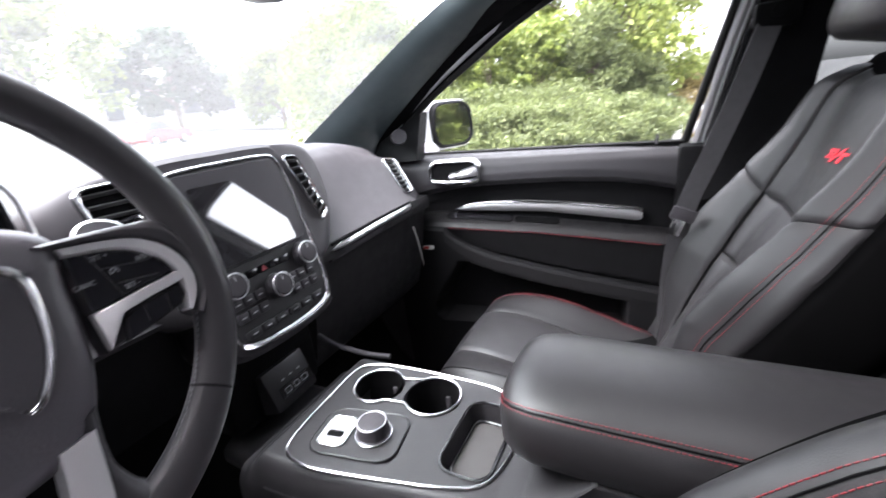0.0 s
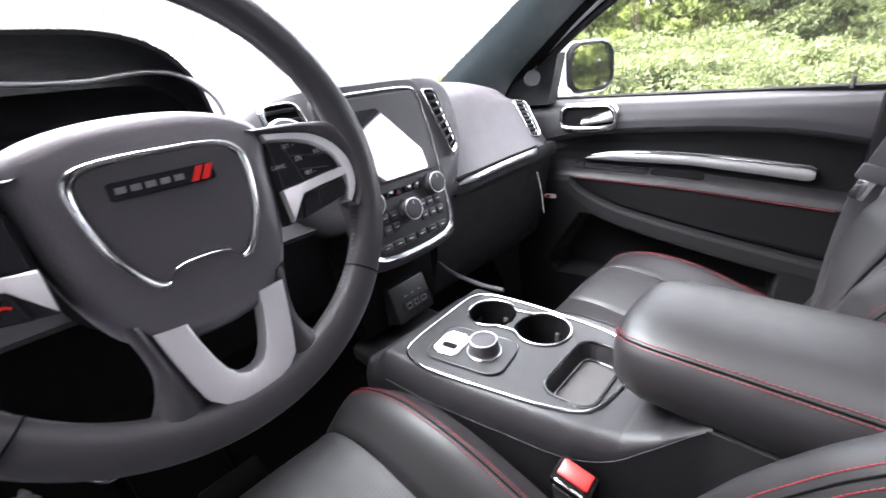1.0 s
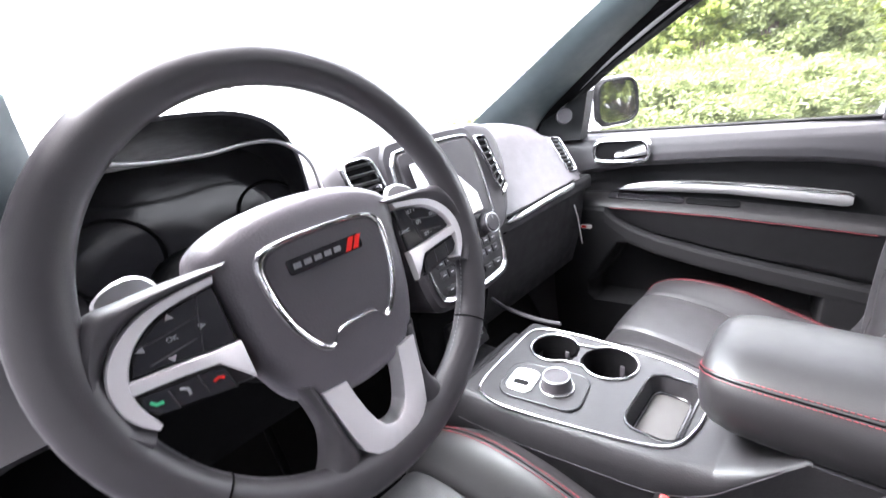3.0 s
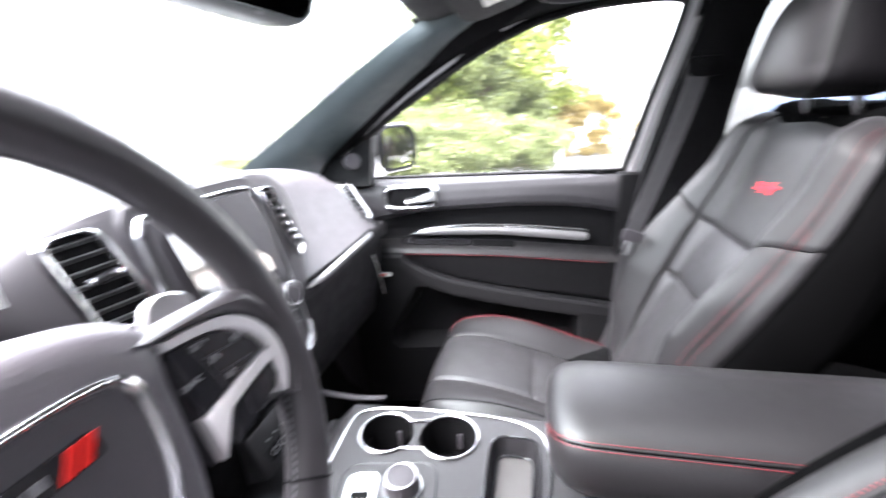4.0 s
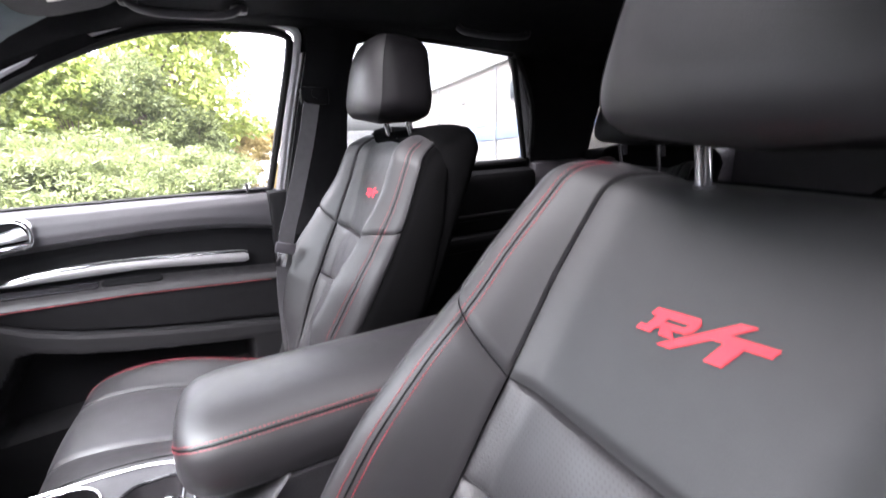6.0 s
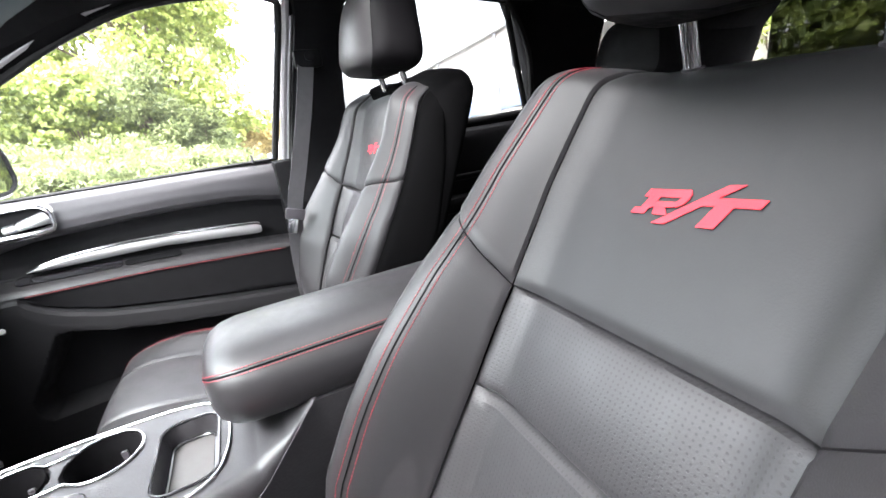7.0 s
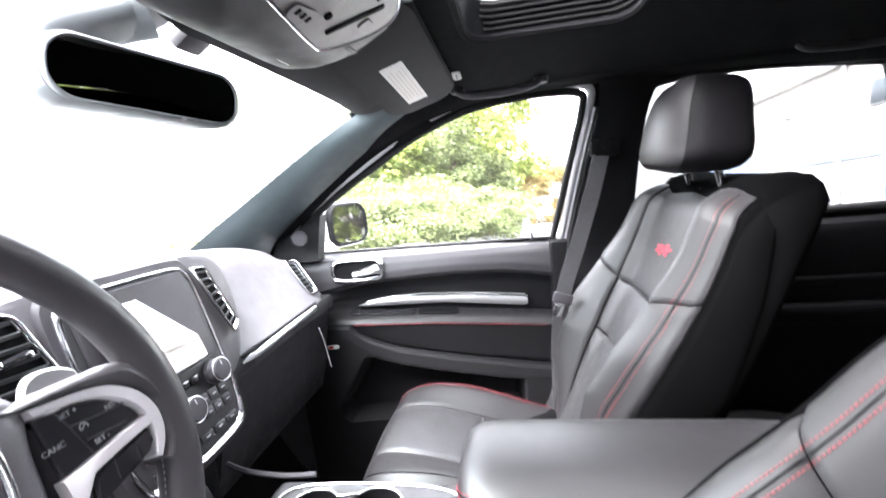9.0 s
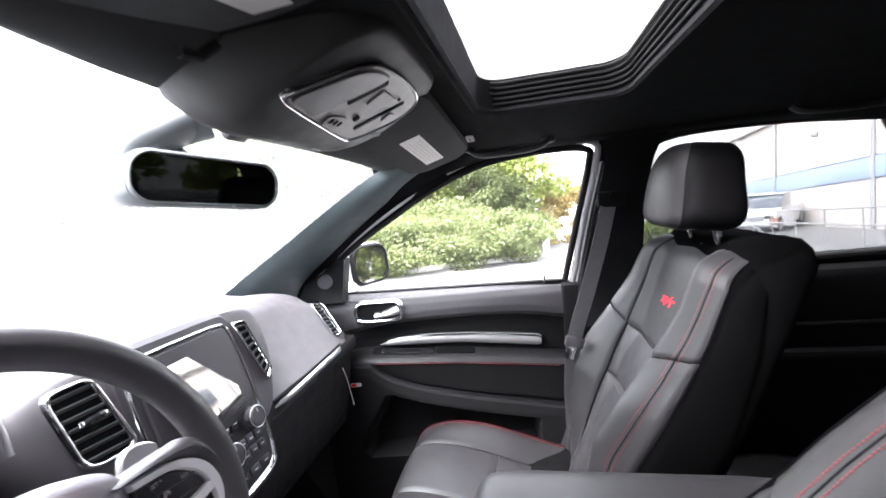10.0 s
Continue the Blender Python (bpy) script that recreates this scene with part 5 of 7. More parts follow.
def knob_at(x, y, r, h, parent):
    m = SM @ Matrix.Translation((x, y, 0.0))
    prof = [(r * 1.12, 0.0), (r * 1.10, h * 0.2), (r, h * 0.25), (r * 0.96, h * 0.85), (r * 0.88, h), (r * 0.5, h * 1.02)]
    rings = [[m @ Vector((a * math.cos(2 * math.pi * k / 28), a * math.sin(2 * math.pi * k / 28), z)) for k in range(28)] for a, z in prof]
    kn = part("knob", loft(rings), PLASTIC, parent, "black climate knob with chrome ring")
    part("knob_ring", tube([m @ Vector((r * 1.02 * math.cos(2 * math.pi * k / 28), r * 1.02 * math.sin(2 * math.pi * k / 28), h * 0.86)) for k in range(28)], 0.0011, 12, True), SATIN, kn)
    part("knob_mark", _box_m(m @ Matrix.Translation((0, r * 0.6, h * 1.01)), (0.0015, r * 0.4, 0.0015), 0), GREY, kn)
knob_at(-0.080, -0.026, 0.020, 0.022, stack)
knob_at(0.0, -0.058, 0.020, 0.024, stack)
knob_at(0.080, -0.026, 0.020, 0.022, stack)
for k in range(4):
    part("button", _box_m(SM @ Matrix.Translation((-0.036 + 0.024 * k, -0.020, 0.002)), (0.022, 0.013, 0.006), 0.002), GLOSS if k != 1 else MATTE, stack)
part("hazard_mark", prism([(-0.006, -0.004), (0.006, -0.004), (0.0, 0.006)], SM @ Matrix.Translation((-0.012, -0.020, 0.0045)), 0.001), RED, stack, "small red hazard triangle")
for row, n_b, y in ((0, 3, -0.058), (1, 3, -0.081)):
    for k in range(n_b):
        for sx in (-1, 1):
            b = part("button", _box_m(SM @ Matrix.Translation((sx * (0.038 + 0.022 * k), y, 0.001)), (0.019, 0.017, 0.006), 0.002), PLASTIC, stack)
            part("button_mark", _box_m(SM @ Matrix.Translation((sx * (0.038 + 0.022 * k), y, 0.0042)), (0.008, 0.0022, 0.0008), 0), GREY, b)
for k in range(6):
    b = part("lower_button", _box_m(SM @ Matrix.Translation((-0.075 + 0.030 * k, -0.112, 0.001)), (0.0275, 0.014, 0.007), 0.002), SATINBLK, stack)
    part("button_mark", _box_m(SM @ Matrix.Translation((-0.075 + 0.030 * k, -0.112, 0.0048)), (0.009, 0.0022, 0.0008), 0), GREY, b)
# media bin below
media = thing("media_bin", "black media bin with ports under the centre stack", "storage bin", (0.02, 0.86, 0.86))
part("bin", rbox((0, 0.945, 0.93), (0.22, 0.12, 0.16), 0.02), MATTE, media)
pm = frame_at((0.004, 0.858, 0.903), (1, 0.02, 0), (0, 0.35, 0.94))
port = part("port_block", _box_m(pm @ Matrix.Translation((0, 0.012, -0.02)), (0.104, 0.082, 0.050), 0.006), SATINBLK, media)
part("port_panel", prism(outline(0.078, 0.022, 0.003), pm @ Matrix.Translation((0.008, 0.0, 0.005)), 0.002), GLOSS, port)
for k, w in enumerate((0.014, 0.014, 0.016)):
    part("socket", rim_band(outline(w, 0.011, 0.002), outline(w - 0.003, 0.008, 0.0015), pm @ Matrix.Translation((-0.015 + 0.021 * k, 0.0, 0.007)), 0.0015), GREY, port)
for k in range(3):
    part("port_mark", _box_m(pm @ Matrix.Translation((-0.015 + 0.02 * k, 0.022, 0.0055)), (0.007, 0.0025, 0.0008), 0), GREY, port)

# instrument cluster under its hood
cluster = thing("instrument_cluster", "hooded instrument cluster, dark and switched off, with chrome trim line", "instrument cluster", (-0.41, 0.92, 1.22))
def hood_f(u, v):
    a = math.pi * (1.02 - 1.04 * u)
    e = 3.0
    ca, sa = math.cos(a), math.sin(a)
    x = 0.163 * math.copysign(abs(ca) ** (2 / e), ca)
    z = 0.175 * math.copysign(abs(sa) ** (2 / e), sa)
    y = 0.868 + 0.26 * v + 0.04 * (1 - abs(sa)) - 0.012 * math.sin(a)
    return Vector((-0.430 + x * (1 + 0.06 * v), y, 1.255 + z * (1 - 0.28 * v) - 0.02 * v))
part("hood", sheet(hood_f, 48, 12, lambda p, u, v: Vector(((p.x + 0.430) * 0.03, 0.0, 0.005))), HOODHAZE, cluster, "black arched cluster hood")
cm = frame_at((-0.412, 0.955, 1.285), (1, 0, 0), (0, 0.32, 0.95))
part("face", prism(outline(0.30, 0.20, 0.06), cm, 0.004), GLOSS, cluster, "dark glossy gauge face")
for sx in (-1, 1):
    part("gauge_ring", tube([cm @ Vector((sx * 0.105 + 0.052 * math.cos(2 * math.pi * k / 40), -0.01 + 0.052 * math.sin(2 * math.pi * k / 40), 0.008)) for k in range(40)], 0.0022, 6, True), MATTE, cluster)
trim_line = smooth_path([(-0.152, 0.04, 0.10), (-0.146, 0.080, 0.102), (-0.115, 0.086, 0.105), (-0.064, 0.0747, 0.105), (0.009, 0.0709, 0.103), (0.078, 0.0756, 0.105), (0.118, 0.0662, 0.103), (0.146, 0.033, 0.10), (0.150, -0.02, 0.09)], 6)
part("chrome_line", tube([cm @ p for p in trim_line], 0.0032, 12), SATIN, cluster)
low_line = smooth_path([(-0.170, -0.065, 0.06), (-0.14, -0.072, 0.06), (-0.09, -0.070, 0.06), (-0.05, -0.055, 0.06), (0.02, -0.045, 0.06), (0.08, -0.06, 0.06)], 6)
part("lower_chrome_line", tube([cm @ p for p in low_line], 0.0032, 12), SATIN, cluster)

# ---- steering wheel ----
wheel = thing("steering_wheel", "black leather steering wheel with silver spokes and chrome-ringed hub", "steering wheel")
RIM = 0.180
rows = []
for k in range(96):
    a = 2 * math.pi * k / 96
    grip = 1.03 + 0.08 * max(0, math.cos(2 * a)) ** 4 + 0.13 * max(0, -math.sin(a)) ** 3
    c = Vector((math.cos(a), math.sin(a), 0))
    rows.append([c * (RIM + 0.0165 * grip * math.cos(2 * math.pi * j / 16)) + Vector((0, 0, 0.0155 * math.sin(2 * math.pi * j / 16))) for j in range(16)])
bm = bmesh.new()
vr = [[bm.verts.new(p) for p in r] for r in rows]
grid_faces(bm, vr + [vr[0]], True)
rim = part("rim", bm, WHEELSKIN, wheel, "black leather-wrapped rim")
for deg in (-40, -140):
    a = radians(deg)
    c = Vector((math.cos(a), math.sin(a), 0))
    part("rim_seam", tube([c * (RIM + 0.0178 * math.cos(2 * math.pi * j / 20)) + Vector((0, 0, 0.0163 * math.sin(2 * math.pi * j / 20))) for j in range(20)], 0.0008, 5, True), MATTE, rim)
part("rim_stitching", stitches([Vector(((RIM - 0.0172) * math.cos(a), (RIM - 0.0172) * math.sin(a), 0.002)) for a in [radians(195) + radians(150) * k / 160 for k in range(161)]], 0.005, 0.0007, 0.6), PALETHREAD, rim)
# hub pad
def pad_outline(k=1.0, dy=0.0):
    pts = [(0.0, 0.069), (0.035, 0.067), (0.066, 0.060), (0.088, 0.048), (0.093, 0.034), (0.088, 0.012), (0.084, -0.020), (0.077, -0.050), (0.062, -0.080), (0.040, -0.094), (0.018, -0.098), (0.0, -0.099)]
    full = pts + [(-x, y) for x, y in pts[-2:0:-1]]
    full = [(x, y if y > -0.02 else -0.02 + 1.12 * (y + 0.02)) for x, y in full]
    return [(p.x * k, (p.y + 0.02) * k - 0.02 + dy) for p in smooth_path([(x, y, 0) for x, y in full], 5, True)]
part("hub_pad", loft([[Vector((x, y, z)) for x, y in pad_outline(k)] for z, k in ((-0.060, 0.97), (-0.030, 1.02), (-0.012, 1.01), (0.000, 0.965), (0.0065, 0.90), (0.0098, 0.80), (0.0112, 0.60), (0.0115, 0.1))]), HUBSKIN, wheel, "black moulded hub pad")
def ring_outline(s):
    pts = [(0.0, 0.043), (0.046, 0.041), (0.064, 0.032), (0.0665, 0.012), (0.060, -0.022), (0.045, -0.050), (0.032, -0.059), (0.022, -0.049), (0.0, -0.047)]
    full = pts + [(-x, y) for x, y in pts[-2:0:-1]]
    return [(p.x * s * 0.95 + 0.003, (p.y + 0.008) * s - 0.008) for p in smooth_path([(x, y, 0) for x, y in full], 4, True)]
ident = Matrix.Translation((0, -0.004, 0.0095))
part("chrome_ring", rim_band(ring_outline(1.0), ring_outline(0.87), ident, 0.0055), CHROME, wheel, "chrome shield-shaped ring")
part("hub_centre", prism(ring_outline(0.89), Matrix.Translation((0, -0.004, 0.0098)), 0.003, 0.0015), HUBDARK, wheel)
plate = part("badge_bar", prism(outline(0.072, 0.013, 0.003), Matrix.Translation((0, 0.013, 0.0125)), 0.0022, 0.0008), GLOSS, wheel, "dark badge bar with grey marks and red slashes")
for k in range(5):
    part("badge_mark", prism([(-0.0036, -0.0022), (0.0030, -0.0022), (0.0036, 0.0022), (-0.0030, 0.0022)], Matrix.Translation((-0.028 + 0.0095 * k, 0.013, 0.0145)), 0.0008), DIMMARK, plate)
for k in range(2):
    part("red_slash", prism([(-0.0062, -0.0055), (-0.0008, -0.0055), (0.0062, 0.0055), (0.0008, 0.0055)], Matrix.Translation((0.023 + 0.0075 * k, 0.013, 0.0145)), 0.001), REDPL, plate, "red slash mark")
part("airbag_mark", prism(outline(0.014, 0.006, 0.001), Matrix.Translation((0.018, -0.076, 0.0085)), 0.0015), PLASTIC, wheel)
# side spokes with switches
def words(body, m, size, mat, parent, name="lettering"):
    """Raised lettering in the built-in font."""
    cu = bpy.data.curves.new("lettering", "FONT")
    cu.body, cu.size, cu.extrude, cu.align_x, cu.align_y = body, size, 0.0003, "CENTER", "CENTER"
    ob = bpy.data.objects.new("lettering", cu)
    me = bpy.data.meshes.new_from_object(ob)
    bpy.data.objects.remove(ob)
    bm = bmesh.new()
    bm.from_mesh(me)
    bpy.data.meshes.remove(me)
    bmesh.ops.transform(bm, matrix=m, verts=bm.verts)
    return part(name, bm, mat, parent, smooth=False)


def strip_band(outer, inner, z0, z1, bm=None):
    """A flat plate between two open curves of equal count, with softened edges."""
    bm = bm or bmesh.new()
    rings = []
    for o, i in zip(outer, inner):
        o, i = Vector(o), Vector(i)
        pts = [(0.0, z0), (0.0, z1 - 0.0015), (0.10, z1), (0.90, z1), (1.0, z1 - 0.0015), (1.0, z0)]
        rings.append([Vector((*o.lerp(i, k), z)) for k, z in pts])
    return loft(rings, bm=bm)


def soft_band(outer, inner, z0, z1, bm=None):
    """A padded ridge between two open curves: a rounded crest that falls off on both sides."""
    rings = []
    for o, i in zip(outer, inner):
        o, i = Vector(o), Vector(i)
        arc = [(0.5 - 0.5 * math.cos(math.pi * k / 8), z0 + (z1 - z0) * math.sin(math.pi * k / 8) ** 0.7) for k in range(9)]
        rings.append([Vector((*o.lerp(i, k), z)) for k, z in arc])
    return loft(rings, bm=bm)


for sx in (-1, 1):
    dy = 0.002 * sx - 0.009
    def flip(pts):
        return [(sx * x, y + dy) for x, y in pts]
    def curve(pts, per=6):
        return flip([(p.x, p.y) for p in smooth_path([(x, y, 0) for x, y in pts], per)])
    arm = part("side_spoke", prism(flip([(0.085, 0.030), (0.140, 0.030), (0.156, 0.012), (0.158, -0.020), (0.150, -0.032), (0.120, -0.036), (0.085, -0.042)]), Matrix.Translation((0, 0, -0.012)), 0.022, 0.004), PLASTIC, wheel)
    edge_o = curve([(0.086, 0.0405), (0.113, 0.0375), (0.134, 0.0325), (0.150, 0.0225), (0.160, 0.010), (0.1645, -0.004), (0.1635, -0.018), (0.158, -0.030), (0.150, -0.039)])
    edge_i = curve([(0.088, 0.0345), (0.113, 0.031), (0.1285, 0.026), (0.1405, 0.0175), (0.148, 0.008), (0.1525, -0.003), (0.1535, -0.015), (0.151, -0.026), (0.147, -0.0365)])
    skirt = curve([(0.070, 0.0480), (0.114, 0.0475), (0.140, 0.0460), (0.160, 0.0430), (0.172, 0.022), (0.175, 0.0), (0.175, -0.020), (0.169, -0.038), (0.160, -0.050)])
    part("spoke_skirt", soft_band(skirt, edge_o, -0.014, 0.0125), WHEELSKIN, wheel, "black leather skirt between rim and spoke")
    part("spoke_bezel", strip_band(edge_o, edge_i, 0.0, 0.0175), FORKPAINT, arm, "satin silver spoke bezel")
    part("spoke_bar", strip_band(flip([(0.155, -0.0035), (0.128, -0.0060), (0.104, -0.0090), (0.086, -0.0105)]), flip([(0.154, -0.0125), (0.128, -0.0150), (0.104, -0.0185), (0.086, -0.0400)]), 0.0, 0.0170), FORKPAINT, arm, "satin silver spoke bar")
    pad = part("switch_pad", prism(flip([(0.088, 0.0335), (0.113, 0.030), (0.128, 0.025), (0.140, 0.0165), (0.1475, 0.007), (0.151, -0.0025), (0.128, -0.005), (0.104, -0.008), (0.088, -0.0095)]), Matrix.Translation((0, 0, 0.006)), 0.0085, 0.0015), GLOSS, arm, "black thumb switch pad")
    gaps = [((0.100, 0.031), (0.104, 0.018)), ((0.104, 0.018), (0.134, 0.0135)), ((0.104, 0.018), (0.110, -0.007)), ((0.110, 0.004), (0.140, 0.0)), ((0.134, 0.0135), (0.143, 0.0135))]
    for p, q in gaps:
        part("switch_gap", tube([Vector((sx * p[0], p[1] + dy, 0.0146)), Vector((sx * q[0], q[1] + dy, 0.0146))], 0.0006, 5), PLASTIC, pad)
    if sx > 0:
        for txt, x, y in (("SET +", 0.107, 0.0265), ("RES", 0.1335, 0.0165), ("SET -", 0.119, -0.0010), ("CANC", 0.0905, 0.0100)):
            words(txt, Matrix.Translation((x, y + dy, 0.0147)), 0.0052, GREY, pad)
        part("speed_mark", tube([Vector((0.112 + 0.0028 * math.cos(a), 0.0130 + dy + 0.0028 * math.sin(a), 0.0147)) for a in [radians(-30 + 24 * k) for k in range(11)]], 0.0005, 5), GREY, pad)
        part("speed_needle", tube([(0.1105, 0.0120 + dy, 0.0147), (0.1135, 0.0145 + dy, 0.0147)], 0.0005, 5), GREY, pad)
    else:
        for x, y, a in ((0.120, 0.0245, 90), (0.141, 0.0115, 0), (0.1045, 0.0105, 180), (0.127, -0.0015, -90)):
            part("arrow_mark", prism([(0.0032 * math.cos(radians(a + 180 - q)), 0.0026 * math.sin(radians(a + 180 - q) if a % 180 == 0 else radians(a + q))) for q in (0, 125, 235)], Matrix.Translation((sx * x, y + dy, 0.0144)), 0.0006), GREY, pad)
        words("OK", Matrix.Translation((sx * 0.123, 0.0105 + dy, 0.0147)), 0.0048, GREY, pad)
    low = part("lower_switch", prism(flip([(0.152, -0.0145), (0.128, -0.0165), (0.110, -0.0190), (0.1025, -0.0235), (0.0985, -0.0400), (0.130, -0.0345), (0.146, -0.0310), (0.1525, -0.0240)]), Matrix.Translation((0, 0, 0.000)), 0.0150, 0.002), GLOSS, arm, "black lower switch strip")
    if sx < 0:
        part("lower_mark", tube([Vector((sx * 0.1480, -0.0205 + dy, 0.0152)), Vector((sx * 0.1455, -0.0235 + dy, 0.0155)), Vector((sx * 0.1415, -0.0240 + dy, 0.0152))], 0.0011, 6), GREEN, low, "green phone mark")
        part("lower_mark", tube(smooth_path([(sx * 0.131, -0.0215 + dy, 0.0152), (sx * 0.127, -0.0240 + dy, 0.0155), (sx * 0.127, -0.0280 + dy, 0.0152)], 3), 0.0010, 6), GREY, low)
        part("lower_mark", tube([Vector((sx * 0.1120, -0.0280 + dy, 0.0152)), Vector((sx * 0.1085, -0.0265 + dy, 0.0155)), Vector((sx * 0.1050, -0.0285 + dy, 0.0152))], 0.0011, 6), REDPL, low, "red hang-up mark")
    for x in (0.137, 0.119):
        part("switch_gap", tube([Vector((sx * x, -0.0175 + dy - 0.0012, 0.0151)), Vector((sx * (x - 0.002), -0.0325 + dy, 0.0151))], 0.0006, 5), PLASTIC, low)
    arm.location = (0, 0, -0.007)
    # shift paddle behind
    part("paddle", prism(flip([(p.x, p.y) for p in smooth_path([(0.110, 0.040, 0), (0.116, 0.055, 0), (0.128, 0.060, 0), (0.143, 0.056, 0), (0.152, 0.046, 0), (0.140, 0.030, 0), (0.118, 0.030, 0)], 4, True)]), Matrix.Translation((0, 0, -0.034)), 0.006, 0.002), SATIN, wheel, "satin silver shift paddle")
# lower spoke: silver wishbone
def fork_line(pts):
    return [(x + 0.003, y - 0.008 * (1 if y > -0.15 else 0.4)) for x, y in pts]
fork_out = [(-0.051, -0.082), (-0.047, -0.104), (-0.042, -0.128), (-0.037, -0.146), (-0.028, -0.160), (-0.014, -0.1675), (0.0, -0.169), (0.014, -0.1675), (0.028, -0.160), (0.037, -0.146), (0.042, -0.128), (0.047, -0.104), (0.051, -0.082)]
fork_in = [(-0.029, -0.084), (-0.026, -0.100), (-0.022, -0.116), (-0.017, -0.129), (-0.011, -0.138), (-0.005, -0.1415), (0.0, -0.142), (0.005, -0.1415), (0.011, -0.138), (0.017, -0.129), (0.022, -0.116), (0.026, -0.100), (0.029, -0.084)]
part("lower_spoke", strip_band(fork_line(fork_out), fork_line(fork_in), -0.012, 0.0115), FORKPAINT, wheel, "satin silver forked lower spoke")
for sx in (-1, 1):
    web_o = [(p.x * sx, p.y) for p in smooth_path([(0.064, -0.076, 0), (0.058, -0.104, 0), (0.058, -0.126, 0), (0.070, -0.150, 0), (0.092, -0.160, 0)], 5)]
    web_i = [(p.x * sx, p.y) for p in smooth_path([(0.049, -0.082, 0), (0.045, -0.104, 0), (0.040, -0.128, 0), (0.034, -0.150, 0), (0.030, -0.172, 0)], 5)]
    part("spoke_web", soft_band(web_o, web_i, -0.014, 0.0105), WHEELSKIN, wheel, "black leather web beside the lower spoke")
part("column_shroud", loft([superring(Vector((0, -0.02, z)), Vector((1, 0, 0)), Vector((0, 1, 0)), rx, ry, 2.6, 24) for z, rx, ry in ((-0.03, 0.055, 0.06), (-0.08, 0.075, 0.08), (-0.22, 0.085, 0.09), (-0.36, 0.09, 0.10))]), MATTE, wheel, "black steering column shroud")
part("stalk", tube([(-0.06, -0.01, -0.07), (-0.14, 0.0, -0.065), (-0.19, 0.01, -0.06)], lambda s: 0.009 + 0.003 * s, 10, flat=0.7), PLASTIC, wheel)
wheel.matrix_basis = Matrix.Translation((-0.418, 0.616, 1.285)) @ frame_at((0, 0, 0), (0.9998, 0.020, 0), (-0.006, 0.283, 0.959))


# ---- centre console ----
console = thing("centre_console", "black centre console with chrome trim, cup holders and shift knob", "centre console", (0, 0.5, 0.60))
CUPS = [((0.028, 0.664), 0.042), ((0.034, 0.560), 0.045)]
TRAY = (-0.024, 0.454, 0.132, 0.066)


def rr_dist(x, y, w, h, r):
    qx, qy = abs(x) - w / 2 + r, abs(y) - h / 2 + r
    return math.hypot(max(qx, 0), max(qy, 0)) + min(max(qx, qy), 0) - r


def console_left(y):
    """The driver's side edge of the console, which narrows towards the rear."""
    return lerp_table(y, [-0.06, 0.20, 0.285, 0.32, 0.36, 0.42, 0.53, 0.61, 0.70, 0.80], [-0.092, -0.092, -0.097, -0.107, -0.120, -0.138, -0.156, -0.168, -0.176, -0.178])


def console_right(y):
    return lerp_table(y, [-0.06, 0.285, 0.42, 0.56, 0.70, 0.80], [0.104, 0.106, 0.110, 0.112, 0.110, 0.106])


def deck_z(x, y):
    z = 0.930
    d = min(math.hypot(x - c[0], y - c[1]) - r for c, r in CUPS)
    z -= 0.075 * sm((0.003 - d) / 0.004)
    d = rr_dist(x - TRAY[0], y - TRAY[1], TRAY[2], TRAY[3], 0.02)
    z -= 0.030 * sm((0.004 - d) / 0.004)
    z -= 0.040 * sm((y - 0.742) / 0.05)
    z += lerp_table(y, [0.29, 0.33, 0.37, 0.40], [0.056, 0.024, 0.003, 0.0])
    fall = lerp_table(y, [0.285, 0.303, 0.33, 0.36, 0.40, 0.44], [0.004, 0.006, 0.012, 0.024, 0.039, 0.047])
    edge = min(x - console_left(y), console_right(y) - x)
    k = 1 - min(1.0, max(0.0, edge) / 0.026)
    return z - fall * (1 - math.sqrt(max(0.0, 1 - k ** 2.4)))


def deck_pt(u, v):
    y = 0.285 + 0.515 * v
    x = console_left(y) + (console_right(y) - console_left(y)) * u
    return Vector((x, y, deck_z(x, y)))


part("top_panel", sheet(deck_pt, 160, 220, (0, 0, -0.012)), SATINBLK, console, "satin black console top with wells")
LOOP = [(0.052, 0.732), (0.078, 0.705), (0.087, 0.650), (0.089, 0.560), (0.084, 0.470), (0.060, 0.418), (0.010, 0.403), (-0.050, 0.404), (-0.096, 0.420), (-0.118, 0.462), (-0.134, 0.530), (-0.150, 0.610), (-0.157, 0.665), (-0.148, 0.706), (-0.118, 0.722), (-0.030, 0.730)]
loop_line = [Vector((p.x, p.y, 0.9315)) for p in smooth_path([(x, y, 0) for x, y in LOOP], 6, True)]
part("chrome_loop", tube(loop_line, 0.0026, 12, True), CHROME, console, "bright chrome trim loop")
def edge_pt(y, side):
    x = console_left(y) if side < 0 else console_right(y)
    return Vector((x, y, deck_z(x, y)))
def side_f(u, v, side):
    y = 0.80 - 0.86 * u
    top = edge_pt(max(y, 0.286), side)
    return Vector((top.x - side * (0.004 * v + 0.028 * v * v), y, top.z - 0.001 - (top.z - 0.50) * v))
part("side_body", sheet(lambda u, v: side_f(u, v, -1), 110, 14, (0.012, 0, 0)), CONSOLESIDE, console, "black grained console side")
part("side_body", sheet(lambda u, v: side_f(u, v, 1), 110, 14, (-0.012, 0, 0)), CONSOLESIDE, console, "black grained console side")
part("rear_wall", rbox((0, -0.055, 0.73), (0.16, 0.02, 0.46), 0.006), CONSOLESIDE, console)
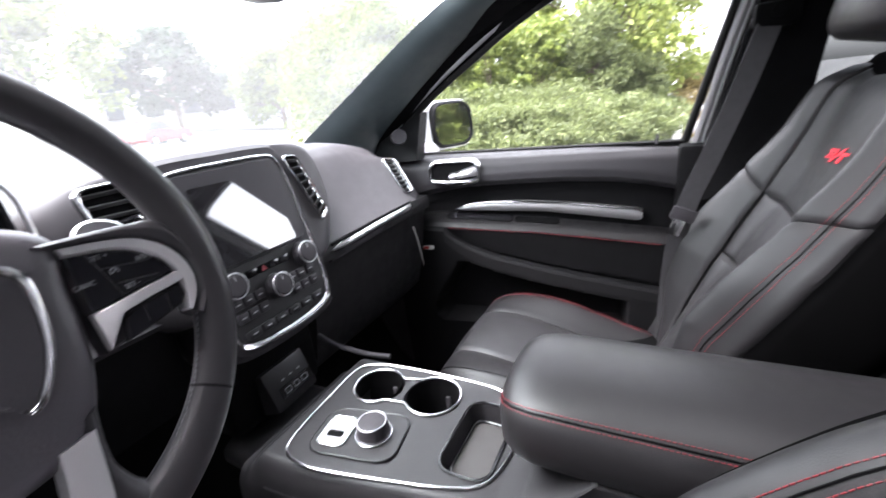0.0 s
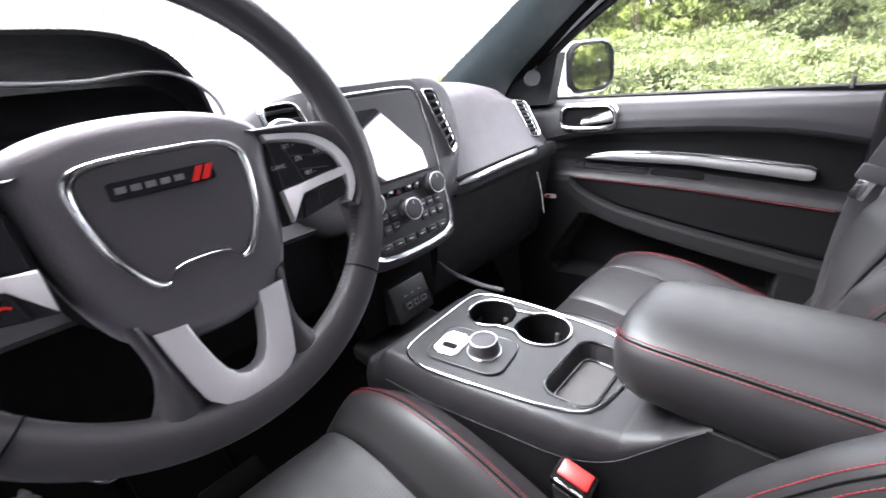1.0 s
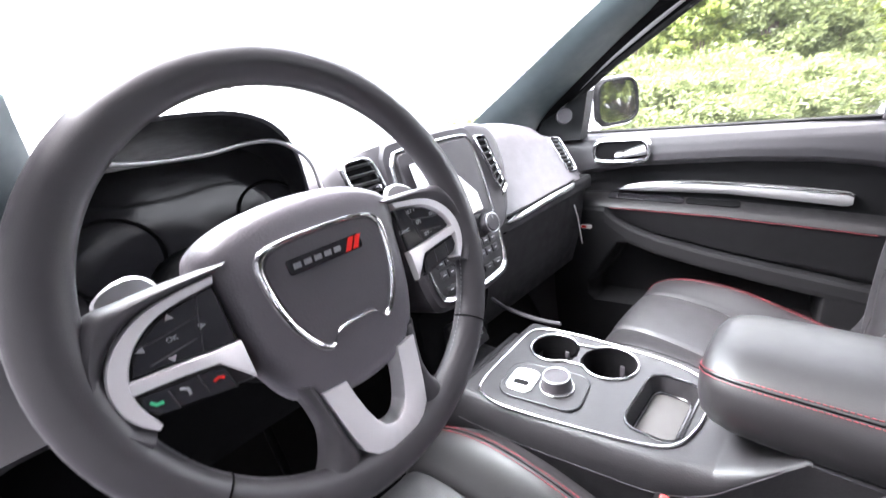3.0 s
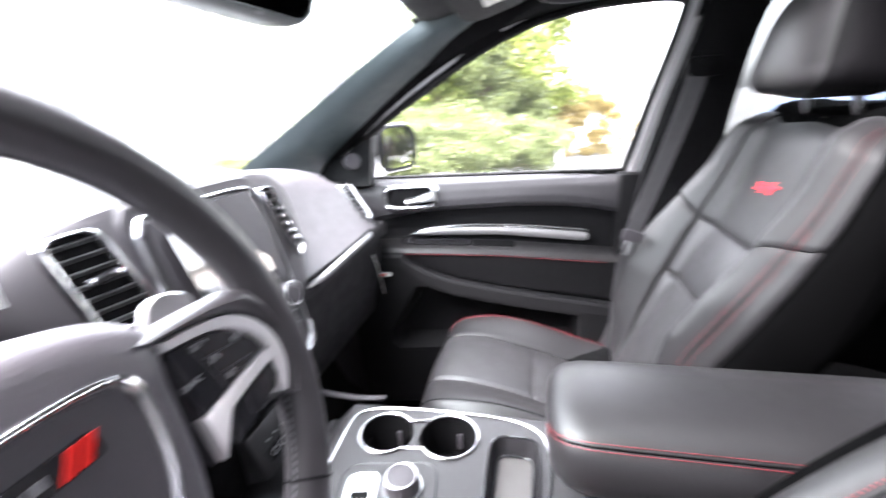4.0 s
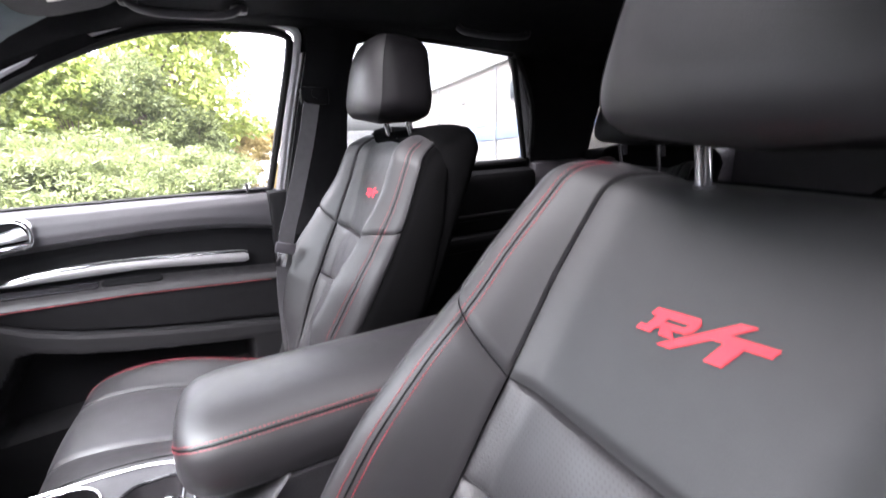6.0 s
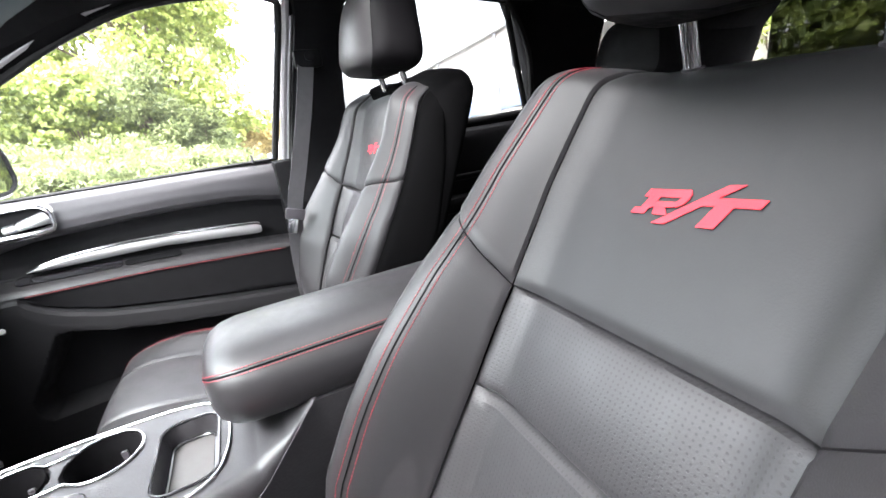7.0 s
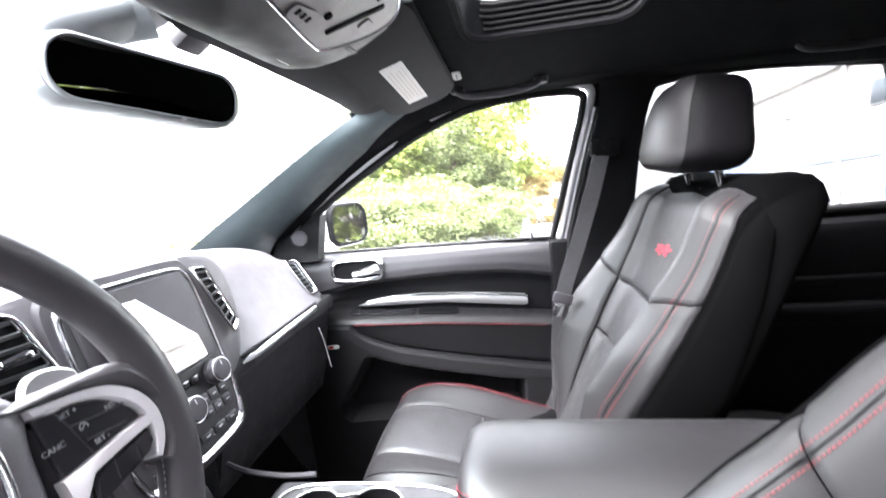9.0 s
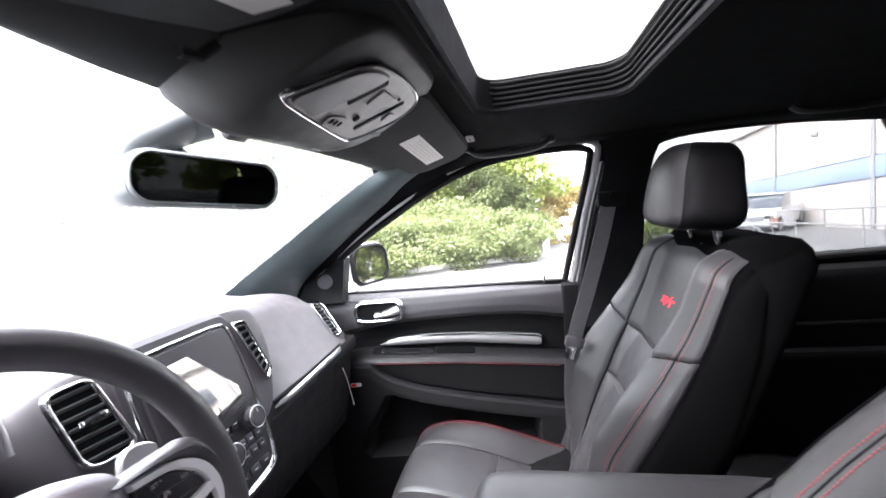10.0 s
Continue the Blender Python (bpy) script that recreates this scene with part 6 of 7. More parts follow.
seam_pts = smooth_path([(console_left(y) - 0.0006, y, deck_z(console_left(y), y) - 0.001) for y in (0.74, 0.68, 0.62, 0.56, 0.50, 0.44, 0.40, 0.37, 0.345, 0.325, 0.305, 0.29)], 4)
part("side_seam", tube(seam_pts, 0.0007, 6), PLASTIC, console, "thin grey seam along the console side")
eight = []
for (c, r), a0, a1 in ((CUPS[0], -48, 228), (CUPS[1], 132, 408)):
    eight += [Vector((c[0] + (r + 0.002) * math.cos(radians(a0 + (a1 - a0) * k / 30)), c[1] + (r + 0.002) * math.sin(radians(a0 + (a1 - a0) * k / 30)), 0.932)) for k in range(31)]
part("cup_rim", tube(eight, 0.0024, 12, True), CHROME, console, "chrome figure-eight cup holder rim")
for c, r in CUPS:
    # Lining and floor in near-black, which paints the shade of the well.
    well = part("cup_holder", loft([[Vector((c[0] + q * math.cos(2 * math.pi * k / 28), c[1] + q * math.sin(2 * math.pi * k / 28), z)) for k in range(28)] for z, q in ((0.931, r - 0.001), (0.90, r - 0.003), (0.862, r - 0.006))], cap=False), MATTE, console, "cup well, its shade put into a near-black lining")
    part("well_floor", cyl((c[0], c[1], 0.8562), (c[0], c[1], 0.859), r - 0.004, 28), MATTE, well)
    part("rib", rbox((c[0] + r * 0.72, c[1] - 0.01, 0.892), (0.004, 0.008, 0.03), 0.001), PLASTIC, well)
part("tray_liner", prism(outline(0.112, 0.056, 0.014), Matrix.Translation((TRAY[0], TRAY[1], 0.9035)), 0.002), TRAYMAT, console, "ribbed rubber tray mat")
part("tray_lip", tube([Vector((TRAY[0] + x, TRAY[1] + y, 0.931)) for x, y in outline(0.142, 0.076, 0.024, 6)], 0.0022, 6, True), GLOSS, console)
part("tray_frame", tube([Vector((TRAY[0] + x, TRAY[1] + y, 0.907)) for x, y in outline(0.112, 0.056, 0.016, 6)], 0.0028, 8, True), GLOSS, console)
# rotary shifter
sh = Matrix.Translation((-0.079, 0.625, 0.9312)) @ Matrix.Rotation(radians(10), 4, "Z")
plate = part("shift_plate", prism(outline(0.092, 0.138, 0.024), sh, 0.0022, 0.001), SATINBLK, console, "shift plate with silver display window")
part("display", prism(outline(0.058, 0.046, 0.012), sh @ Matrix.Translation((-0.003, 0.036, 0.0020)), 0.002, 0.001), SATIN, plate, "silver gear display")
part("gear_mark", prism(outline(0.012, 0.026, 0.003), sh @ Matrix.Translation((-0.010, 0.036, 0.0040)), 0.0006), MATTE, plate, "dark gear letters strip")
part("plate_edge", tube([sh @ Vector((x, y, 0.0018)) for x, y in outline(0.092, 0.138, 0.024)], 0.0009, 12, True), GLOSS, plate)
part("display_edge", tube([sh @ Vector((x - 0.003, y + 0.036, 0.0040)) for x, y in outline(0.058, 0.046, 0.012)], 0.0012, 12, True), CHROME, plate)
kc = sh @ Vector((0.002, -0.022, -0.002))
prof = [(0.0285, 0.003), (0.028, 0.006), (0.0245, 0.008), (0.0232, 0.022), (0.0220, 0.0262), (0.018, 0.0278), (0.008, 0.0282)]
knob = part("shift_knob", loft([[kc + Vector((a * math.cos(2 * math.pi * k / 36), a * math.sin(2 * math.pi * k / 36), z)) for k in range(36)] for a, z in prof]), PLASTIC, plate, "round rotary shift knob")
part("knob_ring", tube([kc + Vector((0.0214 * math.cos(2 * math.pi * k / 36), 0.0214 * math.sin(2 * math.pi * k / 36), 0.0268)) for k in range(36)], 0.0011, 12, True), SATIN, plate)
part("base_ring", tube([kc + Vector((0.0275 * math.cos(2 * math.pi * k / 36), 0.0275 * math.sin(2 * math.pi * k / 36), 0.0058)) for k in range(36)], 0.0013, 12, True), CHROME, plate)
part("front_ramp", loft([superring(Vector((0, y, z)), Vector((1, 0, 0)), Vector((0, 0, 1)), w, h, 3, 24) for y, z, w, h in ((0.70, 0.82, 0.130, 0.085), (0.735, 0.80, 0.125, 0.06), (0.77, 0.79, 0.12, 0.035), (0.95, 0.80, 0.11, 0.03))]), SATINBLK, console)
part("ramp_edge", tube(smooth_path([(0.118, 0.70, 0.925), (0.112, 0.76, 0.925), (0.108, 0.83, 0.935), (0.106, 0.87, 0.952)], 5), 0.005, 6), PLASTIC, console)

armrest = thing("armrest", "padded black leather centre armrest with red stitching", "armrest", (0.015, 0.18, 0.90))
def arm_ring(y, k):
    """One slice across the armrest: flat crowned top, rounded sides."""
    out = []
    for j in range(36):
        a = 2 * math.pi * j / 36
        ca, sa = math.cos(a), math.sin(a)
        x = 0.104 * k * math.copysign(abs(ca) ** 0.62, ca) * (1 - 0.26 * max(0.0, -sa) ** 1.5)
        z = (0.056 if sa > 0 else 0.060) * k * math.copysign(abs(sa) ** 0.70, sa)
        out.append(Vector((0.006 + x, y, 1.006 + z + 0.007 * (1 - (x / 0.108) ** 2))))
    return out
ks = [(0.408, 0.35), (0.405, 0.62), (0.397, 0.80), (0.383, 0.92), (0.36, 0.985), (0.32, 1.0), (0.22, 1.0), (0.10, 1.0), (0.0, 1.0), (-0.05, 0.97), (-0.075, 0.85)]
part("pad", loft([arm_ring(y, k) for y, k in ks]), ARMSHADE, armrest, "soft black leather pad")
def pad_side(y, up, out=0.0):
    """A point on the driver's side of the pad, up: share of the half height."""
    k = lerp_table(-y, [-p[0] for p in ks], [p[1] for p in ks])
    sa = up ** (1 / 0.70)
    x = -0.104 * k * math.sqrt(1 - sa * sa) ** 0.62
    return Vector((0.006 + x - out, y + (out if y > 0.39 else 0), 1.006 + 0.056 * k * up + 0.007 * (1 - (x / 0.108) ** 2) + out))
side_y = [0.4075, 0.4065, 0.405, 0.401, 0.397, 0.390, 0.383, 0.372, 0.36, 0.34] + [0.32 - 0.02 * k for k in range(18)]
bm = bmesh.new()
for up in (0.68, 0.765):
    stitches(smooth_path([pad_side(y, up, 0.0006) for y in side_y], 3), bm=bm)
part("stitching", bm, RED, armrest, "double row of red stitching")
part("seam", tube(smooth_path([pad_side(y, 0.72, 0.0002) for y in side_y], 3), 0.0013, 5), MATTE, armrest)
part("base", loft([[Vector((x, 0.105 + y, z)) for x, y in outline(w, 0.34, 0.02, 6)] for z, w in ((0.80, 0.14), (0.92, 0.16), (0.970, 0.16))]), CONSOLESIDE, armrest, "black grained armrest base")

# ---- overhead ----
visor = thing("sun_visor", "black cloth sun visor folded up with a white warning label", "sun visor", (0.36, 0.56, 1.66))
vm = frame_at((0.365, 0.545, 1.650), (0.97, -0.06, -0.17), (-0.03, 0.96, -0.26))
part("blade", prism(outline(0.43, 0.175, 0.06, 8), vm @ Matrix.Translation((-0.035, -0.032, 0.012)) @ Matrix.Rotation(math.pi, 4, "X"), 0.022, 0.007), VISORCLOTH, visor, "dark grey cloth visor blade")
lab = part("label", prism(outline(0.190, 0.048, 0.002), vm @ Matrix.Translation((0.025, -0.028, -0.0095)) @ Matrix.Rotation(math.pi, 4, "X"), 0.0012), WHITE, visor, "white printed warning label")
for k in range(5):
    part("print_line", _box_m(vm @ Matrix.Translation((0.027, -0.044 + 0.008 * k, -0.0110)), (0.15 - 0.012 * (k % 3), 0.0022, 0.0006), 0), surface("pale print", (0.62, 0.58, 0.52), 0.6, bump=0.0) if k == 0 else bpy.data.materials["pale print"], lab)
part("pivot", rbox((0.168, 0.560, 1.668), (0.05, 0.03, 0.022), 0.006), PLASTIC, visor)
part("clip", tube([(0.135, 0.572, 1.676), (0.150, 0.585, 1.664), (0.175, 0.585, 1.66)], 0.007, 8), MATTE, visor)
visor2 = thing("sun_visor", "black cloth driver sun visor folded up with a pale label", "sun visor", (-0.36, 0.56, 1.66))
vm2 = frame_at((-0.385, 0.535, 1.698), (0.97, 0.03, 0.17), (0.0, 0.99, -0.05))
part("blade", prism(outline(0.43, 0.205, 0.05, 6), vm2 @ Matrix.Translation((0, 0, 0.012)) @ Matrix.Rotation(math.pi, 4, "X"), 0.022, 0.007), VISORCLOTH, visor2)
part("label", prism(outline(0.120, 0.044, 0.002), vm2 @ Matrix.Translation((0.125, -0.035, -0.0095)) @ Matrix.Rotation(math.pi, 4, "X"), 0.0012), WHITE, visor2, "pale printed label")
part("clip", tube([(-0.195, 0.575, 1.704), (-0.207, 0.588, 1.690), (-0.235, 0.588, 1.686)], 0.006, 8), VISORCLOTH, visor2)
tag_m = frame_at((0.498, 0.415, 1.6735), (0.95, -0.02, -0.25), (0, 1, 0))
tagob = thing("headliner_label", "small white tag on the headliner by the grab handle", "label", (0.498, 0.415, 1.674))
part("tag", prism(outline(0.036, 0.020, 0.005), tag_m @ Matrix.Rotation(math.pi, 4, "X"), 0.003, 0.001), WHITE, tagob)
part("tag_mark", _box_m(tag_m @ Matrix.Translation((0, 0, -0.0032)), (0.018, 0.004, 0.0008), 0), GREY, tagob)

over = thing("overhead_console", "overhead console with chrome-ringed reading lamps and buttons", "overhead console", (0, 0.53, 1.70))
om = frame_at((0.0, 0.508, 1.679), (1, 0, 0), (0, 0.895, -0.447))
down = Matrix.Rotation(math.pi, 4, "X")
def pod_ring(z, half, ahead, behind):
    return [om @ Vector((x + 0.022, y + (ahead + behind) / 2, z)) for x, y in outline(2 * half, ahead - behind, 0.08, 10)]
part("body", loft([pod_ring(*r) for r in ((0.095, 0.196, 0.186, -0.13), (0.055, 0.190, 0.170, -0.125), (0.030, 0.184, 0.152, -0.118), (0.012, 0.177, 0.126, -0.108), (0.004, 0.171, 0.108, -0.10), (0.001, 0.166, 0.097, -0.093))]), PODSKIN, over, "dark grey moulded housing")
def lamp_poly(pts, per=5):
    return [(p.x, -p.y) for p in smooth_path([(x, y, 0) for x, y in pts], per, True)]
panel_pts = [(-0.140, 0.040), (-0.118, 0.002), (-0.074, -0.050), (-0.020, -0.064), (0.070, -0.066), (0.132, -0.057), (0.160, -0.032), (0.150, 0.012), (0.102, 0.068), (0.060, 0.072), (-0.008, 0.064), (-0.087, 0.053)]
panel_o = lamp_poly([(x * 1.036 + 0.001, y * 1.066) for x, y in panel_pts])
panel_i = lamp_poly([(x * 0.985, y * 0.975) for x, y in panel_pts])
face = part("lamp_panel", prism(panel_i, om @ down, 0.005, 0.002), LAMPGREY, over, "grey lamp and switch panel")
part("chrome_ring", rim_band(panel_o, panel_i, om @ down, 0.007), CHROME, over, "chrome rounded ring")
part("lamp_lens", prism(lamp_poly([(-0.130, 0.037), (-0.110, 0.002), (-0.070, -0.044), (-0.024, -0.057), (-0.010, -0.050), (-0.036, 0.004), (-0.064, 0.048), (-0.090, 0.046)]), om @ down, 0.0085, 0.002), LENS, face, "clear reading lamp lens")
def on_panel(x, y, w, h, r, d, mat, name, turn=0.0):
    part(name, prism(outline(w, h, r), om @ Matrix.Translation((x, y, 0)) @ down @ Matrix.Rotation(radians(turn), 4, "Z"), d, 0.001 if d > 0.007 else 0.0), mat, face)
on_panel(-0.012, -0.020, 0.012, 0.066, 0.003, 0.0064, MATTE, "slot", -26)
on_panel(0.086, 0.004, 0.010, 0.096, 0.003, 0.0064, MATTE, "slot", -26)
on_panel(0.034, -0.020, 0.040, 0.034, 0.006, 0.0080, LAMPGREY, "roof_switch")
on_panel(-0.006, 0.046, 0.050, 0.024, 0.010, 0.0078, LAMPGREY, "lamp_switch", 10)
on_panel(0.118, 0.000, 0.026, 0.022, 0.006, 0.0078, LAMPGREY, "lamp_switch")
for k in range(3):
    on_panel(-0.018 + 0.013 * k, 0.046, 0.006, 0.010, 0.001, 0.0090, MATTE, "switch_mark")
part("map_light", cyl(om @ Vector((0.034, 0.026, -0.005)), om @ Vector((0.034, 0.026, -0.008)), 0.006, 16), MATTE, face)
part("sensor_dot", cyl(om @ Vector((0.082, -0.038, -0.005)), om @ Vector((0.082, -0.038, -0.007)), 0.003, 12), MATTE, face)
part("microphone", rbox((0.10, 0.632, 1.640), (0.035, 0.012, 0.010), 0.003, Matrix.Rotation(radians(-25), 3, "X")), WHITE, over)

grab = thing("grab_handle", "black folding grab handle on the roof rail", "grab handle", (0.565, 0.32, 1.66))
part("bar", tube(smooth_path([(0.560, 0.425, 1.652), (0.548, 0.405, 1.636), (0.545, 0.36, 1.630), (0.545, 0.28, 1.632), (0.550, 0.24, 1.640), (0.562, 0.22, 1.655)], 6), 0.0085, 10), PLASTIC, grab)
for y in (0.425, 0.22):
    part("mount", rbox((0.572, y, 1.660), (0.03, 0.035, 0.03), 0.008), PLASTIC, grab)
grab2 = thing("grab_handle", "black folding grab handle over the rear door", "grab handle", (0.565, -0.45, 1.66))
part("bar", tube(smooth_path([(0.560, -0.33, 1.655), (0.548, -0.35, 1.640), (0.545, -0.45, 1.634), (0.548, -0.55, 1.640), (0.56, -0.57, 1.655)], 6), 0.0085, 10), PLASTIC, grab2)

rear_view = thing("rear_view_mirror", "interior rear-view mirror with dark housing on a windshield arm", "mirror", (-0.01, 0.74, 1.63))
rm = frame_at((-0.0355, 0.7402, 1.588), (0.203, -0.071, -0.020), (0.0, -0.10, 1.0))
def mir_out(w, h):
    return outline(w, h, h * 0.42, 7)
part("housing", loft([[rm @ Vector((x * s + 0.24 * z, y * s + 0.05 * z, z)) for x, y in mir_out(0.226, 0.076)] for z, s in ((0.004, 0.95), (0.0, 1.0), (-0.022, 1.02), (-0.050, 0.97), (-0.066, 0.84), (-0.074, 0.55))]), MIRRORSKIN, rear_view, "dark grey mirror housing")
part("rim", rim_band(mir_out(0.224, 0.074), mir_out(0.212, 0.062), rm @ Matrix.Translation((0, 0, 0.002)), 0.006), MIRRORSKIN, rear_view)
part("glass", prism(mir_out(0.215, 0.065), rm @ Matrix.Translation((0, 0, 0.002)), 0.003), DARKMIRROR, rear_view, "darkened mirror glass")
part("arm", tube(smooth_path([(-0.02, 0.765, 1.605), (-0.045, 0.80, 1.635), (-0.035, 0.80, 1.67), (0.0, 0.765, 1.692)], 5), lambda s: 0.020 + 0.014 * s, 12, flat=0.7), MIRRORSKIN, rear_view, "dark grey mirror arm")
part("sensor_cover", tube(smooth_path([(-0.118, 0.790, 1.600), (-0.110, 0.795, 1.630), (-0.072, 0.79, 1.652), (-0.02, 0.785, 1.680), (0.03, 0.775, 1.712)], 6), lambda s: 0.016 + 0.014 * sm(s / 0.3), 14, flat=0.8), MIRRORSKIN, rear_view, "dark grey sensor cover")
part("rain_sensor", rbox((0.098, 0.782, 1.688), (0.055, 0.035, 0.028), 0.007, Matrix.Rotation(radians(-30), 3, "X")), PLASTIC, rear_view, "small black sensor box on the glass")
part("button", cyl(rm @ Vector((0.03, -0.036, 0.004)), rm @ Vector((0.03, -0.036, 0.008)), 0.003, 10), GREY, rear_view)

# ---- footwell ----
pedals = thing("brake_pedal", "black rubber brake pedal in the dark footwell", "pedal", (-0.40, 1.05, 0.65))
part("pad", rbox((-0.40, 1.02, 0.62), (0.12, 0.02, 0.06), 0.006, Matrix.Rotation(radians(-30), 3, "X")), RUBBER, pedals)
part("arm", rbox((-0.38, 1.09, 0.76), (0.015, 0.02, 0.28), 0.004, Matrix.Rotation(radians(-20), 3, "X")), MATTE, pedals)
film = thing("plastic_film", "crumpled clear plastic film on the driver floor", "plastic film", (-0.665, 1.05, 0.80))
def film_f(u, v):
    x, y = -0.725 + 0.085 * u, 1.00 + 0.10 * v
    return Vector((x, y, 0.79 + 0.035 * noise.noise(Vector((x * 40, y * 40, 0))) + 0.02 * noise.noise(Vector((x * 90, y * 90, 3))) + 0.045 * math.sin(math.pi * u) * math.sin(math.pi * v)))
part("sheet", sheet(film_f, 40, 34, (0, 0, -0.002)), PLASTICBAG, film)
part("bundle", rbox((-0.683, 1.05, 0.62), (0.08, 0.09, 0.32), 0.04), MATTE, film)
solid("floor_mat", rbox((-0.40, 0.80, 0.475), (0.46, 0.62, 0.02), 0.008), CARPET, "black carpet mat in the driver footwell", "floor mat")
solid("floor_mat", rbox((0.40, 0.84, 0.475), (0.42, 0.52, 0.02), 0.008), CARPET, "black carpet mat in the passenger footwell", "floor mat")
clip2 = thing("seat_bracket", "bare metal seat bracket beside the pedals in the dark footwell", "bracket", (-0.545, 1.0, 0.80))
part("stay", rbox((-0.545, 1.03, 0.66), (0.02, 0.02, 0.33), 0.004), MATTE, clip2)
part("hook", tube(smooth_path([(-0.575, 1.0, 0.835), (-0.555, 0.99, 0.815), (-0.525, 0.99, 0.82), (-0.515, 1.005, 0.835)], 4), 0.003, 12), CHROME, clip2)


# ---- outside ----
def ground_z(x, y):
    """The lot falls away to the side and climbs ahead."""
    r = math.hypot(x, y)
    k = sm((r - 2.5) / 3.0)
    far = min(1.0, 60.0 / max(r, 1.0))
    return -0.005 + k * far * (-0.05 * x + 0.04 * y) + 0.0010 * min(1600, max(0.0, y - 10) ** 2) * far


ASPHALT = surface("worn asphalt", (0.11, 0.107, 0.104), 0.85, grain=60, bump=0.5, blotch=0.5, vary=0.25, dist=0.004)
SOIL = surface("bark mulch", (0.16, 0.10, 0.06), 0.95, grain=40, bump=0.8, blotch=2, vary=0.3, dist=0.01)
CONCRETE = surface("pale concrete", (0.45, 0.44, 0.42), 0.85, grain=50, bump=0.3, blotch=1, vary=0.12)
STUCCO = surface("cream wall", (0.50, 0.46, 0.42), 0.85, grain=30, bump=0.2, blotch=0.6, vary=0.06)
BLUEP = surface("faded blue band", (0.24, 0.31, 0.45), 0.8, grain=30, bump=0.2, blotch=0.8, vary=0.08)
BARK = surface("bark", (0.10, 0.075, 0.055), 0.9, grain=30, bump=0.9, blotch=4, vary=0.25, dist=0.01)
STEEL = surface("galvanised rail", (0.42, 0.42, 0.43), 0.45, 0.8, grain=100, bump=0.1)
DARKGLASS = surface("dark window glass", (0.05, 0.06, 0.07), 0.1, bump=0.0, coat=0.5)
CARRED = surface("red car paint", (0.55, 0.03, 0.04), 0.3, bump=0.0, coat=0.6)
CARWHITE = surface("white truck paint", (0.70, 0.70, 0.71), 0.3, bump=0.0, coat=0.6)
TYRE = surface("tyre rubber", (0.02, 0.02, 0.02), 0.8, bump=0.0)
L_CONIFER = foliage("juniper leaves", (0.062, 0.081, 0.029), (0.160, 0.184, 0.069))
L_BROAD = foliage("broad leaves", (0.080, 0.112, 0.026), (0.190, 0.222, 0.052))
L_TREE = foliage("spring leaves", (0.13, 0.168, 0.036), (0.25, 0.285, 0.070))
L_DARK = foliage("dark leaves", (0.02, 0.035, 0.02), (0.05, 0.075, 0.04))
L_RUST = foliage("rusty leaves", (0.20, 0.15, 0.05), (0.40, 0.31, 0.12))

rad = [0, 1.5, 3, 4.5, 6, 8, 10, 12, 15, 18, 22, 27, 33, 40, 60, 100, 200, 500, 1500, 4000]
bm = bmesh.new()
rings = []
for r in rad[1:]:
    rings.append([bm.verts.new((r * math.cos(2 * math.pi * k / 96), r * math.sin(2 * math.pi * k / 96), ground_z(r * math.cos(2 * math.pi * k / 96), r * math.sin(2 * math.pi * k / 96)))) for k in range(96)])
grid_faces(bm, rings, True)
cen = bm.verts.new((0, 0, ground_z(0, 0)))
for k in range(96):
    bm.faces.new((cen, rings[0][k], rings[0][(k + 1) % 96]))
solid("ground", bm, ASPHALT, "pale worn asphalt parking lot", "ground", "structure")


def spread_mesh(name, verts, faces, mat, parent, label=""):
    me = bpy.data.meshes.new(name)
    off = root_place(parent)
    v = np.asarray(verts, float).reshape(-1, 3) - np.array(off)
    me.from_pydata(v.tolist(), [], faces)
    me.materials.append(mat)
    ob = new(name, me)
    ob.parent = parent
    return tagged(ob, label, kind="stuff")


def leaf_cloud(rng, centres, radii, count, size, long=1.6, droop=0.0):
    """Folded leaves scattered through clumps, thicker towards the outside of each."""
    n = len(centres)
    pick = rng.integers(0, n, count)
    d = rng.normal(size=(count, 3))
    d /= np.linalg.norm(d, axis=1)[:, None]
    rr = rng.random(count) ** 0.45
    pos = centres[pick] + d * (radii[pick] * rr[:, None])
    ax = rng.normal(size=(count, 3)) + d * 0.7
    ax[:, 2] -= droop
    ax /= np.linalg.norm(ax, axis=1)[:, None]
    up = rng.normal(size=(count, 3)) + np.array([0, 0, 0.8])
    sd = np.cross(ax, up)
    sd /= np.linalg.norm(sd, axis=1)[:, None] + 1e-9
    nm = np.cross(sd, ax)
    s = size * (0.6 + 0.8 * rng.random(count))[:, None]
    a = pos - ax * s * long * 0.5
    b = pos + sd * s * 0.5 + nm * s * 0.12
    c = pos + ax * s * long * 0.5
    e = pos - sd * s * 0.5 + nm * s * 0.12
    verts = np.stack([a, b, c, e], 1).reshape(-1, 3)
    idx = np.arange(count) * 4
    faces = [(i, i + 1, i + 2) for i in idx.tolist()] + [(i, i + 2, i + 3) for i in idx.tolist()]
    return verts, faces


def sprays(rng, centres, radii, count, size):
    """Flat fans of small needles, as on juniper and cedar."""
    v1, f1 = leaf_cloud(rng, centres, radii, count, size, long=3.2, droop=-0.2)
    return v1, f1


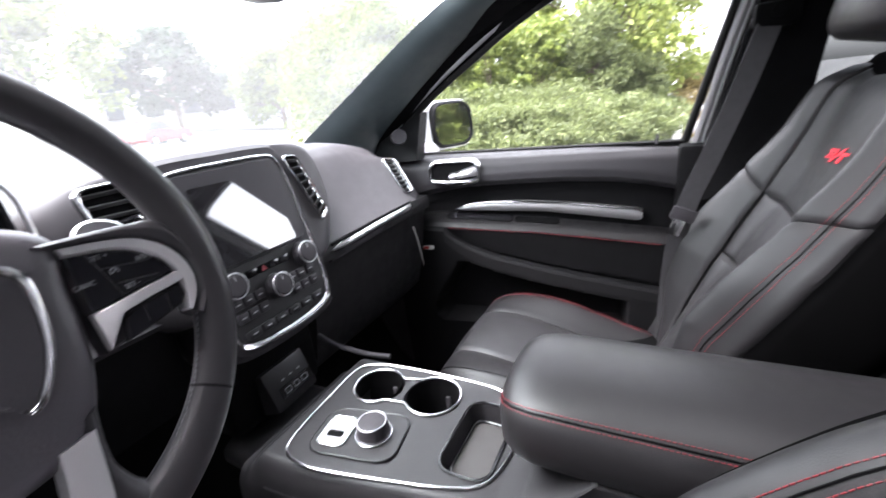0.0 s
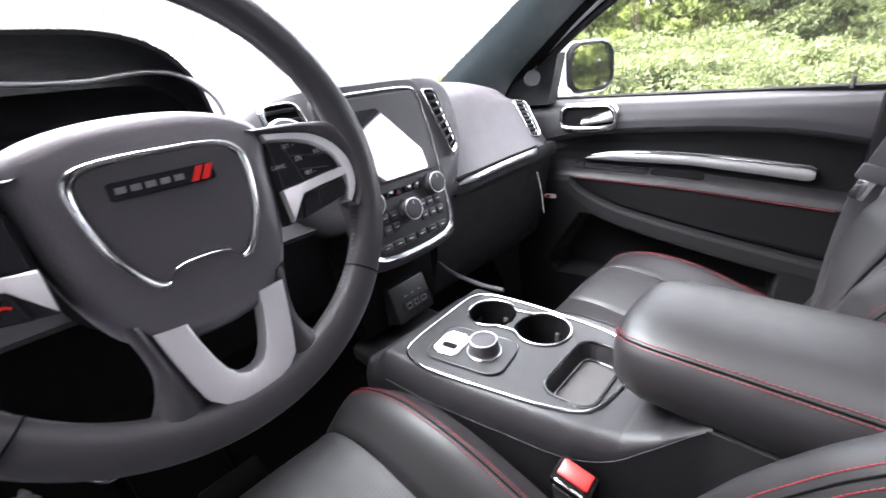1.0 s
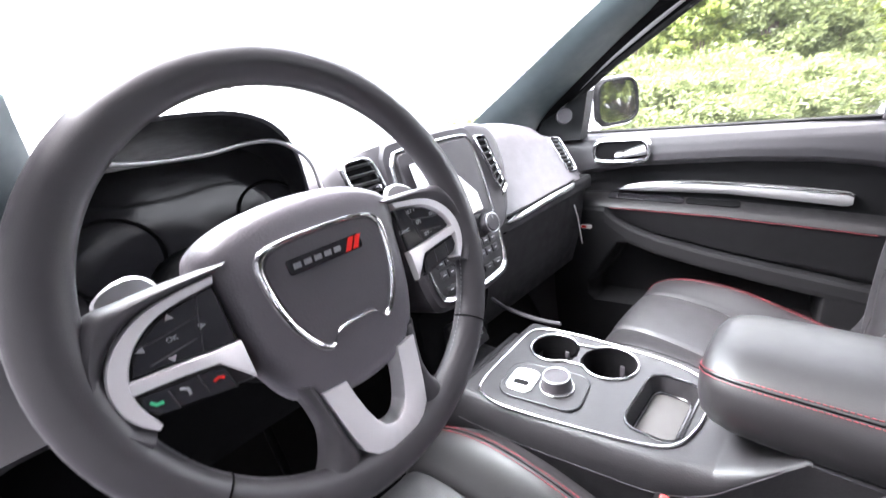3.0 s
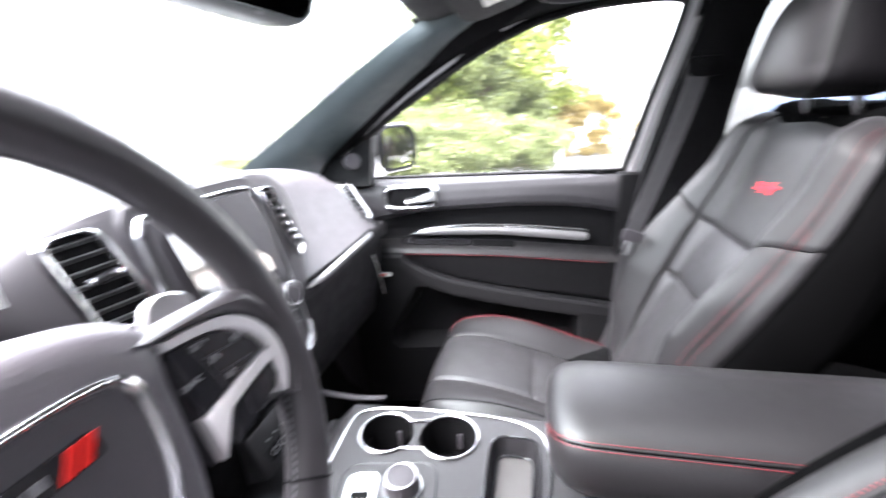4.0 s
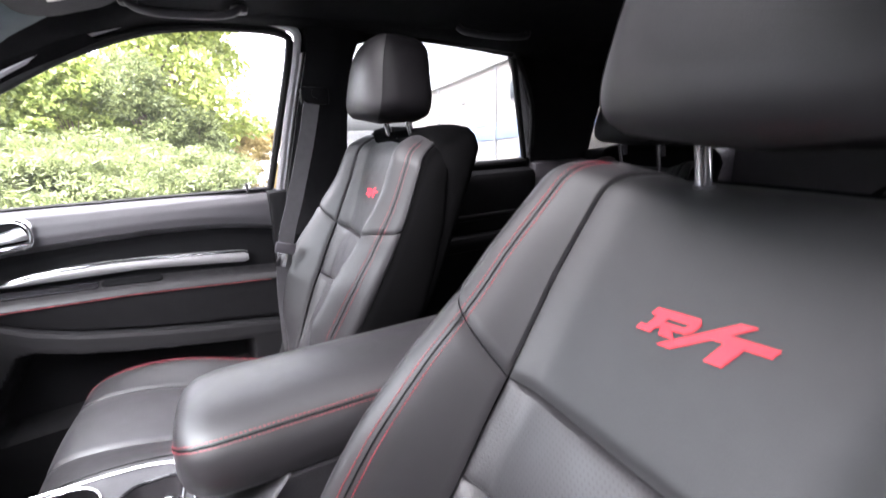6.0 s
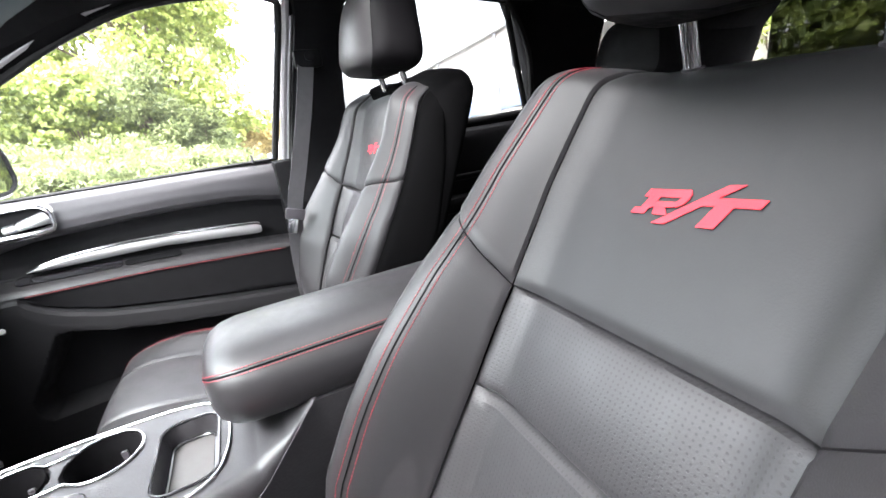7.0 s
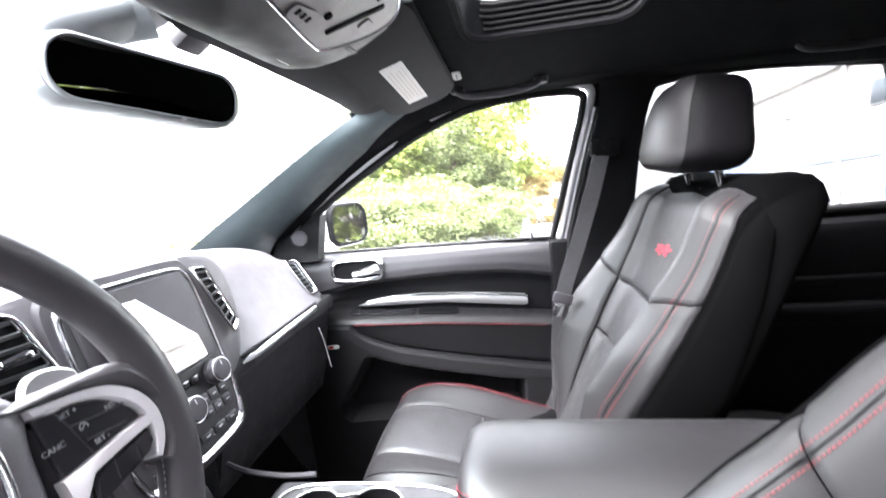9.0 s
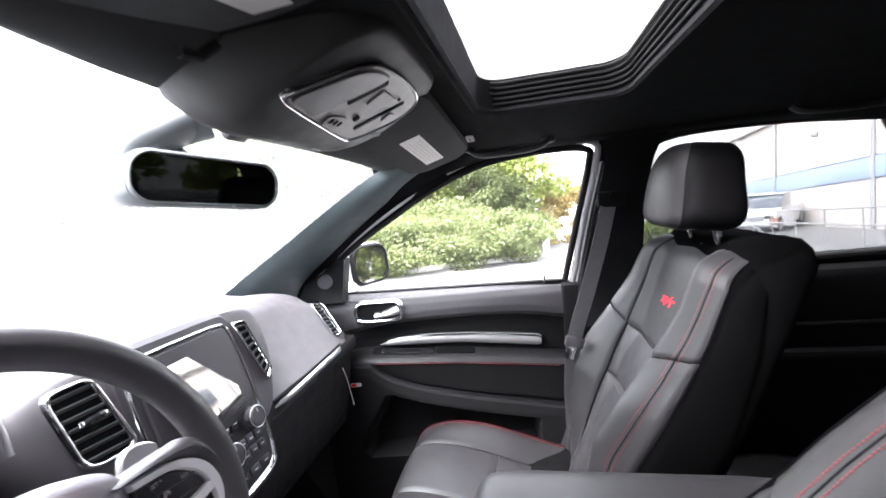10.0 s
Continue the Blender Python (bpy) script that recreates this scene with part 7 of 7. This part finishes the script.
def grow(name, label, at, height, spread, clumps, leaves, leaf, mat, seed, trunk=True, low=0.0, kind_tree="tree", fir=False, trunk_r=0.10, shape=1.0):
    """A trunk with limbs and a crown of leaf clumps with an uneven outline."""
    rng = np.random.default_rng(seed)
    gz = ground_z(at[0], at[1])
    tree = thing(name, label, kind_tree, (at[0], at[1], gz))
    base = np.array([at[0], at[1], gz])
    cs, rs = [], []
    bm = bmesh.new()
    top = Vector((at[0] + 0.2, at[1], gz + height * 0.75))
    if trunk:
        pth = smooth_path([(at[0], at[1], gz - 0.1), (at[0] + 0.08, at[1] + 0.05, gz + height * 0.3), (at[0] - 0.05, at[1] - 0.08, gz + height * 0.55), top], 5)
        tube(pth, lambda s: trunk_r * (1 - 0.8 * s), 9, bm=bm)
    for k in range(clumps):
        h = low + (1 - low) * rng.random() ** 0.8
        a = rng.random() * 2 * math.pi
        prof = math.sin(math.pi * min(1, max(0.06, (h * 0.85 + 0.12)))) ** 0.7 if not fir else (1.05 - 0.85 * h)
        r = spread * prof * (0.35 + 0.65 * rng.random() ** 0.6) * shape
        c = base + np.array([r * math.cos(a), r * math.sin(a), h * height])
        cs.append(c)
        w = spread * (0.16 + 0.16 * rng.random())
        rs.append([w * 1.15, w * 1.15, w * (0.55 + 0.3 * rng.random())])
        if trunk and k % 2 == 0:
            s = Vector((at[0], at[1], gz + max(0.15, h * 0.55) * height * 0.85))
            mid = s.lerp(Vector(c), 0.5) + Vector((0, 0, 0.06 * height))
            tube(smooth_path([s, mid, Vector(c)], 3), lambda q: trunk_r * 0.28 * (1 - 0.75 * q), 5, bm=bm)
    if trunk:
        part("trunk", bm, BARK, tree, "brown forked trunk and limbs")
    else:
        bm.free()
    v, f = (sprays if fir or leaf < 0 else leaf_cloud)(rng, np.array(cs), np.array(rs), leaves, abs(leaf))
    spread_mesh("crown", v, f, mat, tree)
    return tree


def polar(az, d):
    return (-0.59 + d * math.sin(radians(az)), 0.26 + d * math.cos(radians(az)))


# juniper bank, broadleaf shrubs behind it and a spring-green tree
k_seed = 1
for az, d, h, s in ((66, 12.6, 1.5, 1.9), (73, 12.9, 1.35, 1.9), (80, 13.6, 1.4, 1.9), (86, 14.6, 1.5, 1.8), (60, 12.9, 1.6, 2.0), (54, 13.2, 1.5, 2.0), (70, 14.6, 1.9, 2.0), (78, 15.4, 2.0, 2.0), (63, 14.6, 2.0, 2.0)):
    grow("juniper", "low spreading grey-green juniper bush beside the lot", polar(az, d), h, s, 46, 15000, -0.045, L_CONIFER, k_seed, trunk=False, kind_tree="bush", shape=1.0)
    k_seed += 1
for az, d, h, s, m in ((63, 16.5, 4.0, 1.7, L_BROAD), (70, 17.0, 4.4, 1.8, L_BROAD), (76.5, 17.2, 4.2, 1.7, L_BROAD), (57, 17, 4.6, 1.9, L_BROAD)):
    grow("shrub", "tall leafy green shrub behind the junipers", polar(az, d), h, s, 40, 9000, 0.11, m, k_seed, kind_tree="shrub", low=0.1, trunk_r=0.06)
    k_seed += 1
grow("cedar", "dense dark blue-green cedar", polar(82.5, 17.0), 4.3, 2.0, 60, 22000, -0.06, L_CONIFER, 31, kind_tree="tree", fir=True, trunk_r=0.12)
grow("cedar", "dense dark blue-green cedar", polar(87.5, 17.4), 3.0, 1.6, 46, 16000, -0.06, L_CONIFER, 32, kind_tree="tree", fir=True, trunk_r=0.10)
grow("spring_tree", "tall spring-green leafy tree behind the hedge", polar(83.5, 21.0), 10.5, 4.0, 170, 42000, 0.14, L_TREE, 41, low=0.12, trunk_r=0.2)
grow("spring_tree", "tall spring-green leafy tree behind the hedge", polar(69, 22.5), 5.6, 4.0, 160, 38000, 0.15, L_BROAD, 42, low=0.2, trunk_r=0.2)
grow("spring_tree", "tall spring-green leafy tree behind the hedge", polar(55, 22.0), 6.0, 4.0, 120, 28000, 0.15, L_BROAD, 43, low=0.2, trunk_r=0.2)
grow("rust_shrub", "rust-coloured low shrub at the end of the hedge", polar(93.2, 21.0), 2.3, 1.5, 34, 7000, 0.08, L_RUST, 51, trunk=False, kind_tree="shrub")
grow("rust_shrub", "rust-coloured low shrub at the end of the hedge", polar(96.5, 23.0), 2.6, 1.8, 34, 7000, 0.08, L_RUST, 52, trunk=False, kind_tree="shrub")
grow("ground_shrub", "small green shrub by the building rail", polar(104, 18.0), 0.9, 1.0, 20, 3500, 0.08, L_BROAD, 53, trunk=False, kind_tree="shrub")
for az, d, h, s in ((12, 42, 11, 5.5), (22, 48, 12, 6), (33, 52, 9, 5), (44, 50, 7.5, 4.5), (2, 40, 11, 5.5), (-10, 45, 12, 6)):
    grow("far_tree", "pale green tree across the lot", polar(az, d), h, s, 60, 6000, 0.35, L_BROAD if k_seed % 2 else L_DARK, k_seed, trunk_r=0.25, low=0.2)
    k_seed += 1

for az, d, h, s in ((152, 30, 9, 4.5), (164, 28, 9, 4.5), (176, 30, 10, 5.0), (188, 32, 10, 5.0)):
    grow("far_tree", "leafy green tree behind the car", polar(az, d), h, s, 70, 9000, 0.30, L_TREE if k_seed % 2 else L_BROAD, k_seed, trunk_r=0.25, low=0.1)
    k_seed += 1

# mulch bed under the hedge with a kerb
def bed_f(u, v):
    az = 48 + 42 * u
    x, y = polar(az, 11.9 + 2.6 * max(0, (az - 72) / 18) * 0.9 + 9 * v)
    return Vector((x, y, ground_z(x, y) + 0.09 + 0.05 * math.sin(math.pi * v)))
solid("planting_bed", sheet(bed_f, 40, 10, (0, 0, -0.2)), SOIL, "brown mulch planting bed", "planting bed", "structure")
kerb_pts = []
for k in range(41):
    x, y = polar(48 + 42 * k / 40, 11.8 + 2.6 * max(0, (48 + 42 * k / 40 - 72) / 18) * 0.9)
    kerb_pts.append(Vector((x, y, ground_z(x, y) + 0.05)))
solid("kerb", tube(kerb_pts, 0.11, 8, up=(0, 0, 1)), CONCRETE, "pale concrete kerb", "kerb", "structure")


# white post and grey cabinet at the end of the hedge
px, py = polar(91.6, 17.5)
post = thing("marker_post", "white square marker post by the hedge", "post", (px, py, ground_z(px, py)))
part("post", rbox((px, py, ground_z(px, py) + 0.45), (0.28, 0.28, 0.9), 0.02), WHITE, post)
part("cap", rbox((px, py, ground_z(px, py) + 0.92), (0.32, 0.32, 0.06), 0.02), CONCRETE, post)

# cream building with a blue band, on the falling lot
bld = thing("warehouse", "cream stucco building with a faded blue band and dark windows", "building")
bm_ = frame_at((22.0, -14.0, -1.75), (1, 0, -0.085), (0.08, -0.055, 1))
def wbox(c, size, r=0.03):
    return rbox((c[0], c[2], c[1]), (size[0], size[2], size[1]), r)
part("wall", wbox((1.5, 6, 3.1), (21.0, 12, 6.6)), STUCCO, bld, "cream stucco wall")
part("blue_band", wbox((1.5, -0.03, 2.70), (21.0, 0.10, 0.92)), BLUEP, bld, "faded blue painted band")
part("band_line", wbox((1.5, -0.05, 3.19), (21.0, 0.10, 0.06)), STEEL, bld)
part("roof_edge", wbox((1.5, 5.9, 6.45), (21.3, 12.3, 0.22)), CONCRETE, bld)
for x in (-7.0, -3.7):
    w = part("window", wbox((x, -0.03, 4.75), (1.9, 0.12, 1.05)), STEEL, bld, "framed dark window")
    for k in (-0.46, 0.46):
        part("window_pane", wbox((x + k, -0.06, 4.75), (0.85, 0.12, 0.9)), DARKGLASS, w)
d = part("entrance", wbox((-5.0, -0.04, 1.9), (2.6, 0.16, 2.7)), BLUEP, bld, "blue framed glazed entrance")
for k in range(3):
    for q in range(3):
        part("entrance_pane", wbox((-5.8 + 0.8 * k, -0.09, 0.95 + 0.80 * q), (0.7, 0.14, 0.7)), DARKGLASS, d)
for x in (-1.4, 6.0):
    part("downpipe", tube([(x, 0, -0.12), (x, 6.3, -0.12)], 0.09, 8), STEEL, bld, "grey downpipe")
part("wall_lamp", wbox((2.4, -0.15, 4.9), (0.3, 0.3, 0.25)), STEEL, bld)
bld.matrix_basis = bm_

# railing before the building
RX, RY = 18.5, -9.5
rail_m = Matrix.Translation((RX, RY, ground_z(RX, RY))) @ Matrix.Rotation(radians(4.0), 4, "Y") @ Matrix.Rotation(radians(-6), 4, "Z")
railing = thing("railing", "grey galvanised pipe railing along the ramp", "railing")
for z in (0.55, 1.05):
    part("rail", tube([(-9, 0, z), (9, 0, z)], 0.03, 8), STEEL, railing)
for k in range(10):
    part("post", tube([(-9 + 2 * k, 0, -0.2), (-9 + 2 * k, 0, 1.05)], 0.03, 8), STEEL, railing)
part("sign", rbox((1.0, -0.05, 0.62), (0.9, 0.03, 0.28), 0.01), surface("brown sign", (0.33, 0.16, 0.12), 0.7, bump=0.0), railing, "brown blank sign board")
part("ramp_rail", tube([(0.5, 0.4, 0.1), (3.5, 0.4, 0.9)], 0.03, 8), STEEL, railing)
railing.matrix_basis = rail_m


def motor(name, label, at, turn, paint, length, width, height, truck=False):
    """A parked vehicle: lower body, cabin, glass, bumpers, lamps and four wheels."""
    car = thing(name, label, "truck" if truck else "car")
    hl, hw = length / 2, width / 2
    lower = [(-hl, 0.45), (-hl + 0.05, 0.80), (-hl + 0.5, 0.95), (hl - 1.2, 0.98), (hl - 0.15, 0.88), (hl, 0.65), (hl, 0.40), (hl - 0.3, 0.28), (-hl + 0.3, 0.28)]
    k = height / 1.5
    part("body", prism([(x, z * k) for x, z in lower], Matrix.Rotation(radians(90), 4, "X") @ Matrix.Translation((0, 0, -hw)), width, 0.08), paint, car)
    cab = [(-hl + (2.2 if truck else 0.4), 0.93), (-hl + (2.3 if truck else 1.0), 1.46), (hl - 2.2, 1.48), (hl - 1.25, 0.96)]
    part("cabin", prism([(x, z * k) for x, z in cab], Matrix.Rotation(radians(90), 4, "X") @ Matrix.Translation((0, 0, -hw + 0.12)), width - 0.24, 0.08), DARKGLASS, car, "dark glazed cabin")
    part("roof", rbox(((cab[1][0] + cab[2][0]) / 2, 0, 1.49 * k), (cab[2][0] - cab[1][0] + 0.1, width - 0.34, 0.06), 0.02), paint, car)
    part("bumper", rbox((hl - 0.02, 0, 0.42 * k), (0.14, width * 0.96, 0.22), 0.05), STEEL if truck else paint, car)
    part("grille", rbox((hl + 0.0, 0, 0.68 * k), (0.06, width * 0.6, 0.26), 0.03), STEEL, car)
    for s in (-1, 1):
        part("headlight", rbox((hl - 0.04, s * hw * 0.78, 0.72 * k), (0.10, 0.34, 0.18), 0.03), LENS, car)
        for x in (-hl + 0.85, hl - 0.9):
            r = 0.34 * k
            w = part("wheel", cyl((x, s * (hw - 0.22), r), (x, s * (hw + 0.01), r), r, 24), TYRE, car)
            part("rim", cyl((x, s * (hw + 0.0), r), (x, s * (hw + 0.025), r), r * 0.62, 16), STEEL, w)
    car.matrix_basis = Matrix.Translation((at[0], at[1], ground_z(*at))) @ Matrix.Rotation(radians(turn), 4, "Z")
    return car


motor("pickup_truck", "white pickup truck parked by the building", polar(115.7, 27.5), 140, CARWHITE, 5.6, 2.0, 1.85, True)
motor("red_car", "red hatchback parked across the lot", polar(30.5, 33.0), 20, CARRED, 4.3, 1.75, 1.5)
motor("parked_car", "white car parked across the lot", polar(14.0, 30.0), 30, CARWHITE, 4.4, 1.75, 1.5)
# pale office block ahead with columns
OX, OY = polar(40, 62)
office = thing("office_building", "pale office building with dark window bays across the lot", "building", (OX, OY, ground_z(OX, OY)))
office_m = Matrix.Translation((OX, OY, ground_z(OX, OY))) @ Matrix.Rotation(radians(-40), 4, "Z")
def obox(c, s, r=0.03):
    return _box_m(office_m @ Matrix.Translation(c), s, r)
part("wall", obox((0, 4, 4.0), (34, 8, 9.0)), CONCRETE, office)
for k in range(8):
    w = part("window", obox((-14 + 4 * k, -0.05, 4.2), (2.2, 0.2, 4.6)), STEEL, office)
    for j in range(3):
        part("pane", obox((-14 + 4 * k, -0.12, 2.7 + 1.5 * j), (1.9, 0.2, 1.3)), DARKGLASS, w)
for k in range(5):
    part("column", obox((-15 + 7.2 * k, -1.6, 4.0), (0.9, 0.9, 9.0)), STUCCO, office)
